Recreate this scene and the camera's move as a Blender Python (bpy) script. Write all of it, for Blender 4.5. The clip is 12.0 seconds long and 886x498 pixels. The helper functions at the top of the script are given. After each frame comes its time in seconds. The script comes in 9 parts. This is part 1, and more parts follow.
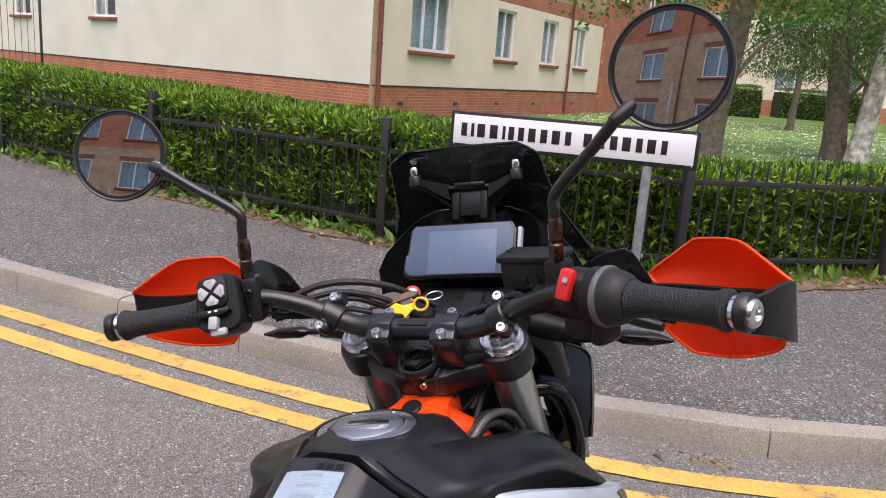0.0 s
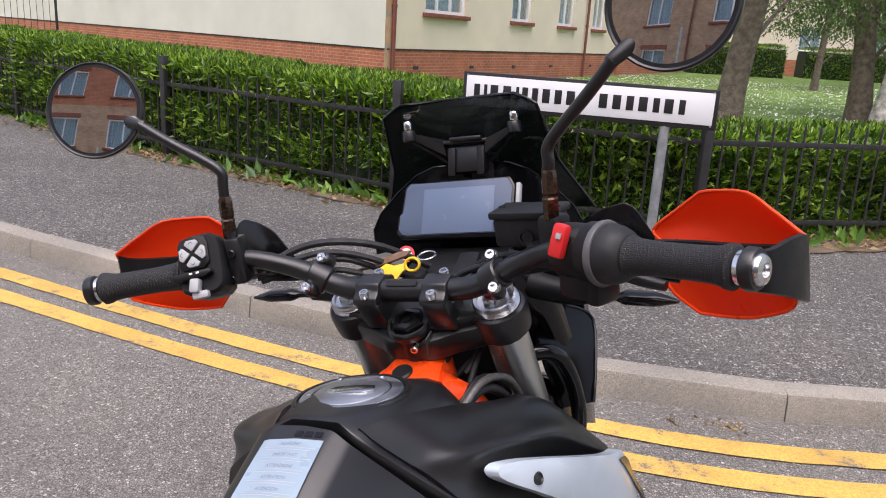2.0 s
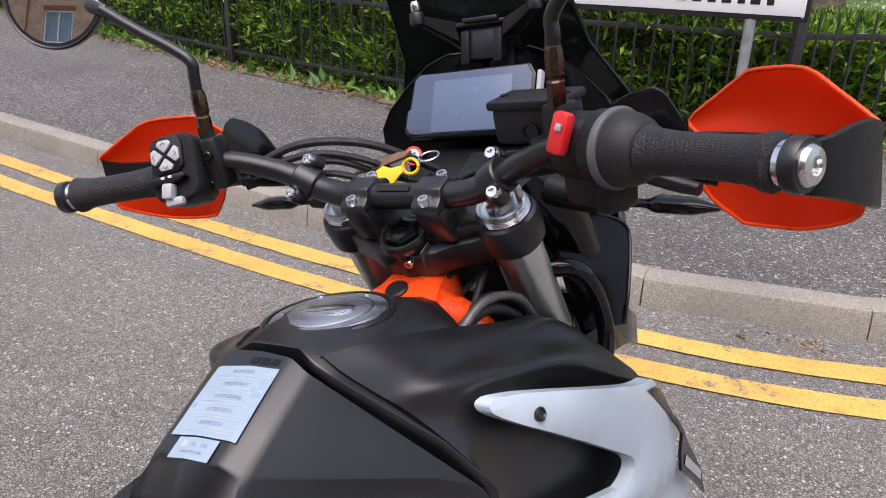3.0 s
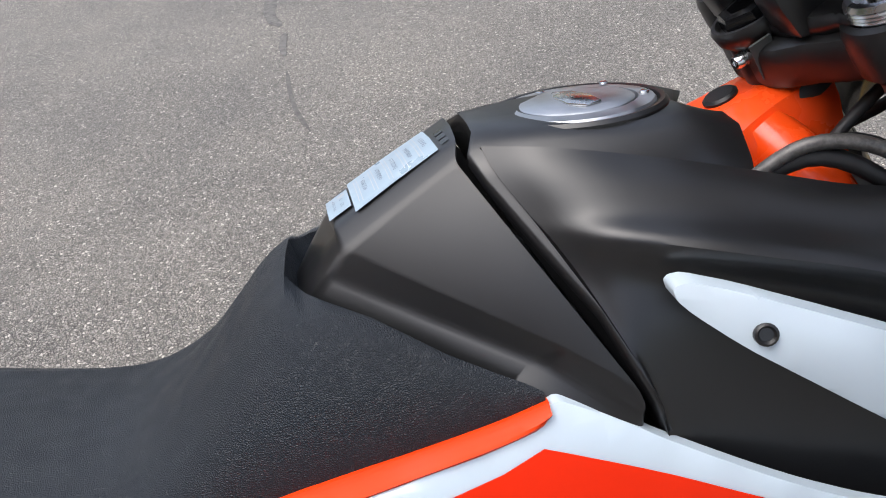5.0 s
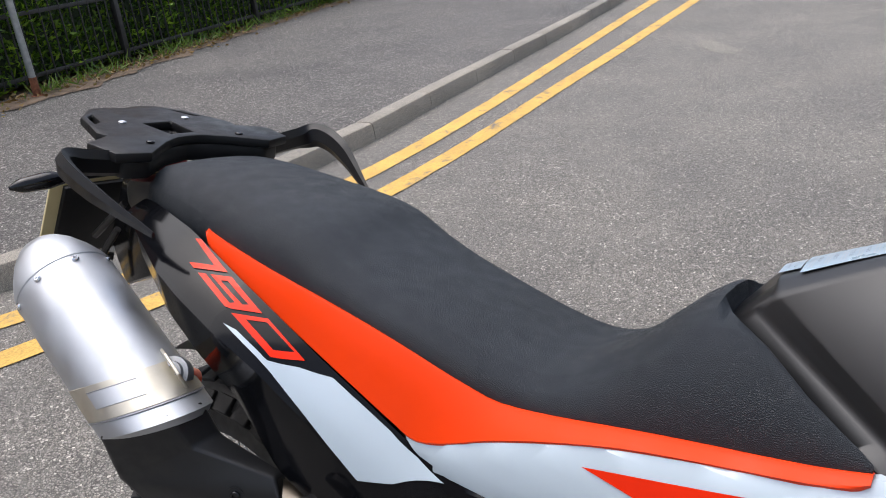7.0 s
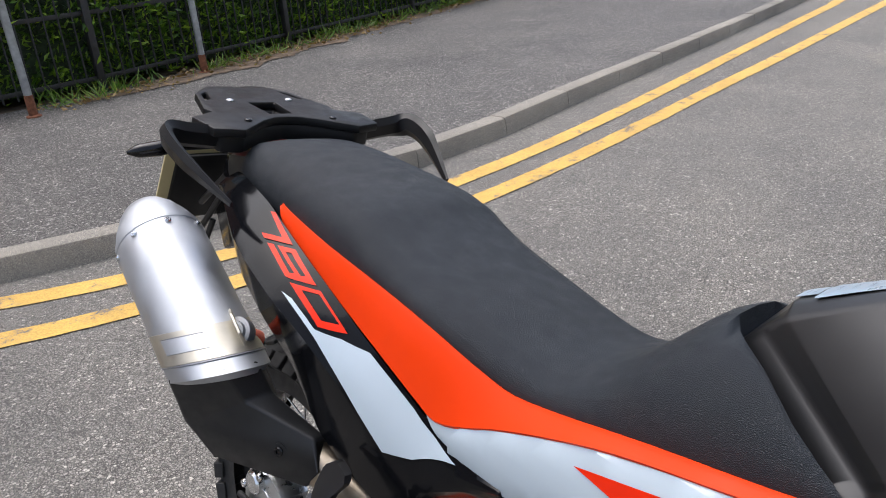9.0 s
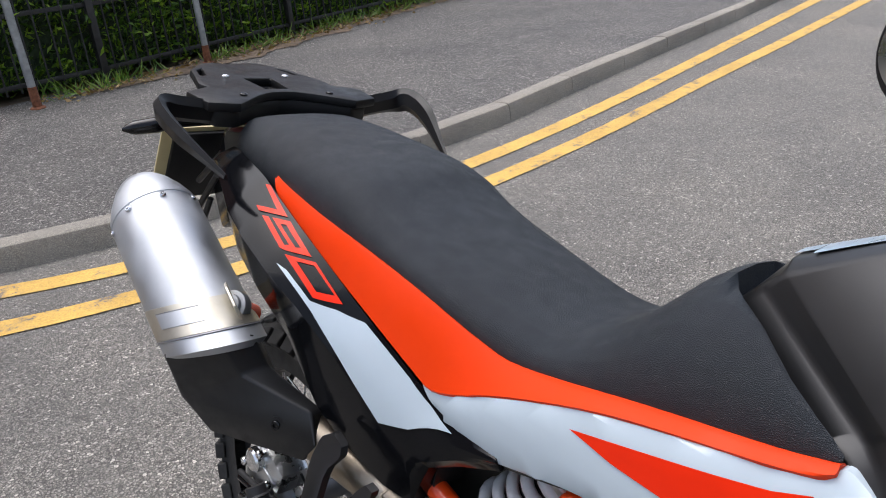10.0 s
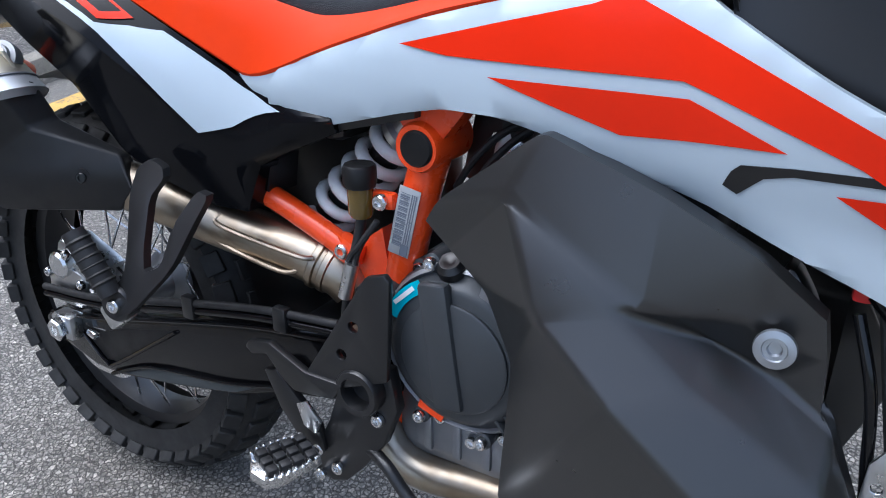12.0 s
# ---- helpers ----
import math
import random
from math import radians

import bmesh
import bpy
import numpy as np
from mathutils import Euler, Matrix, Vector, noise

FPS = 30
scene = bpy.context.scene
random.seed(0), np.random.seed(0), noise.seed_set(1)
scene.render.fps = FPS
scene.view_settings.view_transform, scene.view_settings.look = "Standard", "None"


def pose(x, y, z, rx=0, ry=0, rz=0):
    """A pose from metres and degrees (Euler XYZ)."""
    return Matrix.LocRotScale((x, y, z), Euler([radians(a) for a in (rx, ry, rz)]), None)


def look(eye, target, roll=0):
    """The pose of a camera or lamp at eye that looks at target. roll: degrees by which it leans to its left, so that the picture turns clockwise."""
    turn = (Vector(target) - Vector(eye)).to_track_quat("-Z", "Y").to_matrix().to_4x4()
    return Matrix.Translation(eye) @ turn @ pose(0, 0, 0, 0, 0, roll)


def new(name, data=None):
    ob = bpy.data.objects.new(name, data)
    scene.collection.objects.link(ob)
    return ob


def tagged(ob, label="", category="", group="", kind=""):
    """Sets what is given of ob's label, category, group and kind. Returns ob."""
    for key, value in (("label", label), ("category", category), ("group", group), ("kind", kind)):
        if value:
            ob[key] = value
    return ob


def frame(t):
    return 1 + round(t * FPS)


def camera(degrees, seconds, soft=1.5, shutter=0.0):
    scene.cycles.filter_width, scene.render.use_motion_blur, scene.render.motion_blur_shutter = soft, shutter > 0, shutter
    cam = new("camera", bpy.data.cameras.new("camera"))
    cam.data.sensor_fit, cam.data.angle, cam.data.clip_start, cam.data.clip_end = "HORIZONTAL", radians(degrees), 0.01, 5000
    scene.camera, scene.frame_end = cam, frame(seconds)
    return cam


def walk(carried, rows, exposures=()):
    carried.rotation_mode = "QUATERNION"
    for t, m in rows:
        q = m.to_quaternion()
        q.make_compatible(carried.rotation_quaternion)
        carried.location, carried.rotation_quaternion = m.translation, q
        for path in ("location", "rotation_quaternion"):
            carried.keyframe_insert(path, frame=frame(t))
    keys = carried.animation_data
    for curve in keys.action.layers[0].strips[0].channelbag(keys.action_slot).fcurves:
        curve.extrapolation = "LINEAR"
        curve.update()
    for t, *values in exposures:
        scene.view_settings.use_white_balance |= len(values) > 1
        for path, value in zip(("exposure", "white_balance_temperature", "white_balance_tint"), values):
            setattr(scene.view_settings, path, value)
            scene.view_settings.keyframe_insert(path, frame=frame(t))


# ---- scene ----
cam = camera(59.8, 12.0, 1.0)
# seconds, eye x y z, heading to the left, look up, roll
PATH = [
    (0.0, 0.121, 0.201, 1.393, 2.73, -13.04, 4.18),
    (0.5, 0.123, 0.206, 1.395, 2.75, -13.18, 4.13),
    (1.0, 0.125, 0.209, 1.396, 2.76, -13.32, 4.14),
    (1.5, 0.133, 0.220, 1.390, 3.04, -13.87, 3.98),
    (2.0, 0.153, 0.254, 1.372, 3.97, -15.66, 3.48),
    (2.5, 0.181, 0.316, 1.347, 6.30, -19.06, 2.44),
    (2.7, 0.197, 0.342, 1.340, 7.79, -20.38, 1.90),
    (4.3, 0.378, 0.615, 1.249, 30.89, -35.11, -1.33),
    (4.5, 0.388, 0.646, 1.235, 39.21, -36.30, -3.58),
    (5.0, 0.441, 0.710, 1.238, 66.73, -34.89, -10.70),
    (5.5, 0.516, 0.704, 1.263, 87.35, -29.80, -11.24),
    (6.0, 0.545, 0.699, 1.277, 100.18, -27.04, -9.53),
    (6.5, 0.607, 0.721, 1.278, 105.91, -25.06, -6.86),
    (7.0, 0.666, 0.760, 1.280, 110.34, -23.65, -5.72),
    (7.5, 0.662, 0.808, 1.285, 115.22, -23.45, -4.50),
    (9.5, 0.646, 0.885, 1.271, 122.00, -23.17, -4.91),
    (10.0, 0.643, 0.889, 1.246, 122.14, -23.65, -5.32),
    (10.5, 0.641, 0.895, 1.202, 120.82, -25.56, -6.51),
    (11.0, 0.676, 0.864, 1.158, 115.64, -27.55, -6.86),
    (11.5, 0.737, 0.854, 1.073, 109.65, -29.53, -6.70),
    (12.0, 0.791, 0.864, 1.008, 104.67, -31.58, -6.91),
]
walk(cam, [(t, pose(x, y, z, 90 + up, 0, turn) @ pose(0, 0, 0, 0, 0, roll)) for t, x, y, z, turn, up, roll in PATH],
     exposures=[(0.0, 0.76, 6400, 20), (2.5, 0.76, 6300, 20), (4.5, 0.9, 6200, 11), (5.5, 0.85, 6250, 11), (7.0, 0.76, 6200, 12), (9.5, 0.74, 6150, 12), (11.0, 0.52, 6000, 11), (11.5, 0.62, 5800, 10), (12.0, 0.88, 5450, 10)])

# world and sun: bright, lightly overcast day
world = bpy.data.worlds.new("world")
scene.world = world
world.use_nodes = True
wn, wl = world.node_tree.nodes, world.node_tree.links
SUN_UP, SUN_TURN = 70.0, 185.0
sky = wn.new("ShaderNodeTexSky")
sky.sky_type = "NISHITA"
sky.sun_disc = False
sky.sun_elevation, sky.sun_rotation = radians(SUN_UP), radians(SUN_TURN)
sky.dust_density, sky.ozone_density, sky.air_density = 4.0, 1.0, 1.0
veil = wn.new("ShaderNodeHueSaturation")
veil.inputs["Saturation"].default_value = 0.62
wl.new(sky.outputs[0], veil.inputs["Color"])
back = wn["Background"]
wl.new(veil.outputs[0], back.inputs["Color"])
back.inputs["Strength"].default_value = 0.15
sun_data = bpy.data.lights.new("sun", "SUN")
sun_data.energy, sun_data.angle, sun_data.color = 1.5, radians(70), (1.0, 0.94, 0.86)
sun = new("sun", sun_data)
sun.matrix_world = look((0, 0, 20), (20 * -math.sin(radians(SUN_TURN)) / math.tan(radians(SUN_UP)), 20 * -math.cos(radians(SUN_TURN)) / math.tan(radians(SUN_UP)), 0))

# ---- materials ----
def nodes_of(name):
    m = bpy.data.materials.new(name)
    m.use_nodes = True
    nt = m.node_tree
    return m, nt, nt.nodes["Principled BSDF"]


def add(nt, kind, **values):
    n = nt.nodes.new(kind)
    for key, value in values.items():
        n.inputs[key.replace("_", " ")].default_value = value
    return n


def coords(nt, kind="Object"):
    return nt.nodes.new("ShaderNodeTexCoord").outputs[kind]


def ramp(nt, source, stops):
    r = nt.nodes.new("ShaderNodeValToRGB")
    e = r.color_ramp.elements
    while len(e) < len(stops):
        e.new(0.5)
    for el, (at, c) in zip(e, stops):
        el.position, el.color = at, (*c, 1) if len(c) == 3 else c
    nt.links.new(source, r.inputs[0])
    return r.outputs[0]


def mix(nt, fac, a, b, blend="MIX"):
    n = nt.nodes.new("ShaderNodeMix")
    n.data_type, n.blend_type = "RGBA", blend
    for value, socket in ((fac, n.inputs[0]), (a, n.inputs[6]), (b, n.inputs[7])):
        if isinstance(value, (int, float)):
            socket.default_value = value
        elif isinstance(value, tuple):
            socket.default_value = (*value, 1)
        else:
            nt.links.new(value, socket)
    return n.outputs[2]


def bump(nt, bsdf, height, strength=0.3, distance=0.002):
    b = nt.nodes.new("ShaderNodeBump")
    b.inputs["Strength"].default_value, b.inputs["Distance"].default_value = strength, distance
    nt.links.new(height, b.inputs["Height"])
    nt.links.new(b.outputs[0], bsdf.inputs["Normal"])


def noise_tex(nt, vec, scale, detail=4.0, rough=0.55):
    n = add(nt, "ShaderNodeTexNoise", Scale=scale, Detail=detail, Roughness=rough)
    nt.links.new(vec, n.inputs["Vector"])
    return n.outputs["Fac"]


def plain(name, color, rough=0.5, metal=0.0, var=0.12, scale=9.0, fine=260.0, relief=0.08, coat=0.0, dist=0.0006, rough_var=0.12, spec=0.5):
    """A painted, moulded or metal surface: slow colour drift, fine grain, uneven gloss."""
    m, nt, b = nodes_of(name)
    v = coords(nt)
    slow, quick = noise_tex(nt, v, scale, 3), noise_tex(nt, v, fine, 2)
    dark = tuple(c * (1 - var) for c in color)
    lite = tuple(min(1, c * (1 + var * 0.6) + 0.004 * var) for c in color)
    c1 = ramp(nt, slow, [(0.3, dark), (0.7, lite)])
    nt.links.new(c1, b.inputs["Base Color"])
    r = ramp(nt, noise_tex(nt, v, scale * 3, 4), [(0.3, (max(0, rough - rough_var),) * 3), (0.7, (min(1, rough + rough_var),) * 3)])
    nt.links.new(r, b.inputs["Roughness"])
    b.inputs["Metallic"].default_value = metal
    b.inputs["Specular IOR Level"].default_value = spec
    b.inputs["Coat Weight"].default_value = coat
    b.inputs["Coat Roughness"].default_value = 0.08
    if relief:
        bump(nt, b, quick, relief, dist)
    return m


def stony(name, dark, mid, light, size, stain=0.35, relief=0.8, bright=0.12):
    """Rolled stone chippings in bitumen."""
    m, nt, b = nodes_of(name)
    v = coords(nt)
    wob = nt.nodes.new("ShaderNodeVectorMath")
    wob.operation = "ADD"
    nz = add(nt, "ShaderNodeTexNoise", Scale=size * 1.7, Detail=2.0)
    nt.links.new(v, nz.inputs["Vector"])
    sc = nt.nodes.new("ShaderNodeVectorMath")
    sc.operation = "SCALE"
    sc.inputs["Scale"].default_value = 0.6 / size
    nt.links.new(nz.outputs["Color"], sc.inputs[0])
    nt.links.new(v, wob.inputs[0])
    nt.links.new(sc.outputs[0], wob.inputs[1])
    cells = add(nt, "ShaderNodeTexVoronoi", Scale=size)
    nt.links.new(wob.outputs[0], cells.inputs["Vector"])
    gaps = add(nt, "ShaderNodeTexVoronoi", Scale=size)
    gaps.feature = "DISTANCE_TO_EDGE"
    nt.links.new(wob.outputs[0], gaps.inputs["Vector"])
    small = add(nt, "ShaderNodeTexVoronoi", Scale=size * 2.7)
    nt.links.new(v, small.inputs["Vector"])
    sep = nt.nodes.new("ShaderNodeSeparateColor")
    nt.links.new(cells.outputs["Color"], sep.inputs[0])
    stone = ramp(nt, sep.outputs[0], [(0.0, dark), (0.45, mid), (1 - bright, mid), (1.0, light)])
    sep2 = nt.nodes.new("ShaderNodeSeparateColor")
    nt.links.new(small.outputs["Color"], sep2.inputs[0])
    grit = ramp(nt, sep2.outputs[1], [(0.0, tuple(0.75 * c for c in dark)), (0.6, mid), (1.0, light)])
    both = mix(nt, 0.4, stone, grit)
    edge = ramp(nt, gaps.outputs["Distance"], [(0.0, (0, 0, 0)), (0.16, (1, 1, 1))])
    c = mix(nt, edge, tuple(0.55 * x for x in dark), both)
    big = noise_tex(nt, v, 0.9, 6, 0.65)
    soil = ramp(nt, big, [(0.3, (1 - stain,) * 3), (0.72, (1.12, 1.1, 1.06))])
    c = mix(nt, 1.0, c, soil, "MULTIPLY")
    nt.links.new(c, b.inputs["Base Color"])
    nt.links.new(ramp(nt, sep.outputs[1], [(0, (0.62,) * 3), (1, (0.95,) * 3)]), b.inputs["Roughness"])
    bump(nt, b, edge, relief, 0.003)
    return m


def bricks(name, a, c, mortar, mort=0.008, long=0.225, high=0.075, off=0.5):
    """Brickwork drawn in u (along the wall) and v (up), in metres."""
    m, nt, b = nodes_of(name)
    v = coords(nt, "UV")
    t = add(nt, "ShaderNodeTexBrick", Scale=1.0, Mortar_Size=mort, Mortar_Smooth=0.15, Bias=0.0, Brick_Width=long, Row_Height=high)
    t.offset = off
    t.inputs["Color1"].default_value, t.inputs["Color2"].default_value, t.inputs["Mortar"].default_value = (*a, 1), (*c, 1), (*mortar, 1)
    nt.links.new(v, t.inputs["Vector"])
    drift = ramp(nt, noise_tex(nt, v, 1.6, 6, 0.65), [(0.3, (0.72, 0.7, 0.68)), (0.7, (1.12, 1.1, 1.08))])
    speck = ramp(nt, noise_tex(nt, v, 60, 3), [(0.3, (0.8, 0.8, 0.8)), (0.7, (1.15, 1.15, 1.15))])
    col = mix(nt, 1.0, mix(nt, 1.0, t.outputs["Color"], drift, "MULTIPLY"), speck, "MULTIPLY")
    nt.links.new(col, b.inputs["Base Color"])
    b.inputs["Roughness"].default_value = 0.88
    inv = ramp(nt, t.outputs["Fac"], [(0, (1, 1, 1)), (1, (0, 0, 0))])
    bump(nt, b, inv, 0.6, 0.006)
    return m


def leafy(name, dark, mid, light, rough=0.42):
    """Leaves that differ one from the next, a little light coming through."""
    m, nt, b = nodes_of(name)
    g = nt.nodes.new("ShaderNodeNewGeometry")
    v = coords(nt)
    c = ramp(nt, g.outputs["Random Per Island"], [(0.0, dark), (0.5, mid), (0.93, light), (1.0, tuple(1.15 * x for x in light))])
    patch = ramp(nt, noise_tex(nt, v, 1.3, 3), [(0.3, (0.75, 0.78, 0.7)), (0.7, (1.2, 1.15, 1.0))])
    c = mix(nt, 1.0, c, patch, "MULTIPLY")
    nt.links.new(c, b.inputs["Base Color"])
    b.inputs["Roughness"].default_value = rough
    t = nt.nodes.new("ShaderNodeBsdfTranslucent")
    nt.links.new(mix(nt, 1.0, c, (1.2, 1.3, 0.5), "MULTIPLY"), t.inputs["Color"])
    s = nt.nodes.new("ShaderNodeMixShader")
    s.inputs[0].default_value = 0.3
    nt.links.new(b.outputs[0], s.inputs[1])
    nt.links.new(t.outputs[0], s.inputs[2])
    nt.links.new(s.outputs[0], nt.nodes["Material Output"].inputs["Surface"])
    return m


def worn_paint(name, color, under, wear=0.62):
    """Road paint rubbed through to the chippings."""
    m, nt, b = nodes_of(name)
    v = coords(nt)
    n1, n2 = noise_tex(nt, v, 7, 8, 0.7), noise_tex(nt, v, 130, 3, 0.6)
    add2 = nt.nodes.new("ShaderNodeMath")
    add2.operation = "MULTIPLY_ADD"
    nt.links.new(n2, add2.inputs[0])
    add2.inputs[1].default_value = 0.45
    nt.links.new(n1, add2.inputs[2])
    hole = ramp(nt, add2.outputs[0], [(wear + 0.18, (0, 0, 0)), (wear + 0.27, (1, 1, 1))])
    tone = ramp(nt, noise_tex(nt, v, 3.0, 5, 0.6), [(0.3, tuple(0.72 * c for c in color)), (0.7, color)])
    speck = ramp(nt, n2, [(0.35, (0.72, 0.72, 0.72)), (0.6, (1.08, 1.08, 1.08))])
    nt.links.new(mix(nt, hole, mix(nt, 1.0, tone, speck, "MULTIPLY"), under), b.inputs["Base Color"])
    b.inputs["Roughness"].default_value = 0.7
    bump(nt, b, n2, 0.5, 0.002)
    return m


def glassy(name, tint=(0.9, 0.95, 0.97), rough=0.03):
    m, nt, b = nodes_of(name)
    b.inputs["Base Color"].default_value = (*tint, 1)
    b.inputs["Transmission Weight"].default_value = 1.0
    b.inputs["Roughness"].default_value = rough
    b.inputs["IOR"].default_value = 1.45
    return m


ASPHALT = stony("road chippings", (0.122, 0.116, 0.107), (0.25, 0.237, 0.215), (0.68, 0.64, 0.57), 105, 0.25, 0.9, 0.13)
TARMAC = stony("pavement tarmac", (0.054, 0.051, 0.047), (0.145, 0.137, 0.129), (0.7, 0.67, 0.62), 88, 0.28, 0.9, 0.17)
KERB = stony("kerb concrete", (0.27, 0.25, 0.215), (0.39, 0.36, 0.31), (0.57, 0.53, 0.45), 160, 0.4, 0.3, 0.2)
YELLOW = worn_paint("yellow road paint", (0.68, 0.42, 0.09), (0.13, 0.12, 0.11))
RENDER = plain("cream render", (0.78, 0.69, 0.55), 0.9, var=0.08, scale=0.7, fine=90, relief=0.25, dist=0.002)
RENDER_PALE = plain("pale grey render", (0.66, 0.62, 0.55), 0.9, var=0.08, scale=0.7, fine=90, relief=0.25, dist=0.002)
BRICK_RED = bricks("red brick", (0.5, 0.15, 0.075), (0.4, 0.12, 0.065), (0.42, 0.3, 0.22))
BRICK_BROWN = bricks("brown brick", (0.54, 0.35, 0.22), (0.4, 0.26, 0.17), (0.4, 0.33, 0.25))
TILE_RED = plain("red tile", (0.24, 0.075, 0.05), 0.75, var=0.25, scale=12, fine=120, relief=0.3)
UPVC = plain("white plastic frame", (0.8, 0.81, 0.82), 0.35, var=0.05)
PIPE_RED = plain("red brown pipe", (0.19, 0.06, 0.045), 0.45, var=0.2)
CURTAIN = plain("blue curtain", (0.33, 0.44, 0.5), 0.9, var=0.35, scale=14, fine=60, relief=0.4, dist=0.01)
# dark grey for dark parts and for shade painted into rooms, holes and gaps
DARK_AND_SHADE = plain("dark parts and shade", (0.05, 0.055, 0.055), 0.9, var=0.4, scale=2)
PANE = glassy("window glass")
FENCE = plain("black fence paint", (0.022, 0.021, 0.021), 0.5, var=0.4, scale=14, fine=160, relief=0.25)
GALV = plain("galvanised steel", (0.42, 0.44, 0.45), 0.45, 0.7, var=0.25, scale=18, fine=90, relief=0.15)
RUST = plain("rusty foot", (0.2, 0.075, 0.035), 0.9, var=0.5, scale=40)
SIGN_WHITE = plain("sign enamel", (0.82, 0.83, 0.84), 0.4, var=0.04, scale=5)
BLACK_PAINT = plain("sign black", (0.015, 0.015, 0.016), 0.45, var=0.2)
HEDGE_LEAF = leafy("hedge leaves", (0.025, 0.06, 0.01), (0.085, 0.18, 0.02), (0.28, 0.42, 0.05))
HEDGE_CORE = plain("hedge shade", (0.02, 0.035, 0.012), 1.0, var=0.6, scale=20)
BIRCH_LEAF = leafy("birch leaves", (0.03, 0.07, 0.015), (0.06, 0.12, 0.025), (0.11, 0.19, 0.04))
WILD_LEAF = leafy("broad leaves", (0.05, 0.11, 0.02), (0.09, 0.2, 0.03), (0.15, 0.28, 0.05))
GRASS = plain("lawn", (0.13, 0.22, 0.04), 0.9, var=0.45, scale=1.4, fine=45, relief=0.9, dist=0.03)
BLADE = leafy("grass blades", (0.06, 0.12, 0.02), (0.12, 0.22, 0.04), (0.24, 0.32, 0.1), 0.6)
SOIL = plain("dry soil", (0.16, 0.115, 0.075), 1.0, var=0.5, scale=9, fine=70, relief=1.0, dist=0.01)
DRY_LEAF = leafy("fallen leaves", (0.13, 0.08, 0.04), (0.26, 0.17, 0.09), (0.4, 0.3, 0.18), 0.8)
BARK = plain("grey bark", (0.15, 0.12, 0.09), 0.95, var=0.5, scale=11, fine=45, relief=1.0, dist=0.02)
BIRCH_BARK = plain("birch bark", (0.5, 0.47, 0.42), 0.9, var=0.75, scale=7, fine=30, relief=0.8, dist=0.01)
PETAL = plain("daisy petals", (0.85, 0.85, 0.8), 0.8, var=0.05)
TAR = plain("old tar joint", (0.12, 0.114, 0.106), 0.85, var=0.4, scale=30, fine=200, relief=0.5, dist=0.002)
PATCH = stony("pale worn patch", (0.15, 0.142, 0.125), (0.275, 0.26, 0.225), (0.62, 0.58, 0.5), 110, 0.2, 0.6, 0.2)

# ---- building tools ----
rng = np.random.default_rng(7)


def mesh_of(name, verts, faces, material=None, smooth=False, uvs=None):
    me = bpy.data.meshes.new(name)
    me.from_pydata([tuple(v) for v in verts], [], faces)
    if material:
        me.materials.append(material)
    if smooth:
        me.polygons.foreach_set("use_smooth", [True] * len(me.polygons))
    if uvs is not None:
        layer = me.uv_layers.new(name="UVMap")
        layer.data.foreach_set("uv", np.asarray(uvs, np.float32).ravel())
    me.update()
    return me


def thing(name, label, category, group="", kind="", at=None):
    """An Empty that carries the parts of a thing."""
    ob = tagged(new(name), label, category, group, kind)
    if at is not None:
        ob.matrix_world = at if isinstance(at, Matrix) else Matrix.Translation(at)
    return ob


def part(name, bm, material, parent, label="", smooth=True, sharp=38):
    """One mesh object, in the parent's own space."""
    if isinstance(bm, bmesh.types.BMesh):
        me = bpy.data.meshes.new(name)
        bmesh.ops.recalc_face_normals(bm, faces=bm.faces)
        if smooth:
            for f in bm.faces:
                f.smooth = True
            for e in bm.edges:
                e.smooth = len(e.link_faces) == 2 and e.calc_face_angle(0) < radians(sharp)
        bm.to_mesh(me)
        bm.free()
    else:
        me = bm
    if material and not me.materials:
        me.materials.append(material)
    ob = new(name, me)
    ob.parent = parent
    if label:
        tagged(ob, label)
    return ob


def box_bm(size, at=(0, 0, 0), bevel=0.0, turn=None, seg=2):
    bm = bmesh.new()
    bmesh.ops.create_cube(bm, size=1.0)
    bmesh.ops.scale(bm, vec=size, verts=bm.verts)
    if bevel:
        bmesh.ops.bevel(bm, geom=bm.edges[:], offset=bevel, segments=seg, profile=0.5, affect="EDGES")
    m = Matrix.Translation(at)
    if turn is not None:
        m = m @ (turn if isinstance(turn, Matrix) else Euler([radians(a) for a in turn]).to_matrix().to_4x4())
    bmesh.ops.transform(bm, matrix=m, verts=bm.verts)
    return bm


def smooth_path(points, per=6, closed=False):
    """A smooth line (Catmull-Rom) through points."""
    p = [Vector(q) for q in points]
    out, n = [], len(p)
    for i in range(n if closed else n - 1):
        a = p[(i - 1) % n] if closed or i else p[0] * 2 - p[1]
        b, c = p[i], p[(i + 1) % n]
        d = p[(i + 2) % n] if closed or i + 2 < n else c * 2 - b
        for k in range(per):
            t = k / per
            out.append(0.5 * (2 * b + (c - a) * t + (2 * a - 5 * b + 4 * c - d) * t * t + (3 * b - a - 3 * c + d) * t ** 3))
    if not closed:
        out.append(p[-1])
    return out


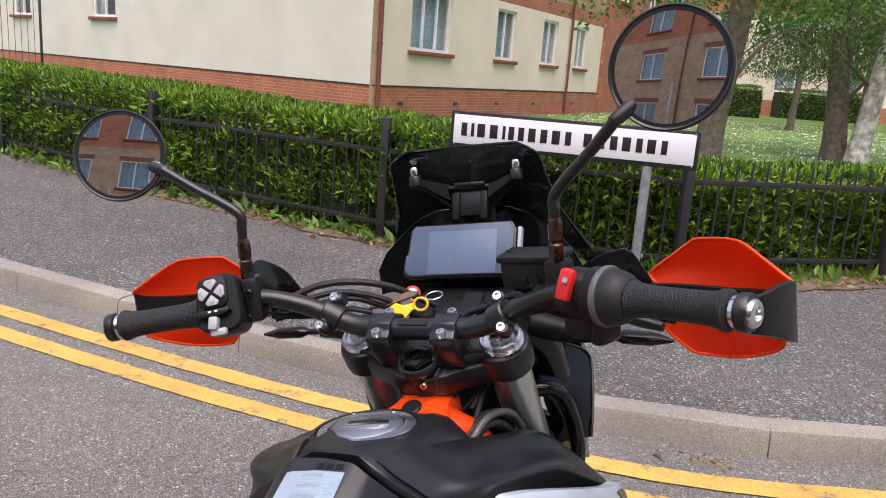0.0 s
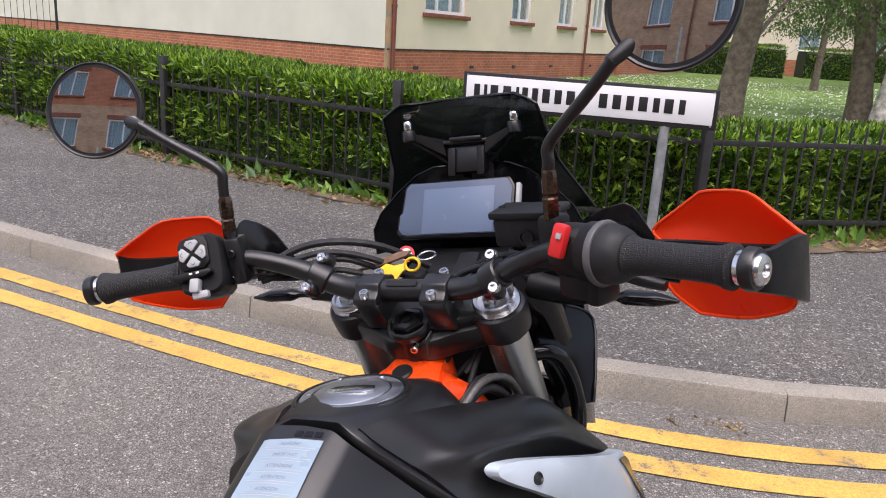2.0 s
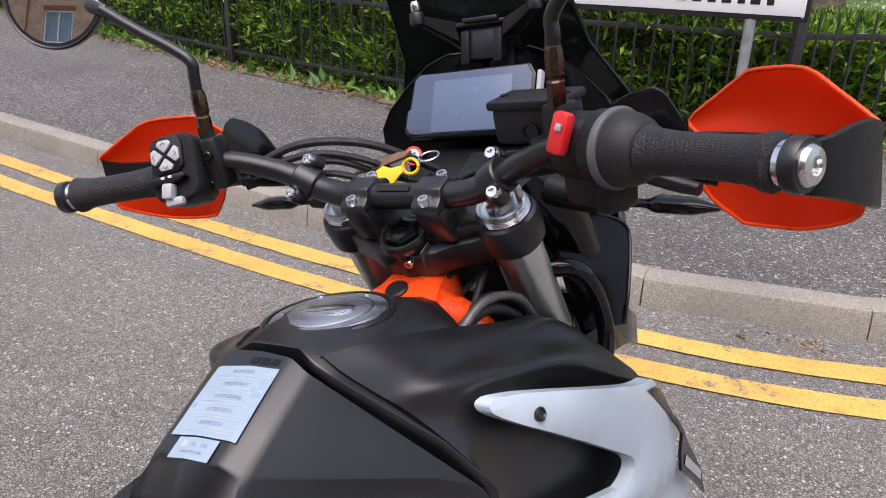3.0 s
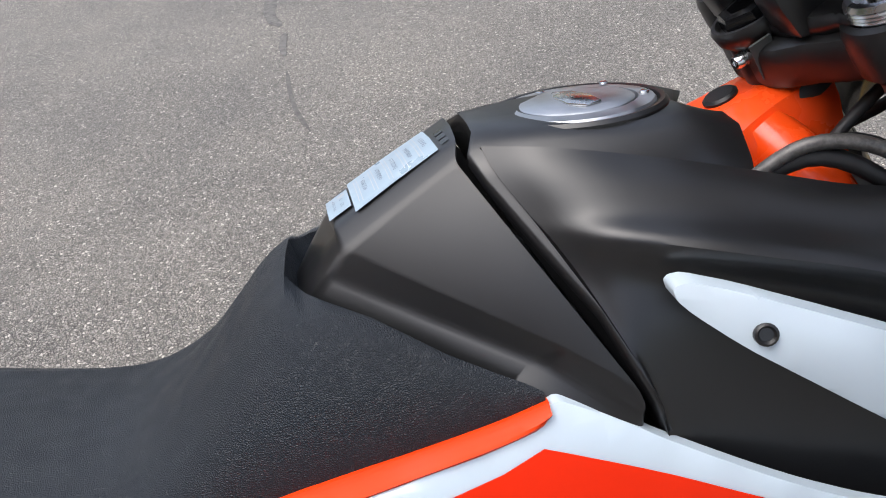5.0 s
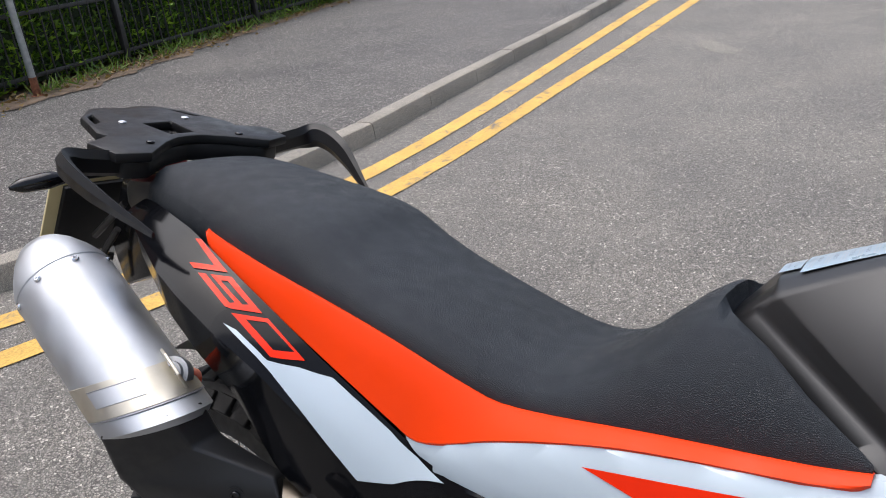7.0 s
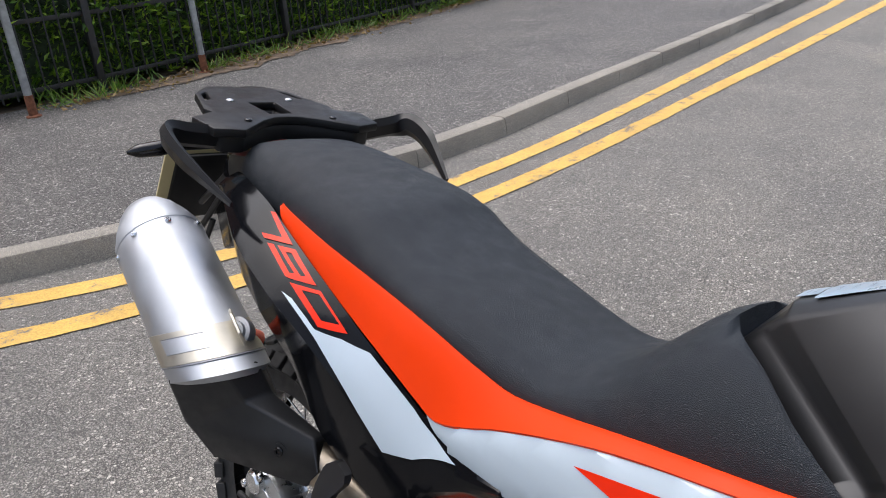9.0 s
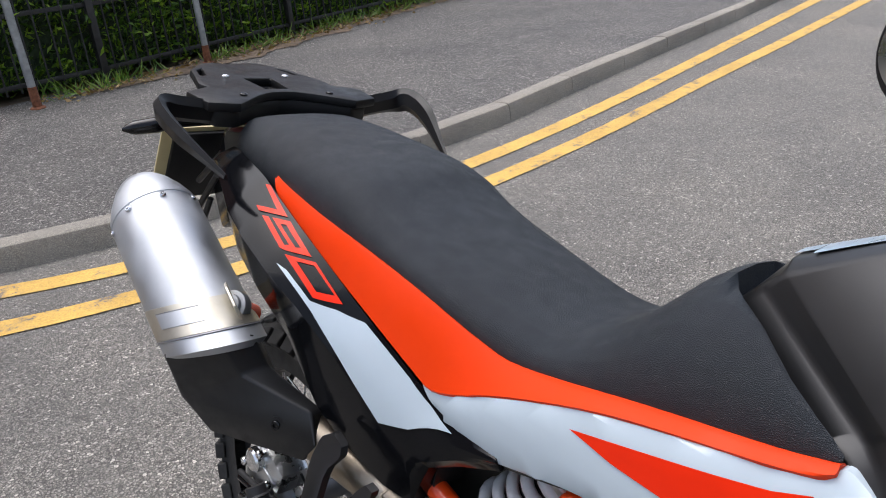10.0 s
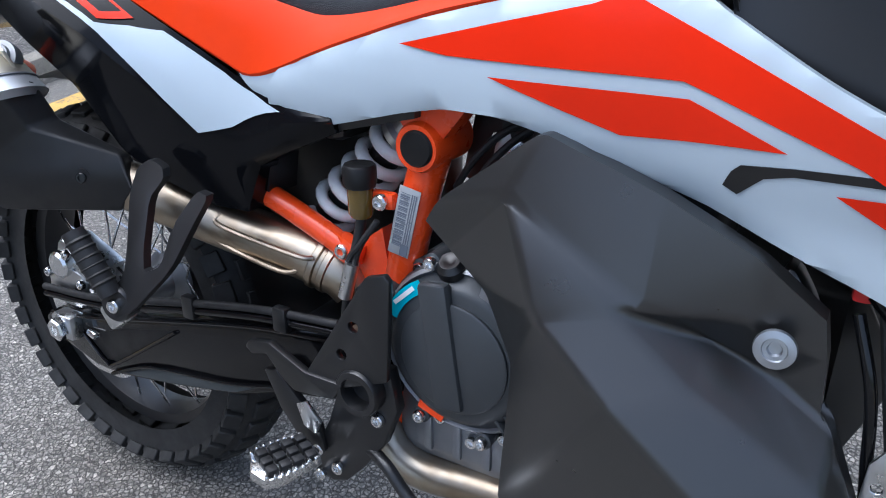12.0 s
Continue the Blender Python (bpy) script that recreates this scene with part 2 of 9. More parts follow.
def tube_bm(points, radius, sides=12, per=6, caps=True, flat=1.0, side=None, bm=None):
    """A round rod along a smooth line. radius: one, or one for each given point. flat: the width across, as a share of the radius along side."""
    line = smooth_path(points, per) if per > 1 else [Vector(q) for q in points]
    rs = radius if isinstance(radius, (list, tuple)) else [radius] * len(points)
    n = len(line)
    rr = [float(np.interp(i * (len(points) - 1) / max(1, n - 1), range(len(points)), rs)) for i in range(n)]
    bm = bm or bmesh.new()
    rings, ref = [], Vector(side) if side is not None else None
    for i, q in enumerate(line):
        d = (line[min(i + 1, n - 1)] - line[max(i - 1, 0)]).normalized()
        if ref is None:
            ref = d.orthogonal()
        u = (ref - d * ref.dot(d)).normalized()
        if side is None:
            ref = u
        w = d.cross(u)
        rings.append([bm.verts.new(q + rr[i] * (u * math.cos(a) + w * flat * math.sin(a))) for a in [2 * math.pi * k / sides for k in range(sides)]])
    for a, b in zip(rings, rings[1:]):
        for k in range(sides):
            bm.faces.new((a[k], a[(k + 1) % sides], b[(k + 1) % sides], b[k]))
    if caps:
        bm.faces.new(rings[0][::-1])
        bm.faces.new(rings[-1])
    return bm


def loft_bm(sections, closed_ring=True, caps=True, bm=None):
    """A skin over rows of points, each row with as many points."""
    bm = bm or bmesh.new()
    rows = [[bm.verts.new(q) for q in s] for s in sections]
    n = len(rows[0])
    for a, b in zip(rows, rows[1:]):
        for k in range(n if closed_ring else n - 1):
            bm.faces.new((a[k], a[(k + 1) % n], b[(k + 1) % n], b[k]))
    if caps and closed_ring:
        bm.faces.new(rows[0][::-1])
        bm.faces.new(rows[-1])
    return bm


def lathe_bm(profile, at=(0, 0, 0), axis=(0, 0, 1), sides=32, bm=None, caps=True):
    """A turned form: profile rows of (radius, along the axis)."""
    bm = bm or bmesh.new()
    z = Vector(axis).normalized()
    u = z.orthogonal().normalized()
    w = z.cross(u)
    rows = []
    for r, h in profile:
        if r < 1e-6:
            rows.append([bm.verts.new(Vector(at) + z * h)])
        else:
            rows.append([bm.verts.new(Vector(at) + z * h + r * (u * math.cos(2 * math.pi * k / sides) + w * math.sin(2 * math.pi * k / sides))) for k in range(sides)])
    for a, b in zip(rows, rows[1:]):
        for k in range(sides):
            k2 = (k + 1) % sides
            if len(a) == 1 and len(b) == 1:
                break
            if len(a) == 1:
                bm.faces.new((a[0], b[k2], b[k]))
            elif len(b) == 1:
                bm.faces.new((a[k], a[k2], b[0]))
            else:
                bm.faces.new((a[k], a[k2], b[k2], b[k]))
    for row, end in ((rows[0], 1), (rows[-1], 0)):
        if caps and len(row) > 1:
            bm.faces.new(row[::-1] if end else row)
    return bm


def plate_bm(outline, thick, frame_m=None, bevel=0.0, holes=()):
    """A flat plate from an outline in its own plane (u, v), thick along w, then laid by the matrix."""
    bm = bmesh.new()
    loops = []
    for loop in (outline, *holes):
        vs = [bm.verts.new((u, v, -thick / 2)) for u, v in loop]
        loops += [bm.edges.new((vs[i], vs[(i + 1) % len(vs)])) for i in range(len(vs))]
    if holes:
        bmesh.ops.triangle_fill(bm, use_beauty=True, edges=loops)
    else:
        bm.faces.new(bm.verts[:])
    got = bmesh.ops.extrude_face_region(bm, geom=bm.faces[:])
    bmesh.ops.translate(bm, vec=(0, 0, thick), verts=[v for v in got["geom"] if isinstance(v, bmesh.types.BMVert)])
    bmesh.ops.recalc_face_normals(bm, faces=bm.faces)
    if bevel:
        sharp = [e for e in bm.edges if len(e.link_faces) == 2 and e.calc_face_angle(0) > 0.6]
        bmesh.ops.bevel(bm, geom=sharp, offset=bevel, segments=2, profile=0.5, affect="EDGES")
    if frame_m is not None:
        bmesh.ops.transform(bm, matrix=frame_m, verts=bm.verts)
    return bm


def basis(origin, u, v):
    """The matrix whose x runs along u, whose y lies in the plane of u and v, and which stands at origin."""
    x = Vector(u).normalized()
    z = x.cross(Vector(v)).normalized()
    y = z.cross(x)
    m = Matrix((x, y, z)).transposed().to_4x4()
    m.translation = origin
    return m


def leaf_mesh(name, at, along, size, material, wide=0.42, fold=0.25):
    """Many leaves in one mesh: each a folded blade of four triangles, from its stalk at `at` out along `along`."""
    n = len(at)
    along = along / np.linalg.norm(along, axis=1, keepdims=True)
    side = np.cross(along, rng.normal(size=(n, 3)))
    side /= np.linalg.norm(side, axis=1, keepdims=True)
    face = np.cross(along, side)
    s = size[:, None]
    v = np.empty((n, 5, 3))
    v[:, 0] = at
    v[:, 1] = at + along * s * 0.45 + side * s * wide / 2 + face * s * fold * wide
    v[:, 2] = at + along * s * 0.5
    v[:, 3] = at + along * s * 0.45 - side * s * wide / 2 + face * s * fold * wide
    v[:, 4] = at + along * s - face * s * 0.1
    base = np.arange(n)[:, None] * 5
    tri = np.concatenate([base + q for q in ((0, 1, 2), (0, 2, 3), (1, 4, 2), (2, 4, 3))], axis=1).reshape(-1)
    me = bpy.data.meshes.new(name)
    me.vertices.add(n * 5)
    me.vertices.foreach_set("co", v.reshape(-1).astype(np.float32))
    me.loops.add(n * 12)
    me.loops.foreach_set("vertex_index", tri.astype(np.int32))
    me.polygons.add(n * 4)
    me.polygons.foreach_set("loop_start", np.arange(0, n * 12, 3, dtype=np.int32))
    me.update(calc_edges=True)
    me.materials.append(material)
    return me


def offset_line(line, by):
    """A line in the plan shifted to its left by so many metres."""
    out = []
    for i, q in enumerate(line):
        d = (line[min(i + 1, len(line) - 1)] - line[max(i - 1, 0)]).normalized()
        out.append(Vector((q.x - d.y * by, q.y + d.x * by, 0)))
    return out


def along_line(line, step):
    """Points at even steps along a line."""
    seg = [(b - a).length for a, b in zip(line, line[1:])]
    run = np.concatenate([[0], np.cumsum(seg)])
    ds = np.arange(0, run[-1], step)
    return [Vector([float(np.interp(d, run, [q[k] for q in line])) for k in range(3)]) for d in ds]

# ---- ground, road, kerbs, pavements ----
NORTH_KERB = smooth_path([(-30, 17.5, 0), (-12, 8.9, 0), (-6, 5.95, 0), (-3, 4.5, 0), (-1.95, 4.03, 0), (-0.6, 3.5, 0), (0.67, 3.12, 0), (1.5, 3.06, 0), (2.6, 3.2, 0), (5, 4.1, 0), (12, 7.4, 0), (45, 24, 0)], 14)
SOUTH_KERB = smooth_path([(-45, 5.4, 0), (-14, 0.32, 0), (-9.6, -0.36, 0), (-7.3, -0.67, 0), (-5.75, -0.91, 0), (-4.25, -1.13, 0), (-3.25, -1.28, 0), (-2.2, -1.62, 0), (-1.18, -2.12, 0), (-0.6, -2.55, 0), (0.1, -3.4, 0), (0.8, -4.55, 0), (1.8, -5.5, 0), (3.5, -6.3, 0), (7, -6.95, 0), (14, -7.3, 0), (24, -7.6, 0), (45, -8, 0)], 14)


def dip(x, y):
    """The carriageway hangs a little between its channels."""
    return -0.037 * math.exp(-(((x - 0.15) / 2.2) ** 2 + ((y - 0.7) / 1.5) ** 2) ** 2)


def sheet(name, x0, x1, y0, y1, step, z, material):
    nx, ny = int((x1 - x0) / step) + 1, int((y1 - y0) / step) + 1
    vs = [(x0 + i * step, y0 + j * step, z(x0 + i * step, y0 + j * step)) for j in range(ny) for i in range(nx)]
    fs = [(j * nx + i, j * nx + i + 1, (j + 1) * nx + i + 1, (j + 1) * nx + i) for j in range(ny - 1) for i in range(nx - 1)]
    return mesh_of(name, vs, fs, material, True)


def strip(name, left, right, z0, z1, material, parent=None, z_of=None):
    n = len(left)
    vs = [(q.x, q.y, z0) for q in left] + [(q.x, q.y, z1) for q in right]
    fs = [(i, i + 1, n + i + 1, n + i) for i in range(n - 1)]
    return mesh_of(name, vs, fs, material)


far = mesh_of("ground", [(-900, -900, -0.12), (900, -900, -0.12), (900, 900, -0.12), (-900, 900, -0.12)], [(0, 1, 2, 3)], GRASS)
tagged(new("ground", far), "open ground reaching to the horizon", "ground", kind="structure")
road_mesh = sheet("road", -44, 44, -40, 40, 0.5, dip, ASPHALT)
tagged(new("road", road_mesh), "grey worn asphalt road with pale stone chippings", "road", kind="structure")

# the kerbs: each stone a piece of its own with a rounded upper edge
KERB_H, KERB_W = 0.115, 0.125


def kerb_stone(a, b, flip):
    """One stone between two plan points; its face towards the road on the right-hand side (or the left, flipped)."""
    d = (b - a)
    length = d.length
    prof = [(0.012, -0.05), (0.0, 0.0), (-0.008, 0.09), (-0.016, 0.108), (-0.032, KERB_H), (-KERB_W, KERB_H), (-KERB_W, -0.05)]
    rows = []
    for s, grow in ((0.003, -0.003), (0.008, 0.0), (length - 0.008, 0.0), (length - 0.003, -0.003)):
        rows.append([Vector((s, (y - grow * 0.5) * (1 if flip else -1), z + grow)) for y, z in prof])
    bm = loft_bm(rows)
    m = Matrix.Translation(a) @ Matrix.Rotation(math.atan2(d.y, d.x), 4, "Z")
    bmesh.ops.transform(bm, matrix=m, verts=bm.verts)
    return bm


def kerb_run(line, name, flip, label, shift=0.0, step=0.84):
    home = tagged(new(name), label, "kerb", kind="structure")
    pts = along_line(line, 0.05)
    near = [i for i, q in enumerate(pts) if (q - Vector((-1, 1, 0))).length < 13]
    i0, i1 = near[0], near[-1]
    k = i0 + int(shift / 0.05)
    size = int(step / 0.05)
    while k + size < i1:
        a, b = pts[k], pts[k + size]
        lift = 0.003 * math.sin(k * 1.7)
        part("kerb_stone", kerb_stone(a + Vector((0, 0, lift)), b + Vector((0, 0, lift)), flip), KERB, home, sharp=30)
        k += size
    # far ends, joined
    for lo, hi in ((0, i0), (k, len(pts) - 1)):
        run = pts[lo:hi:12] + [pts[hi]]
        if len(run) > 1:
            s = 1 if flip else -1
            back_line = offset_line(run, -KERB_W * s)
            secs = [[Vector((q.x, q.y, -0.05)), Vector((q.x, q.y, KERB_H - 0.01)), Vector((w.x, w.y, KERB_H)), Vector((w.x, w.y, -0.05))] for q, w in zip(run, back_line)]
            tagged(part("kerb_rest", loft_bm(secs), KERB, home), "far run of kerb stones", kind="stuff")
    return home


kerb_run(NORTH_KERB, "kerb_north", False, "grey concrete kerb stones, weathered, mossy joints", 0.41)
kerb_run(SOUTH_KERB, "kerb_south", True, "grey concrete kerb stones, chipped and stained", 0.05)


def yellow_line(line, inner, width, name):
    fine = along_line(line, 0.06)
    fine = [q for q in fine if (q - Vector((0, 1, 0))).length < 40]
    a, b = offset_line(fine, inner), offset_line(fine, inner + width)
    vs, fs = [], []
    for i, (p, q) in enumerate(zip(a, b)):
        e1, e2 = 0.006 * noise.noise((p.x * 9, p.y * 9, 1)), 0.006 * noise.noise((q.x * 9, q.y * 9, 4))
        across = (q - p).normalized()
        p, q = p + across * e1, q + across * e2
        for w in (p, q):
            vs.append((w.x, w.y, dip(w.x, w.y) + 0.005))
        if i:
            fs.append((2 * i - 2, 2 * i - 1, 2 * i + 1, 2 * i))
    return tagged(new(name, mesh_of(name, vs, fs, YELLOW)), "worn yellow no-waiting line painted along the kerb", "road marking", "double yellow lines", kind="structure")


for inner in (-0.31, -0.52):
    yellow_line(NORTH_KERB, inner, 0.11, "road_marking_north")
# on the south side the two lines draw away from the kerb
for line in ([(-45, 6.2, 0), (-14, 0.75, 0), (-9.8, 0.06, 0), (-7.3, -0.3, 0), (-5.3, -0.58, 0), (-3.95, -0.79, 0), (-3.0, -0.99, 0), (-2.1, -1.27, 0), (-1.3, -1.7, 0), (-0.7, -2.2, 0), (0.3, -3.2, 0), (1.05, -4.35, 0), (1.98, -5.22, 0), (3.6, -6.0, 0), (7, -6.65, 0), (14, -7.0, 0), (24, -7.3, 0), (40, -7.6, 0)],
             [(-45, 7.0, 0), (-14, 1.35, 0), (-9.6, 0.55, 0), (-6.75, 0.04, 0), (-5.05, -0.29, 0), (-3.6, -0.56, 0), (-2.7, -0.77, 0), (-1.9, -1.03, 0), (-1.05, -1.48, 0), (-0.4, -2.0, 0), (0.5, -3.05, 0), (1.25, -4.15, 0), (2.12, -5.0, 0), (3.7, -5.78, 0), (7, -6.4, 0), (14, -6.78, 0), (24, -7.05, 0), (40, -7.35, 0)]):
    yellow_line(smooth_path(line, 14), -0.064, 0.128, "road_marking_south")


def ribbon(name, line, half, z, material, label, category, seed):
    """A ragged strip lying on the ground."""
    pts = along_line(smooth_path(line, 8), 0.05)
    a = offset_line(pts, -1.0)
    vs, fs = [], []
    for i, (q, w) in enumerate(zip(pts, a)):
        side = (w - q).normalized()
        end = min(1.0, 6 * min(i, len(pts) - 1 - i) / len(pts) + 0.25)
        for sg in (-1, 1):
            r = half * end * (1 + 0.6 * noise.noise((q.x * 2.5, q.y * 2.5, seed + sg)) + 0.3 * noise.noise((q.x * 9, q.y * 9, seed + sg))) + 0.12 * half * noise.noise((q.x * 30, q.y * 30, seed + sg))
            v = q + side * sg * r
            vs.append((v.x, v.y, dip(v.x, v.y) + z))
        if i:
            fs.append((2 * i - 2, 2 * i - 1, 2 * i + 1, 2 * i))
    return tagged(new(name, mesh_of(name, vs, fs, material)), label, category, kind="structure")


for k, (run, half) in enumerate((([(-5.6, 2.2, 0), (-4.9, 2.06, 0), (-4.3, 1.92, 0)], 0.016), ([(-4.1, 1.88, 0), (-3.75, 1.76, 0), (-3.5, 1.74, 0)], 0.03), ([(-3.4, 1.72, 0), (-3.2, 1.64, 0), (-3.05, 1.6, 0)], 0.018), ([(-2.9, 1.55, 0), (-2.5, 1.44, 0), (-2.2, 1.4, 0)], 0.01))):
    ribbon("road_joint", run, half, 0.003, TAR, "dark tarry crack across the asphalt", "road joint", 3 + k)
ribbon("road_patch", [(-6.75, 0.72, 0), (-6.4, 0.8, 0), (-6.05, 0.92, 0)], 0.11, 0.003, PATCH, "pale worn patch on the asphalt", "road patch", 9)

NORTH_FENCE = [Vector(q) for q in [(-16, 15.6, 0), (-5.4, 8.75, 0), (-2.9, 7.05, 0), (-0.62, 5.8, 0), (1.46, 5.36, 0), (3.05, 5.85, 0), (9, 9.2, 0), (40, 26, 0)]]
SOUTH_FENCE = [Vector(q) for q in [(-44, -3.2, 0), (-16, -4.6, 0), (-8.4, -4.85, 0), (-5.95, -4.93, 0), (-3.6, -5.0, 0), (-2.0, -5.3, 0), (-1.6, -6.5, 0), (-1.5, -9.9, 0)]]


def resample(line, n):
    seg = np.concatenate([[0], np.cumsum([(b - a).length for a, b in zip(line, line[1:])])])
    return [Vector([float(np.interp(d, seg, [q[k] for q in line])) for k in range(3)]) for d in np.linspace(0, seg[-1], n)]


def match_x(line, xs):
    s = sorted(line, key=lambda q: q.x)
    return [Vector((x, float(np.interp(x, [q.x for q in s], [q.y for q in s])), 0)) for x in xs]


xs = np.linspace(-28, 40, 240)
kn = match_x([q for q in offset_line(NORTH_KERB, KERB_W - 0.004)], xs)
fn = match_x(NORTH_FENCE, xs)
tagged(new("pavement_north", strip("pavement_north", kn, fn, KERB_H - 0.004, 0.135, TARMAC)), "dark tarmac pavement with pale stone flecks", "pavement", kind="structure")
lawn_far = [Vector((q.x + (q.x - 0) * 0.6, 120, 0)) for q in fn]
mid1 = [q + Vector((0, 14, 0)) for q in fn]
vs, fs = [], []
for i in range(len(fn)):
    vs += [(fn[i].x, fn[i].y, 0.131), (mid1[i].x, mid1[i].y, 0.17), (lawn_far[i].x, lawn_far[i].y, 0.2)]
    if i:
        for k in (0, 1):
            fs.append(((i - 1) * 3 + k, i * 3 + k, i * 3 + k + 1, (i - 1) * 3 + k + 1))
tagged(new("lawn", mesh_of("lawn", vs, fs, GRASS, True)), "mown green lawn dotted with daisies", "lawn", kind="structure")
xs2 = np.concatenate([np.linspace(-44, -3, 150), np.linspace(-2.9, 0.85, 60)])
sk = [q for q in offset_line(SOUTH_KERB, -KERB_W + 0.004)]
ks = resample(sk, 260)
sf = resample(SOUTH_FENCE, 260)
# pair the two lines by x up to the corner, then by y
def pair_south(q):
    if q.x < -2.2:
        return match_x(SOUTH_FENCE[:6], [q.x])[0]
    if q.x < 0.8:
        f = (q.x + 2.2) / 3.0
        return Vector((-2.0 + 0.4 * f, -5.3 - 4.6 * f, 0))
    return Vector((q.x - 2.4 * math.exp((0.8 - q.x) / 3), -9.9, 0))


tagged(new("pavement_south", strip("pavement_south", [pair_south(q) for q in ks], ks, 0.135, KERB_H - 0.004, TARMAC)), "grey tarmac pavement with pale stone flecks", "pavement", kind="structure")
back_ground = [(-60, -60, 0.128), (-1.5, -60, 0.128), (-1.5, -6.5, 0.128), (-2.0, -5.25, 0.128), (-8.4, -4.8, 0.128), (-60, -2.4, 0.128)]
tagged(new("ground_behind_fence", mesh_of("ground_behind_fence", back_ground, [tuple(range(6))], SOIL)), "bare dry soil under the hedge", "soil", kind="structure")


# strips of bare soil with litter at the foot of the fences
ribbon("soil_south", [(-16, -4.6, 0), (-9.9, -4.8, 0), (-7.1, -4.78, 0), (-4.5, -4.68, 0), (-3.2, -4.8, 0)], 0.26, 0.1395, SOIL, "bare soil strip with fallen leaves under the hedge", "soil", 5)
ribbon("soil_north", [(-5.4, 8.68, 0), (-2.9, 6.97, 0), (-0.62, 5.72, 0), (1.46, 5.28, 0), (3.05, 5.76, 0), (9, 9.1, 0)], 0.12, 0.1395, SOIL, "bare soil strip with fallen leaves under the hedge", "soil", 6)


def strewn(name, lines, per_metre, spread, size, material, label, category, up, z, wide, seed):
    """Litter, weeds or petals scattered along lines."""
    global rng
    rng = np.random.default_rng(seed)
    pos = []
    for line in lines:
        pts = resample([Vector(q) for q in line], 200)
        total = sum((b - a).length for a, b in zip(pts, pts[1:]))
        n = int(total * per_metre)
        clump = rng.random(max(3, n // 9)) * 199
        s = (clump[rng.integers(0, len(clump), n)] + rng.normal(size=n) * 1.1).clip(0, 198.9)
        i = s.astype(int)
        P = np.array([tuple(q) for q in pts])
        base = P[i] * (1 - (s - i))[:, None] + P[i + 1] * (s - i)[:, None]
        pos.append(base + rng.normal(size=(n, 3)) * (spread, spread, 0) + (0, 0, z))
    pos = np.concatenate(pos)
    along = rng.normal(size=pos.shape) * (1, 1, 0.25 if up < 0.5 else 0.5) + (0, 0, up)
    return tagged(new(name, leaf_mesh(name, pos, along, size * (0.5 + rng.random(len(pos))), material, wide)), label, category, kind="stuff")


S_FOOT = [(-14, -4.6, 0), (-9.9, -4.78, 0), (-7.1, -4.76, 0), (-4.5, -4.7, 0), (-3.0, -4.85, 0)]
N_FOOT = [(-5.4, 8.66, 0), (-2.9, 6.95, 0), (-0.62, 5.7, 0), (1.46, 5.27, 0), (3.05, 5.75, 0), (9, 9.1, 0)]
strewn("fallen_leaves", [S_FOOT, N_FOOT], 130, 0.14, 0.045, DRY_LEAF, "dry brown fallen leaves by the fence", "litter", 0.15, 0.155, 0.5, 21)
strewn("weeds", [S_FOOT], 90, 0.07, 0.15, BLADE, "grass tufts at the fence foot", "grass", 1.2, 0.14, 0.08, 22)
strewn("weeds", [N_FOOT], 60, 0.06, 0.12, WILD_LEAF, "green weeds at the fence foot", "weeds", 0.8, 0.14, 0.35, 23)
strewn("channel_litter", [[(0.6, 3.02, 0), (1.0, 2.97, 0), (1.5, 2.95, 0)]], 70, 0.025, 0.02, DRY_LEAF, "dry leaf crumbs in the road channel", "litter", 0.1, 0.003, 0.5, 24)
rng = np.random.default_rng(31)
n = 5200
spot = np.column_stack([rng.uniform(2, 16, n), rng.uniform(9, 34, n), np.full(n, 0.0)])
spot[:, 2] = 0.17 + 0.02 * rng.random(n)
tagged(new("daisies", leaf_mesh("daisies", spot, rng.normal(size=(n, 3)) * (1, 1, 0.2), np.full(n, 0.05), PETAL, 0.9)), "small white daisies in the mown lawn", "flowers", kind="stuff")

# ---- fences ----
def fence_run(a, b, label, group, high=0.8, post_h=0.93, z0=0.13, step=0.115, first_post=True, last_post=True):
    """A run of bar railing between two posts."""
    d = b - a
    length = d.length
    home = thing("fence", label, "fence", group, at=Matrix.Translation((a.x, a.y, z0)) @ Matrix.Rotation(math.atan2(d.y, d.x), 4, "Z"))
    for x in ([0.0] if first_post else []) + ([length] if last_post else []):
        part("post", box_bm((0.062, 0.062, post_h), (x, 0, post_h / 2 - 0.03), 0.004), FENCE, home)
    for z in (0.13, high - 0.14):
        part("rail", box_bm((length - 0.06, 0.012, 0.036), (length / 2, 0, z), 0.002), FENCE, home)
    n = int((length - 0.1) / step)
    gap = length / (n + 1)
    bm = tube_bm([(0, 0, 0.07), (0, 0, high - 0.03), (0, 0, high)], [0.0085, 0.0085, 0.003], 8, 1)
    shared = None
    for i in range(n):
        if shared is None:
            ob = part("bar", bm, FENCE, home)
            shared = ob.data
        else:
            ob = part("bar", shared, FENCE, home)
        ob.location = (gap * (i + 1), 0, 0)
    return home


def fence_line(line, label, group, near, pitch=2.7):
    pts = []
    for a, b in zip(line, line[1:]):
        n = max(1, round((b - a).length / pitch))
        pts += [a + (b - a) * (k / n) for k in range(n)]
    pts.append(line[-1])
    pts = [q for q in pts if (q - Vector(near)).length < 11.5]
    for i, (a, b) in enumerate(zip(pts, pts[1:])):
        fence_run(a, b, label, group, last_post=(i == len(pts) - 2))


fence_line(NORTH_FENCE, "low black metal bar railing in front of the hedge", "railings along the north pavement", (0, 6, 0))
fence_line(SOUTH_FENCE[1:], "low black metal bar railing in front of the hedge", "railings along the south pavement", (-5, -5, 0))


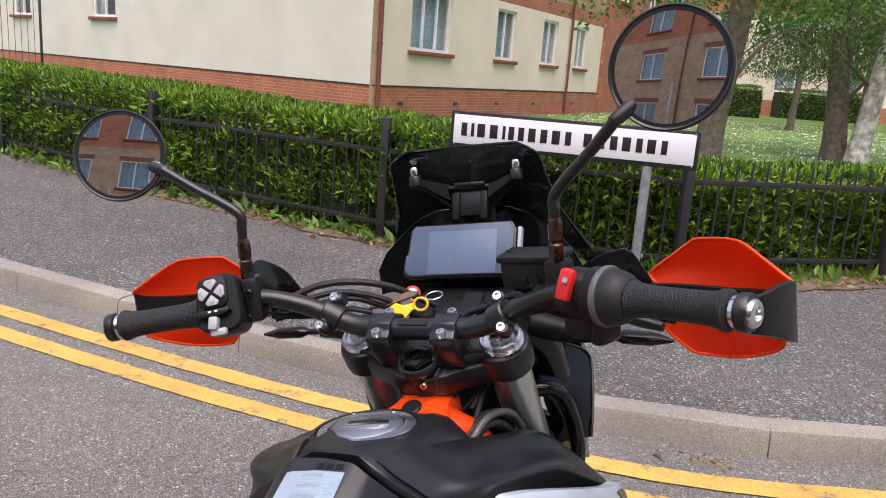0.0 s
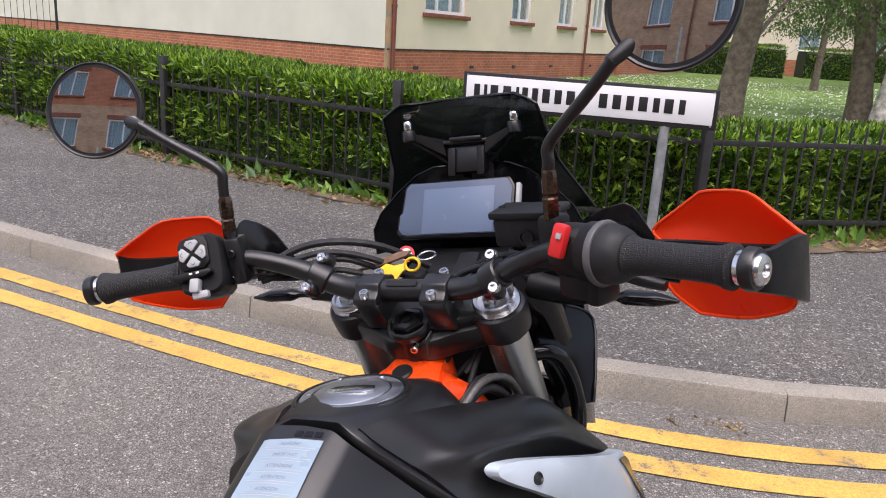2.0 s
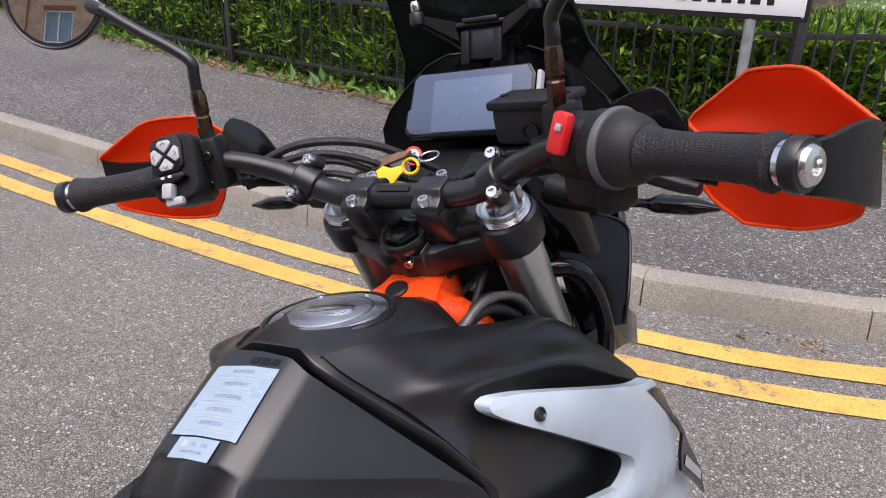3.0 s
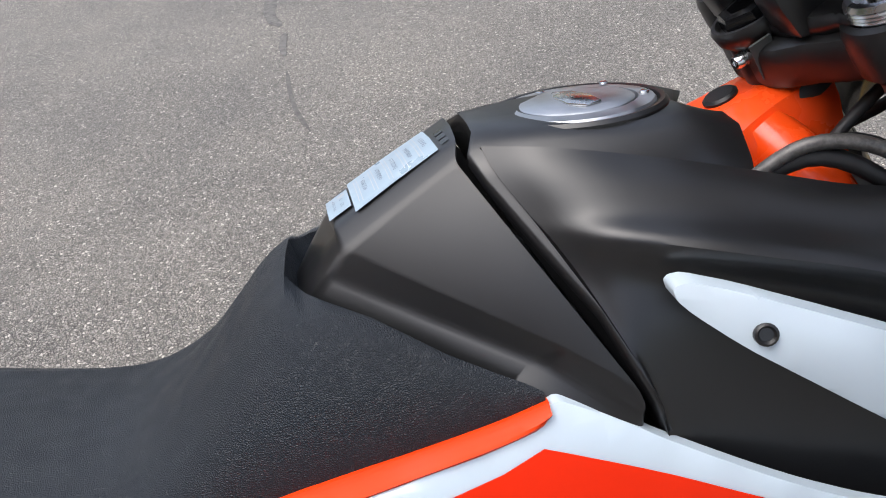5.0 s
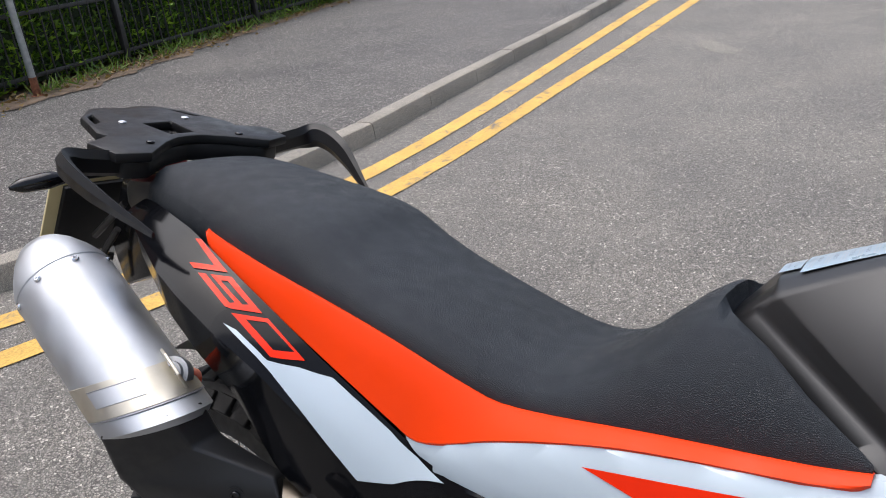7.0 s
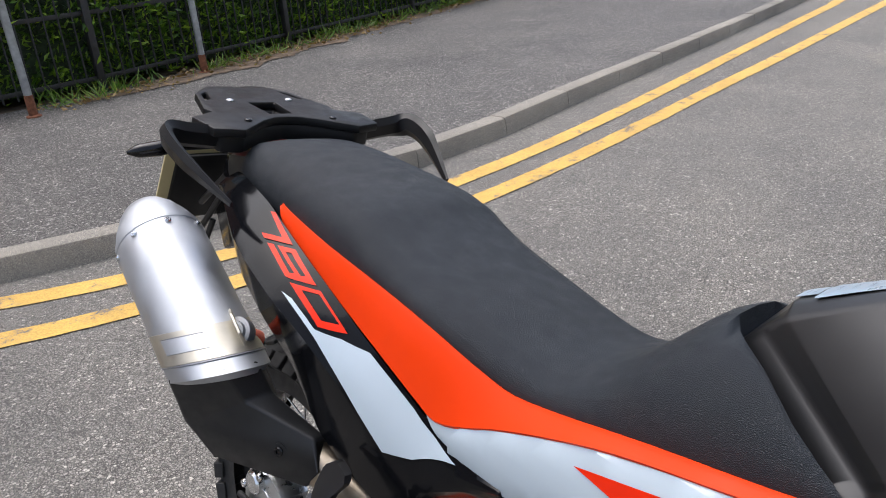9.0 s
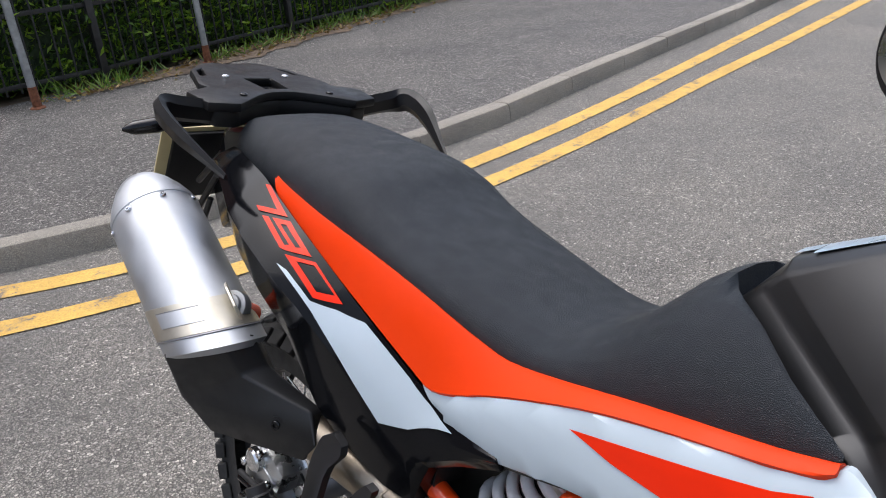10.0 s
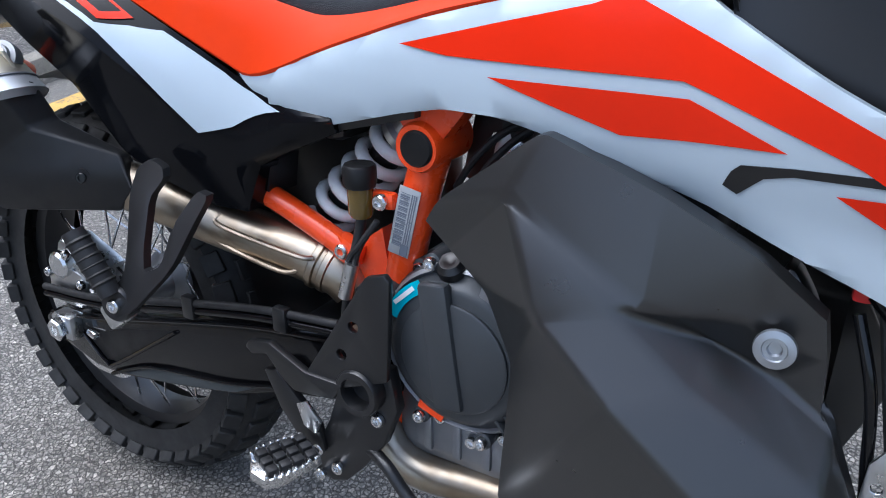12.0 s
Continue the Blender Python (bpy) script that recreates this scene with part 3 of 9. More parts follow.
# ---- hedges ----
def hedge(line, name, depth, high, density, seed, label, leaf=0.075, away=1, z0=0.13, taper=0.0, sink=-0.035):
    """A clipped hedge: solid core coloured as inner shade and a shell of leaves, front, top and ends."""
    global rng
    rng = np.random.default_rng(seed)
    home = thing(name, label, "hedge")
    a = resample(line, max(8, int(sum((q - p).length for p, q in zip(line, line[1:])) / 0.35)))
    front, rear = offset_line(a, 0.1 * away), offset_line(a, depth * away)
    secs = []
    for i, (p, q) in enumerate(zip(front, rear)):
        wob = 0.05 * noise.noise((p.x * 1.3, p.y * 1.3, seed))
        hh = high * (1 - taper * i / len(front)) - 0.1 + 0.06 * noise.noise((p.x * 0.7, p.y * 0.7, seed + 3))
        m = p.lerp(q, 0.12)
        n = q.lerp(p, 0.12)
        secs.append([Vector((p.x, p.y, z0 + 0.06 + wob)), Vector((p.x, p.y, z0 + hh * 0.8)), Vector((m.x, m.y, z0 + hh)), Vector((n.x, n.y, z0 + hh)), Vector((q.x, q.y, z0 + hh * 0.8)), Vector((q.x, q.y, z0))])
    # solid core in a dark colour, painted as the shade behind the leaves
    part("hedge_heart", loft_bm(secs), HEDGE_CORE, home, "dark core painted as the hedge's inner shade")
    total = sum((q - p).length for p, q in zip(a, a[1:]))
    n = int(total * density)
    s = rng.random(n) * (len(a) - 1)
    i0 = s.astype(int).clip(0, len(a) - 2)
    fr = (s - i0)[:, None]
    F, R = np.array([[q.x, q.y] for q in front]), np.array([[q.x, q.y] for q in rear])
    pf, pr = F[i0] * (1 - fr) + F[i0 + 1] * fr, R[i0] * (1 - fr) + R[i0 + 1] * fr
    dep = (pr - pf) / np.linalg.norm(pr - pf, axis=1, keepdims=True)
    u = rng.random(n)
    on_front = u < 0.55
    on_top = (u >= 0.55) & (u < 0.93)
    lump = np.array([noise.noise((x * 2.1, y * 2.1, seed)) for x, y in pf])
    z = np.where(on_front, high * (1 - rng.random(n) ** 1.25 * 0.97), high + 0.05 * lump)
    lump2 = np.array([noise.noise((x * 2.6, y * 2.6, zz * 3.1 + seed)) for (x, y), zz in zip(pf, z)])
    t = np.where(on_front, sink - 0.13 * lump2 + 0.05 * rng.normal(size=n), rng.random(n) * (depth - 0.14))
    t = np.where(~on_front & ~on_top, depth - 0.14 + 0.04 * rng.normal(size=n), t)
    z = np.where(~on_front & ~on_top, high * rng.random(n), z)
    z = np.where(on_front & (z > high - 0.12), high - 0.12 + 0.12 * rng.random(n), z)
    z = z * (1 - taper * s / (len(a) - 1))
    pos = np.column_stack([pf + dep * t[:, None], z0 + z])
    out = np.column_stack([np.where(on_top[:, None], 0, np.where(on_front[:, None], -dep, dep)), np.where(on_top, 1.0, 0.35)])
    along = out + 0.75 * rng.normal(size=(n, 3)) + np.array([0, 0, 0.25])
    size = leaf * (0.6 + 0.7 * rng.random(n))
    tagged(part("leaves", leaf_mesh("leaves", pos, along, size, HEDGE_LEAF, 0.3), HEDGE_LEAF, home, "glossy green hedge leaves"), kind="stuff")
    return home


hedge([Vector(q) for q in [(-13, 13.6, 0), (-5.4, 8.75, 0), (-2.9, 7.05, 0), (-0.62, 5.8, 0), (1.4, 5.4, 0)]], "hedge", 1.25, 1.0, 6800, 11, "dense clipped green hedge growing through the railing", 0.078, taper=0.22, sink=0.02)
hedge([Vector(q) for q in [(1.35, 5.52, 0), (3.0, 6.0, 0), (7.95, 8.74, 0), (12, 11.0, 0)]], "hedge", 0.8, 0.66, 4200, 12, "low green hedge behind the black railing", 0.082)
hedge([Vector(q) for q in [(-1.6, -9, 0), (-1.6, -6.6, 0), (-2.1, -5.4, 0), (-3.6, -5.06, 0), (-5.95, -5.0, 0), (-8.4, -4.92, 0), (-15, -4.6, 0)]], "hedge", 1.3, 1.25, 3600, 13, "dense dark green hedge behind the black railing", 0.085)


# ---- the rendered block of flats ----
def wall_mesh(name, length, high, thick, openings, zones, uv_shift=0.0):
    """A wall in x (along) and z, its outside at y = 0, with openings (x0, x1, z0, z1). zones: (z up to, material), from below."""
    xs = sorted({0.0, length, *[v for o in openings for v in o[:2]]})
    zs = sorted({0.0, high, *[v for o in openings for v in o[2:]], *[z for z, _ in zones if z < high]})
    hole = lambda x, z: any(o[0] < x < o[1] and o[2] < z < o[3] for o in openings)
    vs, fs, uv, mi = [], [], [], []

    def quad(pts, uvs, k):
        i = len(vs)
        vs.extend(pts)
        fs.append((i, i + 1, i + 2, i + 3))
        uv.extend(uvs)
        mi.append(k)

    for x0, x1 in zip(xs, xs[1:]):
        for z0, z1 in zip(zs, zs[1:]):
            xm, zm = (x0 + x1) / 2, (z0 + z1) / 2
            if hole(xm, zm):
                continue
            k = next(i for i, (top, _) in enumerate(zones) if zm < top)
            quad([(x0, 0, z0), (x1, 0, z0), (x1, 0, z1), (x0, 0, z1)], [(x0, z0), (x1, z0), (x1, z1), (x0, z1)], k)
            quad([(x0, thick, z0), (x0, thick, z1), (x1, thick, z1), (x1, thick, z0)], [(x0, z0), (x0, z1), (x1, z1), (x1, z0)], k)
    for x0, x1, z0, z1 in openings:
        k = next(i for i, (top, _) in enumerate(zones) if (z0 + z1) / 2 < top)
        for a, b in (((x0, z0), (x1, z0)), ((x1, z0), (x1, z1)), ((x1, z1), (x0, z1)), ((x0, z1), (x0, z0))):
            quad([(a[0], 0, a[1]), (a[0], thick, a[1]), (b[0], thick, b[1]), (b[0], 0, b[1])], [(0, 0), (thick, 0), (thick, 1), (0, 1)], k)
    for a, b in (((0, 0), (0, high)), ((length, high), (length, 0)), ((0, high), (length, high))):
        quad([(a[0], 0, a[1]), (b[0], 0, b[1]), (b[0], thick, b[1]), (a[0], thick, a[1])], [(0, 0), (0, 1), (thick, 1), (thick, 0)], len(zones) - 1)
    me = mesh_of(name, vs, fs, uvs=uv)
    for _, m in zones:
        me.materials.append(m)
    me.polygons.foreach_set("material_index", mi)
    return me


def window_set(home, x0, x1, z0, z1, open_side=False, curtain=True, sill=True, mull=1):
    """A plastic window in an opening: frame, mullions, panes, curtain and a tiled sill."""
    w, h, xm, zm = x1 - x0, z1 - z0, (x0 + x1) / 2, (z0 + z1) / 2
    fr = part("window", plate_bm([(0, 0), (w, 0), (w, h), (0, h)], 0.07, basis((x0, 0.1, z0), (1, 0, 0), (0, 0, 1)), 0,
                                 [[(w * k / (mull + 1) + (0.07 if k == 0 else 0.03), 0.08), (w * (k + 1) / (mull + 1) - (0.07 if k == mull else 0.03), 0.08), (w * (k + 1) / (mull + 1) - (0.07 if k == mull else 0.03), h - 0.07), (w * k / (mull + 1) + (0.07 if k == 0 else 0.03), h - 0.07)] for k in range(mull + 1)]), UPVC, home, "white plastic window frame", smooth=False)
    for k in range(mull + 1):
        p = part("pane", box_bm((w / (mull + 1) - 0.05, 0.012, h - 0.12), (x0 + w * (k + 0.5) / (mull + 1), 0.1, zm)), PANE, fr, "window glass")
        p.visible_shadow = False
    if curtain:
        n = 40
        secs = [[Vector((x0 + w * i / n, 0.27 + 0.03 * math.sin(i * 1.9), z)) for i in range(n + 1)] for z in (z0 + 0.02, z1 - 0.02)]
        part("curtain", loft_bm(secs, False), CURTAIN, fr, "pale blue gathered curtain")
    else:
        # no curtain here: a dark sheet painted as the dim room
        part("curtain", box_bm((w, 0.01, h), (xm, 0.5, zm)), DARK_AND_SHADE, fr, "dark sheet painted as the unlit room behind the glass")
    if sill:
        part("sill", box_bm((w + 0.22, 0.16, 0.1), (xm, -0.03, z0 - 0.05), 0.012), TILE_RED, fr, "red tiled window sill")


def brick_arch(home, x0, x1, z, material):
    part("lintel", box_bm((x1 - x0 + 0.2, 0.04, 0.22), ((x0 + x1) / 2, -0.006, z + 0.11)), material, home, "red brick soldier course")


CORNER = Vector((-2.57, 17.68, 0.12))
east_turn, west_turn = math.atan2(0.896, 0.445), math.atan2(0.6, -0.8)
flats = thing("apartment_building", "cream rendered flats on a red brick plinth, white windows", "building", at=CORNER)
east = new("wall_side")
east.parent = flats
east.matrix_basis = Matrix.Rotation(east_turn, 4, "Z")
EAST_WINDOWS = [(1.5, 3.4, 1.68, 3.1), (6.05, 7.3, 1.68, 3.1), (9.4, 10.65, 1.68, 3.1), (12.4, 13.5, 1.68, 3.1), (16.6, 17.8, 1.68, 3.1), (20.5, 21.7, 1.68, 3.1)]
UPPER = [(x0, x1, z0 + 2.75 * s, z1 + 2.75 * s) for s in (1, 2) for x0, x1, z0, z1 in EAST_WINDOWS]
bpy.data.objects.remove(east)
e_part = part("wall", wall_mesh("wall", 15.2, 9.0, 0.3, [o for o in EAST_WINDOWS + UPPER if o[1] < 15], [(0.82, BRICK_RED), (3.3, RENDER), (3.75, BRICK_RED), (99, BRICK_BROWN)]), None, flats, "cream rendered wall on red brick", smooth=False)
e_part.matrix_basis = Matrix.Rotation(east_turn, 4, "Z")
e_far = part("wall", wall_mesh("wall", 9.0, 9.0, 0.3, [(x0 - 15.2, x1 - 15.2, z0, z1) for x0, x1, z0, z1 in EAST_WINDOWS + UPPER if x0 > 15.2], [(99, BRICK_RED)]), None, flats, "red brick wall", smooth=False)
e_far.matrix_basis = Matrix.Rotation(east_turn, 4, "Z") @ Matrix.Translation((15.2, -0.12, 0))
WEST_WINDOWS = [(11.4, 12.9, 2.15, 3.4), (17.6, 19.1, 2.15, 3.4)]
w_part = part("wall", wall_mesh("wall", 26, 9.0, 0.3, [(26 - x1, 26 - x0, z0, z1) for x0, x1, z0, z1 in WEST_WINDOWS], [(0.82, BRICK_RED), (5.5, RENDER_PALE), (99, BRICK_BROWN)]), None, flats, "pale rendered wall on red brick", smooth=False)
w_part.matrix_basis = Matrix.Translation((-0.8 * 26 - 0.042, 0.6 * 26 - 0.056, 0)) @ Matrix.Rotation(west_turn + math.pi, 4, "Z")
for o in EAST_WINDOWS:
    if o[1] < 15:
        window_set(e_part, *o, mull=2 if o[1] - o[0] > 1.5 else 1)
    else:
        window_set(e_far, o[0] - 15.2, o[1] - 15.2, o[2], o[3])
for x0, x1, z0, z1 in UPPER:
    if x1 < 15:
        window_set(e_part, x0, x1, z0, z1)
    else:
        window_set(e_far, x0 - 15.2, x1 - 15.2, z0, z1)
for x0, x1, z0, z1 in WEST_WINDOWS:
    window_set(w_part, 26 - x1, 26 - x0, z0, z1, curtain=False)
for k, x in enumerate((0.12, 11.7)):
    d = part("drain_pipe", tube_bm([(x, -0.09, 0.02), (x, -0.09, 9)], 0.05 if k == 0 else 0.045, 12, 1), PIPE_RED, e_part, "red-brown drain pipe with clips")
    for z in (1.75, 4.4, 7.0):
        part("pipe_clip", lathe_bm([(0.066, -0.03), (0.066, 0.03)], (x, -0.09, z), sides=14), PIPE_RED, d)
for s in (1.2, 3.9, 6.4, 9.1, 12.6):
    part("air_brick", box_bm((0.22, 0.02, 0.075), (s, -0.004, 0.42), 0.003), DARK_AND_SHADE, e_part, "dark air brick")
for s in (2.4, 7.0):
    part("air_brick", box_bm((0.22, 0.02, 0.075), (26 - s, -0.004, 0.3), 0.003), DARK_AND_SHADE, w_part, "dark air brick")
part("damp_course", box_bm((15.2, 0.02, 0.03), (7.6, -0.006, 0.83)), BLACK_PAINT, e_part, "dark drip bead")
part("damp_course", box_bm((26, 0.02, 0.03), (13, -0.006, 0.83)), BLACK_PAINT, w_part, "dark drip bead")
back_roof = [Vector(q) for q in [(-0.4, -0.5, 9.0), (10.9, 21.4, 9.0), (-9.5, 37, 9.0), (-21.2, 15.2, 9.0)]]
apex = [Vector((1.5, 14, 11.5)), Vector((-7, 22, 11.5))]
part("roof", mesh_of("roof", [*back_roof, *apex], [(0, 1, 4), (1, 2, 5, 4), (2, 3, 5), (3, 0, 4, 5), (3, 2, 1, 0)], TILE_RED), TILE_RED, flats, "red tiled roof", smooth=False)

# tall railing by the flats
for k in range(2):
    a, b = Vector((-14.0 - 2.6 * k, 24.2 - 0.2 * k, 0)), Vector((-16.6 - 2.6 * k, 24.0 - 0.2 * k, 0))
    fence_run(b, a, "tall black metal bar railing beside the flats", "tall railings", high=2.6, post_h=2.75, z0=0.15, step=0.2)

# ---- brick block of flats across the road ----
brown = thing("apartment_building", "brown brick flats with red bands and white windows", "building", at=Matrix.Translation((16, -11.2, 0.1)) @ Matrix.Rotation(math.pi, 4, "Z"))
BW = [(x, x + 1.7, z, z + 1.5) for z in (1.2, 3.9, 6.6) for x in (4.0, 7.4, 11.6, 15.0, 19.2, 22.6, 26.8)]
b_wall = part("wall", wall_mesh("wall", 34, 9.2, 0.3, BW, [(1.0, RENDER), (1.25, BRICK_RED), (6.1, BRICK_BROWN), (99, BRICK_RED)]), None, brown, "brown brick wall", smooth=False)
for o in BW:
    window_set(b_wall, *o)
    brick_arch(b_wall, o[0], o[1], o[3], TILE_RED)
for x in (10.2, 25.4):
    part("drain_pipe", tube_bm([(x, -0.08, 0.02), (x, -0.08, 9.2)], 0.05, 12, 1), PIPE_RED, b_wall, "red-brown drain pipe")
part("roof", mesh_of("roof", [(-0.6, -0.6, 9.2), (34.6, -0.6, 9.2), (34.6, 10, 9.2), (-0.6, 10, 9.2), (5, 5, 12), (29, 5, 12)], [(0, 1, 5, 4), (1, 2, 5), (2, 3, 4, 5), (3, 0, 4), (3, 2, 1, 0)], TILE_RED), TILE_RED, brown, "red tiled roof", smooth=False)
porch = part("porch_roof", plate_bm([(0, 0), (2.4, 0), (2.0, 0.7), (0.4, 0.7)], 1.2, basis((13.2, -0.6, 2.6), (1, 0, 0), (0, 0, 1))), GALV, b_wall, "grey lead porch roof", smooth=False)

# ---- the street name plate ----
plate_m = basis((-0.125, 5.255, 0.912), (1.51, -0.373, 0.0), (0, 0, 1))
sign = thing("street_sign", "white street name plate with black border on steel posts", "street sign", at=plate_m)
SW, SH = 1.545, 0.235
part("plate", box_bm((SW, SH, 0.02), (SW / 2, SH / 2, 0), 0.006), BLACK_PAINT, sign, "black backing board")
part("face", box_bm((SW - 0.045, SH - 0.05, 0.006), (SW / 2, SH / 2 + 0.004, 0.011), 0.002), SIGN_WHITE, sign, "white enamel face")
# dark bars stand for the name, one for each letter
x = 0.075
for word in ([0.052, 0.028, 0.07, 0.07, 0.026, 0.05, 0.052, 0.064, 0.06, 0.07, 0.052], [0.068, 0.068, 0.06, 0.07, 0.052, 0.07, 0.05]):
    for w in word:
        part("letter_bar", box_bm((w * 0.72, 0.084, 0.003), (x + w * 0.36, SH / 2 + 0.004, 0.0155), 0.001), BLACK_PAINT, sign, "dark bar of lettering")
        x += w + 0.013
    x += 0.05
for sx in (0.18, 1.26):
    part("post", tube_bm([(sx, 0.22, -0.02), (sx, -0.85, -0.02)], 0.03, 14, 1), GALV, sign, "galvanised steel post")
for bx in (0.03, SW - 0.03):
    for by in (0.025, SH - 0.02):
        part("screw", lathe_bm([(0.006, 0), (0.006, 0.003), (0, 0.004)], (bx, by, 0.012), sides=10), GALV, sign)


# ---- plain steel posts on the other pavement ----
def sign_post(x, y, lean):
    p = thing("sign_post", "galvanised steel post with a rusty foot", "post", "steel posts by the hedge", at=Matrix.Translation((x, y, 0.13)) @ Euler((radians(lean[0]), radians(lean[1]), 0)).to_matrix().to_4x4())
    part("shaft", tube_bm([(0, 0, 0.0), (0, 0, 2.4)], 0.03, 14, 1), GALV, p)
    part("foot", lathe_bm([(0.033, -0.02), (0.034, 0.02), (0.032, 0.16), (0.0305, 0.17)], sides=16), RUST, p, "rusty painted foot")
    part("collar", lathe_bm([(0.06, -0.02), (0.055, 0.012), (0.034, 0.02)], sides=14), RUST, p, "crumbled rusty collar")


sign_post(-4.5, -4.72, (-2, 2))
sign_post(-2.78, -4.76, (-2, 2))


# ---- trees ----
def tree(x, y, name, label, height, radius, leaves, spread, bark, leaf_mat, seed, lean=(0, 0), weeping=0.0, leaf=0.06, crown_from=0.35, z0=0.12, limbs=9, hang=2.0, clear=1.9):
    global rng
    rng = np.random.default_rng(seed)
    home = thing(name, label, "tree", at=(x, y, z0))
    top = Vector((lean[0], lean[1], height))
    bend = Vector((rng.normal() * 0.06, rng.normal() * 0.06, 0))
    trunk_pts = [Vector((0, 0, -0.05)), top * 0.08, top * 0.35 + bend, top * 0.7 + bend * 0.6, top]
    bm = tube_bm(trunk_pts, [radius * 1.5, radius * 1.08, radius * 0.85, radius * 0.5, radius * 0.15], 14, 8)
    for v in bm.verts:
        v.co += v.co.normalized() * 0.0 + Vector((1, 1, 0)) * 0.05 * radius * noise.noise(v.co * 4)
    part("trunk", bm, bark, home)
    ends = []
    line = smooth_path(trunk_pts, 8)
    for k in range(limbs):
        f = crown_from + (0.98 - crown_from) * k / limbs
        p = line[int(f * (len(line) - 1))]
        ang = k * 2.4 + rng.random()
        out = spread * (1.05 - 0.6 * f) * (0.7 + 0.5 * rng.random())
        mid = p + Vector((math.cos(ang) * out * 0.5, math.sin(ang) * out * 0.5, out * 0.35))
        end = p + Vector((math.cos(ang) * out, math.sin(ang) * out, out * (0.45 - weeping * 0.5)))
        part("limb", tube_bm([p, mid, end], [radius * 0.3 * (1.1 - f), radius * 0.14 * (1.1 - f), radius * 0.04], 8, 5), BARK, home)
        ends += [p.lerp(mid, 0.7), mid, mid.lerp(end, 0.5), end]
    E = np.array([tuple(q) for q in ends])
    n = leaves
    c = E[rng.integers(0, len(E), n // 24)]
    c = c + rng.normal(size=c.shape) * spread * 0.2
    own = c[rng.integers(0, len(c), n)]
    if weeping:
        drop = rng.random(n) ** 1.1 * hang
        pos = own + rng.normal(size=(n, 3)) * (0.07, 0.07, 0.12) - np.column_stack([0 * drop, 0 * drop, drop])
        along = rng.normal(size=(n, 3)) * 0.6 + np.array([0, 0, -1.0])
    else:
        pos = own + rng.normal(size=(n, 3)) * 0.16
        along = rng.normal(size=(n, 3)) + np.array([0, 0, -0.3])
    keep = pos[:, 2] > clear + 0.35 * np.sin(pos[:, 0] * 2.3) * np.cos(pos[:, 1] * 1.9)
    pos, along, n = pos[keep], along[keep], int(keep.sum())
    tagged(part("crown", leaf_mesh("crown", pos, along, leaf * (0.7 + 0.6 * rng.random(n)), leaf_mat, 0.5), leaf_mat, home, "loose green crown"), kind="stuff")
    return home


tree(3.5, 12.4, "tree", "street tree with mottled grey bark", 9.0, 0.19, 16000, 3.3, BARK, WILD_LEAF, 3, (0.35, 0.3), leaf=0.11, crown_from=0.32, clear=2.4)
tree(7.4, 16.0, "birch_tree", "silver birch with white peeling bark and drooping twigs", 11, 0.17, 52000, 3.6, BIRCH_BARK, BIRCH_LEAF, 4, (1.6, 0.8), 0.9, 0.07, 0.3, hang=3.4, limbs=16)
tree(7.2, 16.5, "birch_tree", "dark-barked birch standing beside another birch", 10, 0.2, 26000, 3.4, BARK, BIRCH_LEAF, 5, (-0.6, 0.9), 0.9, 0.07, 0.3, hang=3.4, limbs=14)
tree(10.9, 29, "birch_tree", "birch on the lawn, drooping green crown", 11, 0.11, 30000, 4.0, BARK, BIRCH_LEAF, 6, (0.4, 0.2), 0.8, 0.09, 0.25, hang=4.5, limbs=14)
tree(13.9, 33, "birch_tree", "birch on the lawn, drooping green crown", 10, 0.11, 26000, 3.8, BARK, BIRCH_LEAF, 8, (0.2, 0.2), 0.8, 0.09, 0.25, hang=4.5, limbs=12)
tree(17.5, 38, "birch_tree", "birch on the lawn, drooping green crown", 11, 0.2, 26000, 4.4, BARK, BIRCH_LEAF, 9, (0.3, 0.1), 0.7, 0.1, 0.25, hang=3.5, limbs=12)

# far block beyond the lawn, seen between the trees
beyond = thing("apartment_building", "distant cream and brick flats behind trees", "building", at=Matrix.Translation((10.5, 46, 0.15)))
bw = part("wall", wall_mesh("wall", 26, 8.5, 0.3, [(x, x + 1.2, z, z + 1.3) for z in (1.4, 4.1) for x in (2, 5.5, 9, 13, 17, 21)], [(0.9, BRICK_RED), (5.5, RENDER), (99, BRICK_RED)]), None, beyond, "cream wall on red brick", smooth=False)
for z in (1.4, 4.1):
    for x in (2, 5.5, 9, 13, 17, 21):
        window_set(bw, x, x + 1.2, z, z + 1.3, sill=False)
part("roof", mesh_of("roof", [(-0.5, -0.5, 8.5), (26.5, -0.5, 8.5), (26.5, 8, 8.5), (-0.5, 8, 8.5), (4, 4, 11), (22, 4, 11)], [(0, 1, 5, 4), (1, 2, 5), (2, 3, 4, 5), (3, 0, 4), (3, 2, 1, 0)], TILE_RED), TILE_RED, beyond, "red tiled roof", smooth=False)
for hx, hy, hl in ((9.0, 40, 4.5), (15.5, 43, 5.0), (21.5, 47, 5)):
    hedge([Vector((hx + hl, hy, 0)), Vector((hx, hy, 0))], "bush", 1.4, 1.5, 900, int(hx), "clipped green bush on the lawn", 0.16, away=-1)

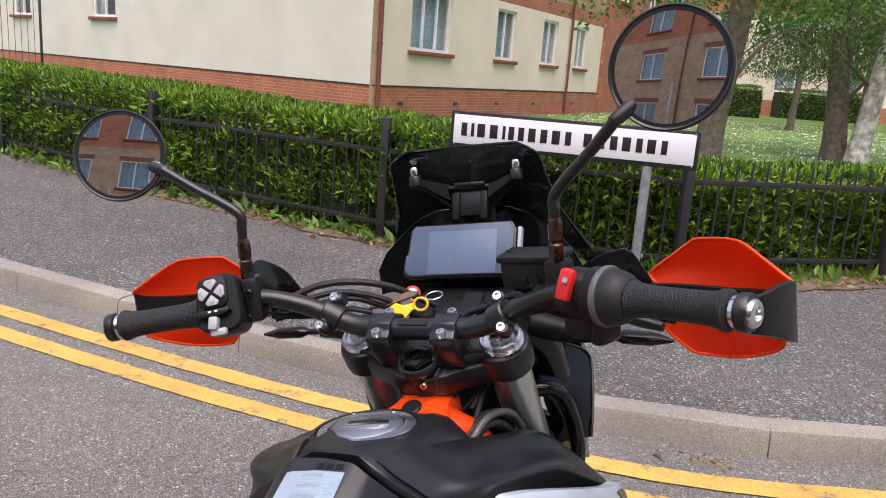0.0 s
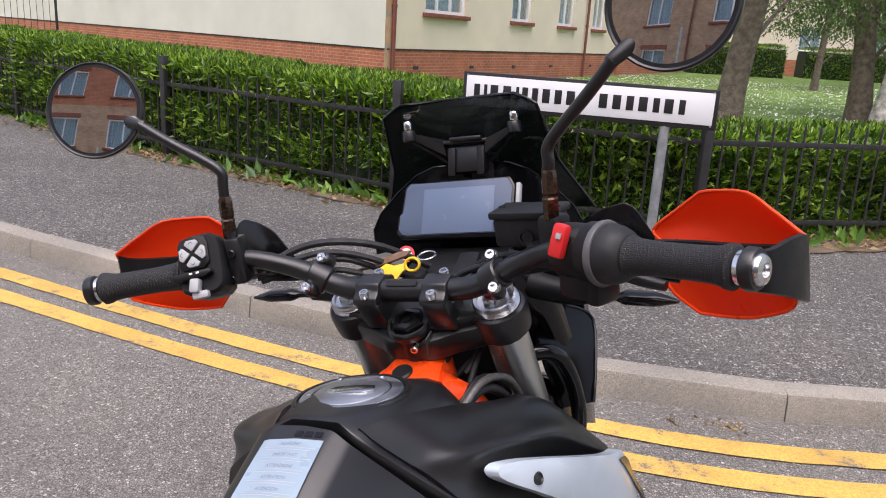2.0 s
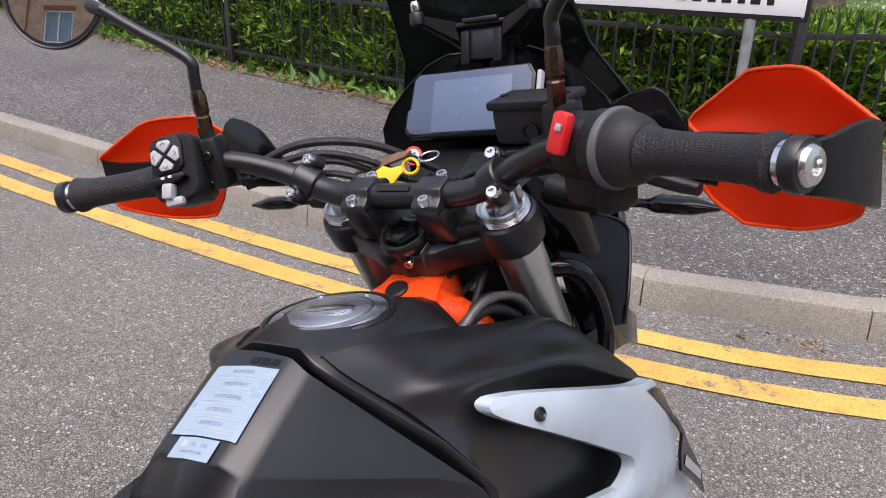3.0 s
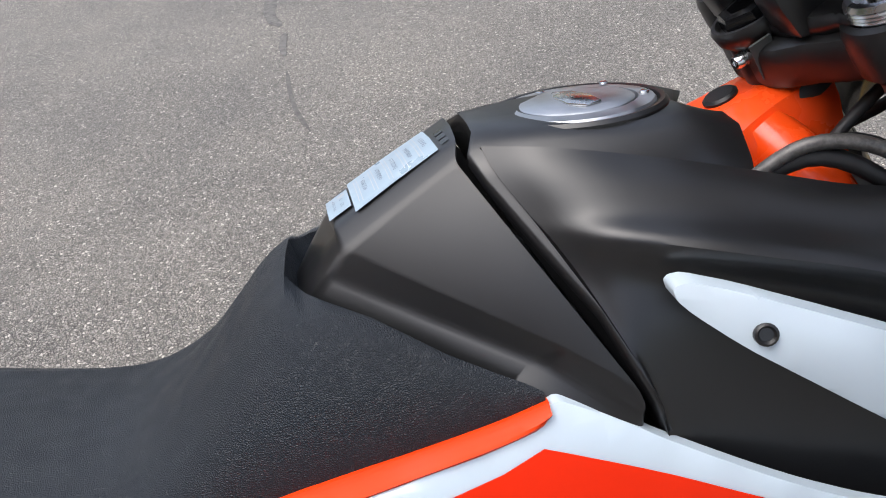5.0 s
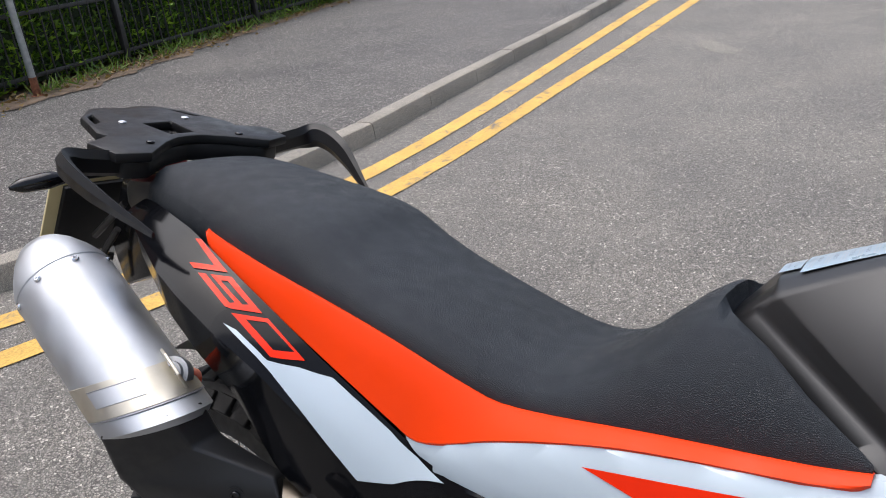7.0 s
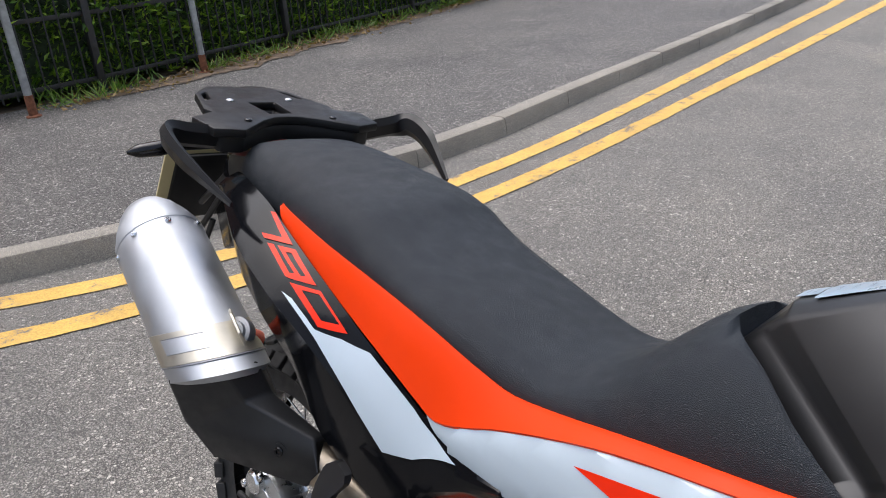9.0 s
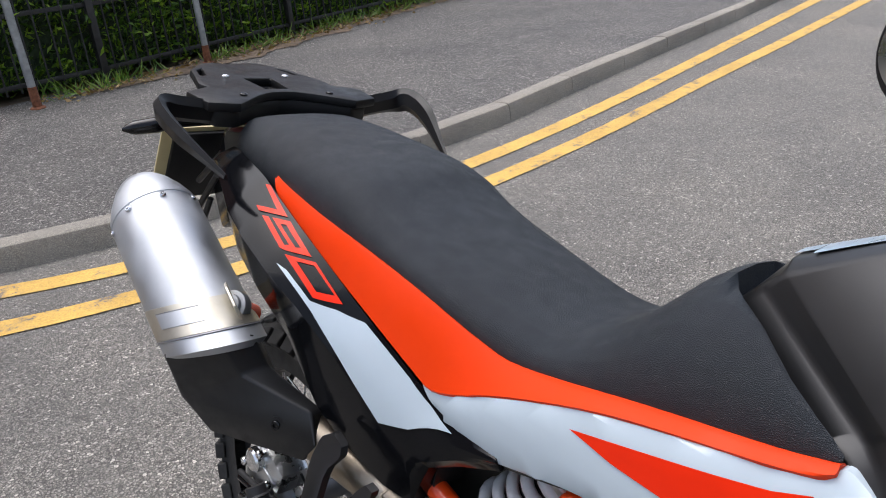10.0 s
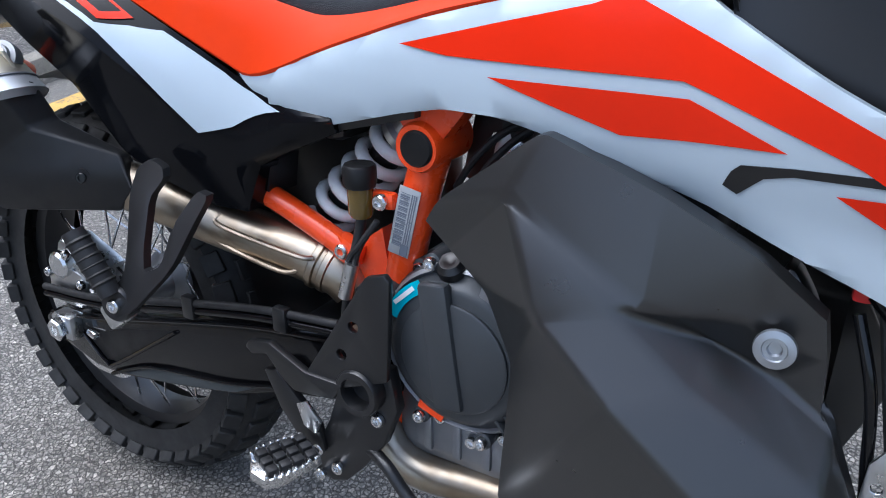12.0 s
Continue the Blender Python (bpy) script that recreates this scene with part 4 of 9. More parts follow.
# ---- the motorcycle ----
def vinyl(name, color, rough):
    """Grained seat cover."""
    m, nt, b = nodes_of(name)
    v = coords(nt)
    cells = add(nt, "ShaderNodeTexVoronoi", Scale=640.0)
    cells.feature = "DISTANCE_TO_EDGE"
    nt.links.new(v, cells.inputs["Vector"])
    grain = ramp(nt, cells.outputs["Distance"], [(0.0, (0, 0, 0)), (0.35, (1, 1, 1))])
    nt.links.new(ramp(nt, noise_tex(nt, v, 5, 5, 0.6), [(0.3, tuple(0.8 * c for c in color)), (0.7, tuple(1.2 * c for c in color))]), b.inputs["Base Color"])
    nt.links.new(ramp(nt, noise_tex(nt, v, 40, 3), [(0.3, (rough - 0.08,) * 3), (0.7, (rough + 0.1,) * 3)]), b.inputs["Roughness"])
    bump(nt, b, grain, 0.7, 0.0007)
    b.inputs["Specular IOR Level"].default_value = 0.36
    return m


def heat_steel(name):
    """Steel tinted gold and blue-brown by heat, in bands along the pipe."""
    m, nt, b = nodes_of(name)
    v = coords(nt)
    n = noise_tex(nt, v, 7, 5, 0.6)
    c = ramp(nt, n, [(0.25, (0.2, 0.14, 0.095)), (0.45, (0.33, 0.27, 0.2)), (0.6, (0.4, 0.36, 0.3)), (0.8, (0.27, 0.19, 0.13))])
    nt.links.new(c, b.inputs["Base Color"])
    b.inputs["Metallic"].default_value = 1.0
    nt.links.new(ramp(nt, noise_tex(nt, v, 60, 4), [(0.3, (0.3,) * 3), (0.7, (0.46,) * 3)]), b.inputs["Roughness"])
    bump(nt, b, noise_tex(nt, v, 240, 2), 0.06, 0.0005)
    return m


ORANGE = plain("orange plastic", (0.86, 0.065, 0.005), 0.36, var=0.06, scale=6, relief=0.05, spec=0.35)
SHELL_ORANGE = plain("thin orange guard plastic", (0.86, 0.065, 0.005), 0.36, var=0.06, scale=6, relief=0.05, spec=0.35)
_nt = SHELL_ORANGE.node_tree
_t = _nt.nodes.new("ShaderNodeBsdfTranslucent")
_t.inputs["Color"].default_value = (0.9, 0.075, 0.006, 1)
_m = _nt.nodes.new("ShaderNodeMixShader")
_m.inputs[0].default_value = 0.5
_nt.links.new(_nt.nodes["Principled BSDF"].outputs[0], _m.inputs[1])
_nt.links.new(_t.outputs[0], _m.inputs[2])
_nt.links.new(_m.outputs[0], _nt.nodes["Material Output"].inputs["Surface"])
ORANGE_SEAT = plain("orange seat side", (0.78, 0.045, 0.002), 0.45, var=0.05, scale=6, fine=900, relief=0.1, dist=0.0003, spec=0.16)
ORANGE_PAINT = plain("orange frame paint", (0.85, 0.07, 0.006), 0.3, var=0.06, coat=0.4)
RED_DECAL = plain("orange-red decal film", (0.76, 0.024, 0.003), 0.22, var=0.04, relief=0.0, rough_var=0.03, spec=0.16)
MATT = plain("matt black plastic", (0.008, 0.0082, 0.009), 0.36, var=0.12, scale=7, fine=900, relief=0.08, dist=0.0002, rough_var=0.04, spec=0.6)
GLOSS = plain("gloss black plastic", (0.004, 0.0042, 0.005), 0.14, var=0.2, relief=0.0, rough_var=0.03, spec=0.4)
TAIL_BLACK = plain("deep black tail plastic", (0.004, 0.0043, 0.0055), 0.12, var=0.2, relief=0.0, rough_var=0.03, spec=0.16)
SHIELD = plain("matt black heat shield plastic", (0.011, 0.0112, 0.012), 0.5, var=0.15, scale=9, fine=900, relief=0.1, dist=0.0002, spec=0.45)
FLINT = plain("grained black plastic", (0.009, 0.009, 0.0095), 0.44, var=0.2, scale=10, fine=1100, relief=0.25, dist=0.0003, spec=0.28)
RUBBER = plain("black rubber", (0.011, 0.011, 0.012), 0.62, var=0.25, scale=20, fine=500, relief=0.2)
TYRE = plain("dusty tyre rubber", (0.016, 0.016, 0.016), 0.7, var=0.35, scale=14, fine=300, relief=0.3)
SEAT = vinyl("black seat cover", (0.009, 0.0125, 0.0175), 0.52)
WHITE = plain("white gloss plastic", (0.48, 0.56, 0.62), 0.24, var=0.015, relief=0.0, rough_var=0.02, coat=0.3)
ALU = plain("brushed aluminium", (0.62, 0.63, 0.64), 0.32, 1.0, var=0.12, scale=12, fine=400, relief=0.08)
CAP_ALU = plain("satin cap aluminium", (0.46, 0.48, 0.51), 0.42, 1.0, var=0.08, scale=20, fine=500, relief=0.05)
BRIGHT = plain("zinc bolt", (0.72, 0.73, 0.74), 0.22, 1.0, var=0.1)
GREYMETAL = plain("grey fork tube", (0.62, 0.64, 0.61), 0.36, 1.0, var=0.08, relief=0.02)
SILENCER = plain("satin steel silencer", (0.51, 0.53, 0.56), 0.55, 1.0, var=0.08, scale=6, fine=700, relief=0.06)
CAST = plain("cast engine metal", (0.3, 0.31, 0.33), 0.5, 0.8, var=0.2, fine=500, relief=0.25)
COVER = plain("grey black engine cover", (0.05, 0.055, 0.06), 0.4, 0.3, var=0.15, fine=600, relief=0.15)
FAIRING = plain("grained black fairing plastic", (0.013, 0.0132, 0.0135), 0.31, var=0.12, scale=6, fine=900, relief=0.08, dist=0.0002, rough_var=0.04, spec=1.0)
GOLD = heat_steel("heat tinted steel")
SPRING = plain("white spring", (0.78, 0.78, 0.78), 0.3, var=0.05)
STRAP = plain("straw tinted steel", (0.52, 0.49, 0.42), 0.5, 1.0, var=0.1, scale=14, fine=700, relief=0.04)
FOIL = plain("white printed label", (0.27, 0.35, 0.42), 0.35, var=0.03)
SILVER_LABEL = plain("silver label", (0.5, 0.52, 0.54), 0.35, 0.4, var=0.05)
INK = plain("label ink", (0.16, 0.18, 0.22), 0.5, var=0.1)
BLUE_DECAL = plain("turquoise sticker", (0.02, 0.42, 0.55), 0.3, var=0.05)
BUTTON = plain("grey button", (0.4, 0.41, 0.42), 0.45, var=0.06)
RED_PLASTIC = plain("red switch", (0.62, 0.02, 0.02), 0.35, var=0.06)
WHITE_INK = plain("white print", (0.8, 0.8, 0.8), 0.5, var=0.03)
YELLOW_TAG = plain("yellow tag", (0.75, 0.5, 0.01), 0.45, var=0.06)
LEATHER = plain("brown leather fob", (0.16, 0.09, 0.05), 0.6, var=0.3, scale=50)
BRONZE = plain("bronze adapter", (0.1, 0.066, 0.046), 0.22, 0.9, var=0.3, scale=60)
BRAID = plain("braided hose sleeve", (0.11, 0.105, 0.1), 0.4, 0.4, var=0.4, scale=300, fine=900, relief=0.5)
FLUID = plain("amber brake fluid", (0.13, 0.08, 0.012), 0.15, var=0.2, coat=0.6)
LENS_RED = plain("red lens", (0.45, 0.01, 0.01), 0.15, var=0.05, coat=0.5)
AMBER = plain("smoked lens", (0.05, 0.03, 0.02), 0.15, var=0.05, coat=0.5)
PLATE_YELLOW = plain("yellow reflective plate", (0.66, 0.56, 0.3), 0.4, var=0.05)
SCREEN = plain("dark blue-grey display", (0.12, 0.16, 0.24), 0.2, var=0.03, relief=0, spec=0.25)
SCREEN_EDGE = plain("display border", (0.085, 0.11, 0.165), 0.2, var=0.03, relief=0, spec=0.25)
MIRROR, _nt, _b = nodes_of("mirror glass")
_b.inputs["Metallic"].default_value, _b.inputs["Roughness"].default_value = 1.0, 0.015
_b.inputs["Base Color"].default_value = (0.93, 0.94, 0.94, 1)
SMOKE, _nt, _b = nodes_of("smoked screen")
_b.inputs["Base Color"].default_value = (0.02, 0.025, 0.025, 1)
_b.inputs["Roughness"].default_value = 0.06
_t = _nt.nodes.new("ShaderNodeBsdfTransparent")
_t.inputs["Color"].default_value = (0.3, 0.34, 0.34, 1)
_m = _nt.nodes.new("ShaderNodeMixShader")
_m.inputs[0].default_value = 0.55
_nt.links.new(_t.outputs[0], _m.inputs[1])
_nt.links.new(_b.outputs[0], _m.inputs[2])
_nt.links.new(_m.outputs[0], _nt.nodes["Material Output"].inputs["Surface"])

BIKE_M = Matrix.Translation((-0.129, 0.034, -0.0373)) @ Matrix.Rotation(radians(-19.7), 4, "Z") @ Matrix.Rotation(radians(-10.8), 4, "Y")
bike = thing("motorcycle", "orange, white and black adventure motorcycle leaning on its stand", "motorcycle", at=BIKE_M)


def V(*q):
    return Vector(q)


def flip(bm):
    """The same form on the other side of the machine."""
    bmesh.ops.scale(bm, vec=(-1, 1, 1), verts=bm.verts)
    bmesh.ops.reverse_faces(bm, faces=bm.faces)
    return bm


def skin_bm(outline, fx, thick, step=0.025, off=0.0, round_edge=0.0):
    """A curved panel: an outline in (y, z), its outside at x = fx(y, z) + off, thick inwards."""
    bm = bmesh.new()
    face = bm.faces.new([bm.verts.new((0, y, z)) for y, z in outline])
    if round_edge:
        bmesh.ops.inset_region(bm, faces=[face], thickness=round_edge * 1.3, use_even_offset=True, use_boundary=True)
    ys, zs = [y for y, _ in outline], [z for _, z in outline]
    for lo, hi, no, ax in ((min(ys), max(ys), (0, 1, 0), 1), (min(zs), max(zs), (0, 0, 1), 2)):
        k = lo + step
        while k < hi - step * 0.3:
            co = [0, 0, 0]
            co[ax] = k
            bmesh.ops.bisect_plane(bm, geom=bm.verts[:] + bm.edges[:] + bm.faces[:], dist=1e-5, plane_co=co, plane_no=no)
            k += step
    bmesh.ops.remove_doubles(bm, verts=bm.verts, dist=1e-5)
    rim = {v for v in bm.verts if any(len(e.link_faces) == 1 for e in v.link_edges)}
    for v in bm.verts:
        v.co.x = fx(v.co.y, v.co.z) + off - (round_edge if v in rim else 0)
    bmesh.ops.recalc_face_normals(bm, faces=bm.faces)
    if sum(f.normal.x * f.calc_area() for f in bm.faces) < 0:
        bmesh.ops.reverse_faces(bm, faces=bm.faces)
    if thick:
        top = bm.faces[:]
        got = bmesh.ops.extrude_face_region(bm, geom=top, use_keep_orig=True)
        for v in [v for v in got["geom"] if isinstance(v, bmesh.types.BMVert)]:
            v.co.x -= thick
    return bm


def sides(name, make, material, parent, label=""):
    """The same part on the right and, mirrored, on the left."""
    return part(name, make(), material, parent, label), part(name, flip(make()), material, parent, label)


def interp(x, xs, ys):
    return float(np.interp(x, xs, ys))


def curve_at(x, xs, ys):
    """A smooth curve through the given values."""
    if x <= xs[0]:
        return ys[0]
    if x >= xs[-1]:
        return ys[-1]
    i = max(k for k in range(len(xs) - 1) if xs[k] <= x)
    slope = lambda k: (ys[min(k + 1, len(ys) - 1)] - ys[max(k - 1, 0)]) / (xs[min(k + 1, len(xs) - 1)] - xs[max(k - 1, 0)])
    h = xs[i + 1] - xs[i]
    t = (x - xs[i]) / h
    return (2 * t ** 3 - 3 * t * t + 1) * ys[i] + (t ** 3 - 2 * t * t + t) * h * slope(i) + (3 * t * t - 2 * t ** 3) * ys[i + 1] + (t ** 3 - t * t) * h * slope(i + 1)


def ring_rows(rows, n=0):
    """Half sections (x, z) at each y, closed over the middle by mirroring."""
    out = []
    for y, half in rows:
        right = [V(x, y, z) for x, z in half]
        left = [V(-x, y, z) for x, z in half[::-1]]
        out.append(right + left)
    return out


def refine(rows, per=4):
    """More sections, smoothly between the given ones."""
    lines = list(zip(*rows))
    fine = [smooth_path(l, per) for l in lines]
    return [list(r) for r in zip(*fine)]


# seat: (y, [(x, z) from the middle of the top outwards and down])
SEAT_ROWS = []
for y, zc, xs_, zs_, xb, zb in [(-0.13, 0.975, 0.055, 0.972, 0.075, 0.945), (-0.115, 1.0, 0.08, 0.995, 0.105, 0.945), (-0.08, 1.008, 0.098, 1.0, 0.12, 0.945), (0.0, 1.006, 0.112, 0.992, 0.131, 0.944),
                                (0.095, 0.998, 0.12, 0.978, 0.136, 0.932), (0.19, 0.986, 0.122, 0.966, 0.138, 0.914), (0.25, 0.972, 0.122, 0.953, 0.137, 0.905),
                                (0.3, 0.944, 0.12, 0.93, 0.135, 0.892), (0.38, 0.914, 0.115, 0.903, 0.131, 0.876), (0.47, 0.892, 0.11, 0.88, 0.126, 0.852), (0.55, 0.876, 0.106, 0.864, 0.121, 0.834), (0.6, 0.876, 0.104, 0.864, 0.122, 0.838)]:
    xm, zm = (xs_ + xb) / 2 + 0.004, (zs_ + zb) / 2 + 0.004
    SEAT_ROWS.append((y, [(0.0001, zc), (xs_ * 0.3, zc + (zs_ - zc) * 0.07), (xs_ * 0.55, zc + (zs_ - zc) * 0.22), (xs_ * 0.85, zc + (zs_ - zc) * 0.62), (xs_, zs_ - 0.004), (xm, zm), (xb, zb), (xb - 0.004, zb - 0.03), (xb - 0.05, zb - 0.05)]))
# the nose and its horns: a rounded section, hollow where it runs on beside the tank
for y, xi, zv, xb, zb in [(0.65, 0, 0.902, 0.126, 0.848), (0.69, 0, 0.938, 0.13, 0.857), (0.715, 0, 0.962, 0.132, 0.861), (0.733, 0, 0.974, 0.133, 0.864), (0.742, 0, 0.977, 0.134, 0.866), (0.75, 0.045, 0.98, 0.1345, 0.868),
                          (0.757, 0.057, 0.982, 0.135, 0.869), (0.77, 0.069, 0.983, 0.136, 0.872), (0.8, 0.09, 0.983, 0.139, 0.877), (0.84, 0.114, 0.968, 0.141, 0.884), (0.87, 0.129, 0.955, 0.143, 0.889), (0.886, 0.135, 0.94, 0.1435, 0.893), (0.896, 0.139, 0.918, 0.143, 0.897)]:
    arc = lambda x: zb + (zv - zb) * max(0.0, 1 - (x / xb) ** 2.2) ** 0.5
    if xi:
        xs_ = [max(0.62 * xb, xi + 0.12 * (xb - xi)), max(0.78 * xb, xi + 0.35 * (xb - xi)), max(0.92 * xb, xi + 0.65 * (xb - xi))]
        half = [(0.0001, arc(xi) - 0.045), (xi * 0.75, arc(xi) - 0.045), (xi, arc(xi) - 0.006)] + [(x, arc(x)) for x in xs_]
    else:
        half = [(max(0.0001, xb * f), arc(xb * f)) for f in (0.0, 0.25, 0.45, 0.62, 0.78, 0.92)]
    SEAT_ROWS.append((y, half + [(xb, zb), (xb - 0.004, zb - 0.02), (xb - 0.05, zb - 0.04)]))
seat_rings = ring_rows(SEAT_ROWS)
seat = part("seat", loft_bm(refine(seat_rings[:17], 4) + seat_rings[17:]), SEAT, bike, "black grained seat cover", sharp=75)


def orange_side():
    rows = []
    for y, xu, zu, xl, zl in [(0.08, 0.131, 0.944, 0.134, 0.938), (0.1, 0.136, 0.938, 0.142, 0.916), (0.18, 0.138, 0.92, 0.147, 0.884), (0.27, 0.137, 0.902, 0.15, 0.847), (0.36, 0.133, 0.882, 0.151, 0.81), (0.43, 0.129, 0.864, 0.15, 0.78), (0.465, 0.127, 0.854, 0.149, 0.768),
                              (0.51, 0.124, 0.842, 0.147, 0.78), (0.555, 0.1225, 0.834, 0.143, 0.798), (0.62, 0.124, 0.842, 0.142, 0.82), (0.7, 0.1315, 0.859, 0.145, 0.844), (0.78, 0.138, 0.874, 0.149, 0.861), (0.85, 0.1425, 0.886, 0.152, 0.874), (0.885, 0.1445, 0.894, 0.1515, 0.882), (0.897, 0.145, 0.897, 0.149, 0.889)]:
        xm, zm = (xu + xl) / 2 + 0.006, (zu + zl) / 2
        rows.append([V(xu - 0.006, y, zu), V(xu + 0.002, y, zu + 0.0015), V(xu + 0.005, y, zu - 0.003), V(xm, y, zm), V(xl + 0.003, y, zl + 0.004), V(xl, y, zl), V(xl - 0.02, y, zl)])
    return loft_bm(refine(rows, 3))


sides("seat_side", orange_side, ORANGE_SEAT, seat, "bright orange seat side")


# tail panels: rows from the seat's edge over a crease to the lower edge
TAIL = [(-0.085, (0.116, 0.957), (0.15, 0.938), (0.146, 0.925)), (-0.04, (0.129, 0.957), (0.171, 0.927), (0.163, 0.889)), (0.05, (0.141, 0.94), (0.199, 0.893), (0.184, 0.831)), (0.11, (0.149, 0.921), (0.208, 0.872), (0.183, 0.788)),
        (0.18, (0.154, 0.893), (0.209, 0.843), (0.173, 0.737)), (0.25, (0.155, 0.862), (0.198, 0.806), (0.17, 0.662)), (0.31, (0.154, 0.832), (0.184, 0.762), (0.165, 0.632)), (0.391, (0.151, 0.794), (0.168, 0.7), (0.158, 0.609)), (0.446, (0.148, 0.766), (0.158, 0.668), (0.151, 0.607)),
        (0.456, (0.147, 0.762), (0.157, 0.674), (0.144, 0.662)), (0.51, (0.145, 0.742), (0.149, 0.702), (0.138, 0.69)), (0.57, (0.141, 0.734), (0.142, 0.727), (0.136, 0.715))]


def tail_point(y, v, off=0.0):
    """A point of the tail panel: v runs from 0 at the seat over 0.6 at the crease to 1 at the lower edge."""
    ys = [r[0] for r in TAIL]
    cols = [[interp(y, ys, [r[k][c] for r in TAIL]) for c in (0, 1)] for k in (1, 2, 3)]
    if v < 0.6:
        f = v / 0.6
        x, z = [cols[0][c] + (cols[1][c] - cols[0][c]) * f for c in (0, 1)]
        x += 0.005 * math.sin(f * math.pi) + off
        z += off * 0.5
    else:
        f = (v - 0.6) / 0.4
        x, z = [cols[1][c] + (cols[2][c] - cols[1][c]) * f for c in (0, 1)]
        x += off
    return V(x, y, z)


def tail_panel():
    rows = []
    for i in range(69):
        y = -0.1 + 0.67 * i / 68
        out = [tail_point(y, v) for v in (0, 0.15, 0.3, 0.45, 0.6, 0.72, 0.86, 1.0)]
        rows.append(out + [out[-1] - V(0.03, 0, 0), out[0] - V(0.02, 0, 0.02)])
    return loft_bm(rows)


tails = []
for s in (1, -1):
    bm = tail_panel()
    tails.append(part("tail_panel", bm if s > 0 else flip(bm), TAIL_BLACK, bike, "gloss black tail panel", sharp=14))


def on_tail(loops, off):
    """Film cut to (y, v) outlines, the later ones holes, and laid on the tail panel."""
    bm = bmesh.new()
    for loop in loops:
        vs = [bm.verts.new((0, y, v * 0.12)) for y, v in loop]
        for i in range(len(vs)):
            bm.edges.new((vs[i - 1], vs[i]))
    bmesh.ops.triangle_fill(bm, use_beauty=True, edges=bm.edges[:], normal=(1, 0, 0))
    for ax, no, lo, hi, st in ((1, (0, 1, 0), -0.1, 0.6, 0.015), (2, (0, 0, 1), 0, 0.12, 0.012)):
        k = lo
        while k < hi:
            co = [0, 0, 0]
            co[ax] = k
            bmesh.ops.bisect_plane(bm, geom=bm.verts[:] + bm.edges[:] + bm.faces[:], dist=1e-5, plane_co=co, plane_no=no)
            k += st
    for v in bm.verts:
        v.co = tail_point(v.co.y, v.co.z / 0.12, off)
    bmesh.ops.recalc_face_normals(bm, faces=bm.faces)
    if sum(f.normal.x for f in bm.faces) < 0:
        bmesh.ops.reverse_faces(bm, faces=bm.faces)
    return bm


# block figures, read from the rear forwards, in (y, v)
SEVEN = [[(0.071, 0.03), (0.08, -0.005), (0.151, 0.037), (0.106, 0.236), (0.0935, 0.23), (0.1285, 0.08)]]
NINE = [[(0.1166, 0.239), (0.1271, 0.191), (0.1827, 0.226), (0.1882, 0.185), (0.1329, 0.164), (0.1605, 0.041), (0.2259, 0.081), (0.1895, 0.251), (0.1806, 0.281)], [(0.151, 0.137), (0.16, 0.092), (0.2045, 0.112), (0.1978, 0.152)]]
NOUGHT = [[(0.192, 0.284), (0.236, 0.08), (0.302, 0.11), (0.2616, 0.336), (0.254, 0.33)], [(0.2127, 0.231), (0.2376, 0.112), (0.2859, 0.125), (0.2614, 0.261)]]
for tp, s in zip(tails, (1, -1)):
    for mark in (SEVEN, NINE, NOUGHT):
        bm = on_tail(mark, 0.0016)
        part("figure", bm if s > 0 else flip(bm), RED_DECAL, tp, "orange-red block figure")
    bm = on_tail([[(0.19, 0.422), (0.209, 0.38), (0.2595, 0.39), (0.298, 0.197), (0.3415, 0.046), (0.386, 0.039), (0.4286, 0.033), (0.4676, 0.058), (0.5055, 0.14), (0.45, 0.308), (0.392, 0.597), (0.35, 0.568), (0.309, 0.52), (0.267, 0.461)]], 0.0013)
    part("white_flash", bm if s > 0 else flip(bm), WHITE, tp, "white decal flash")


# lower black part of the tail and the line under the white panel
def inner_skirt():
    return skin_bm([(0.4, 0.66), (0.45, 0.62), (0.462, 0.67), (0.575, 0.718), (0.67, 0.742), (0.67, 0.765), (0.5, 0.77), (0.43, 0.77)],
                   lambda y, z: 0.122 + 0.012 * (z - 0.6) / 0.15, 0.05)


sides("tail_skirt", inner_skirt, MATT, bike, "black lower tail moulding")
sides("tail_liner", lambda: skin_bm([(0.1, 0.79), (0.17, 0.715), (0.22, 0.665), (0.3, 0.64), (0.4, 0.625), (0.4, 0.77), (0.15, 0.87)], lambda y, z: 0.128, 0.02, 0.06), MATT, bike, "ribbed black inner tail moulding")

def soften(line, rounds=2, cut=0.18):
    """Cut the corners of an outline."""
    for _ in range(rounds):
        out = []
        for i, p in enumerate(line):
            q = line[(i + 1) % len(line)]
            out += [(p[0] + (q[0] - p[0]) * cut, p[1] + (q[1] - p[1]) * cut), (q[0] - (q[0] - p[0]) * cut, q[1] - (q[1] - p[1]) * cut)]
        line = out
    return line


# white side panels
def fx_white(y, z):
    base = curve_at(y, [0.45, 0.55, 0.65, 0.8, 0.95, 1.02, 1.12, 1.23, 1.36], [0.146, 0.143, 0.145, 0.159, 0.164, 0.178, 0.2, 0.218, 0.222])
    mid = curve_at(y, [0.45, 0.7, 0.9, 1.1, 1.3], [0.765, 0.79, 0.8, 0.8, 0.76])
    return base + max(-0.014, 0.006 - 2.2 * (z - mid) ** 2)


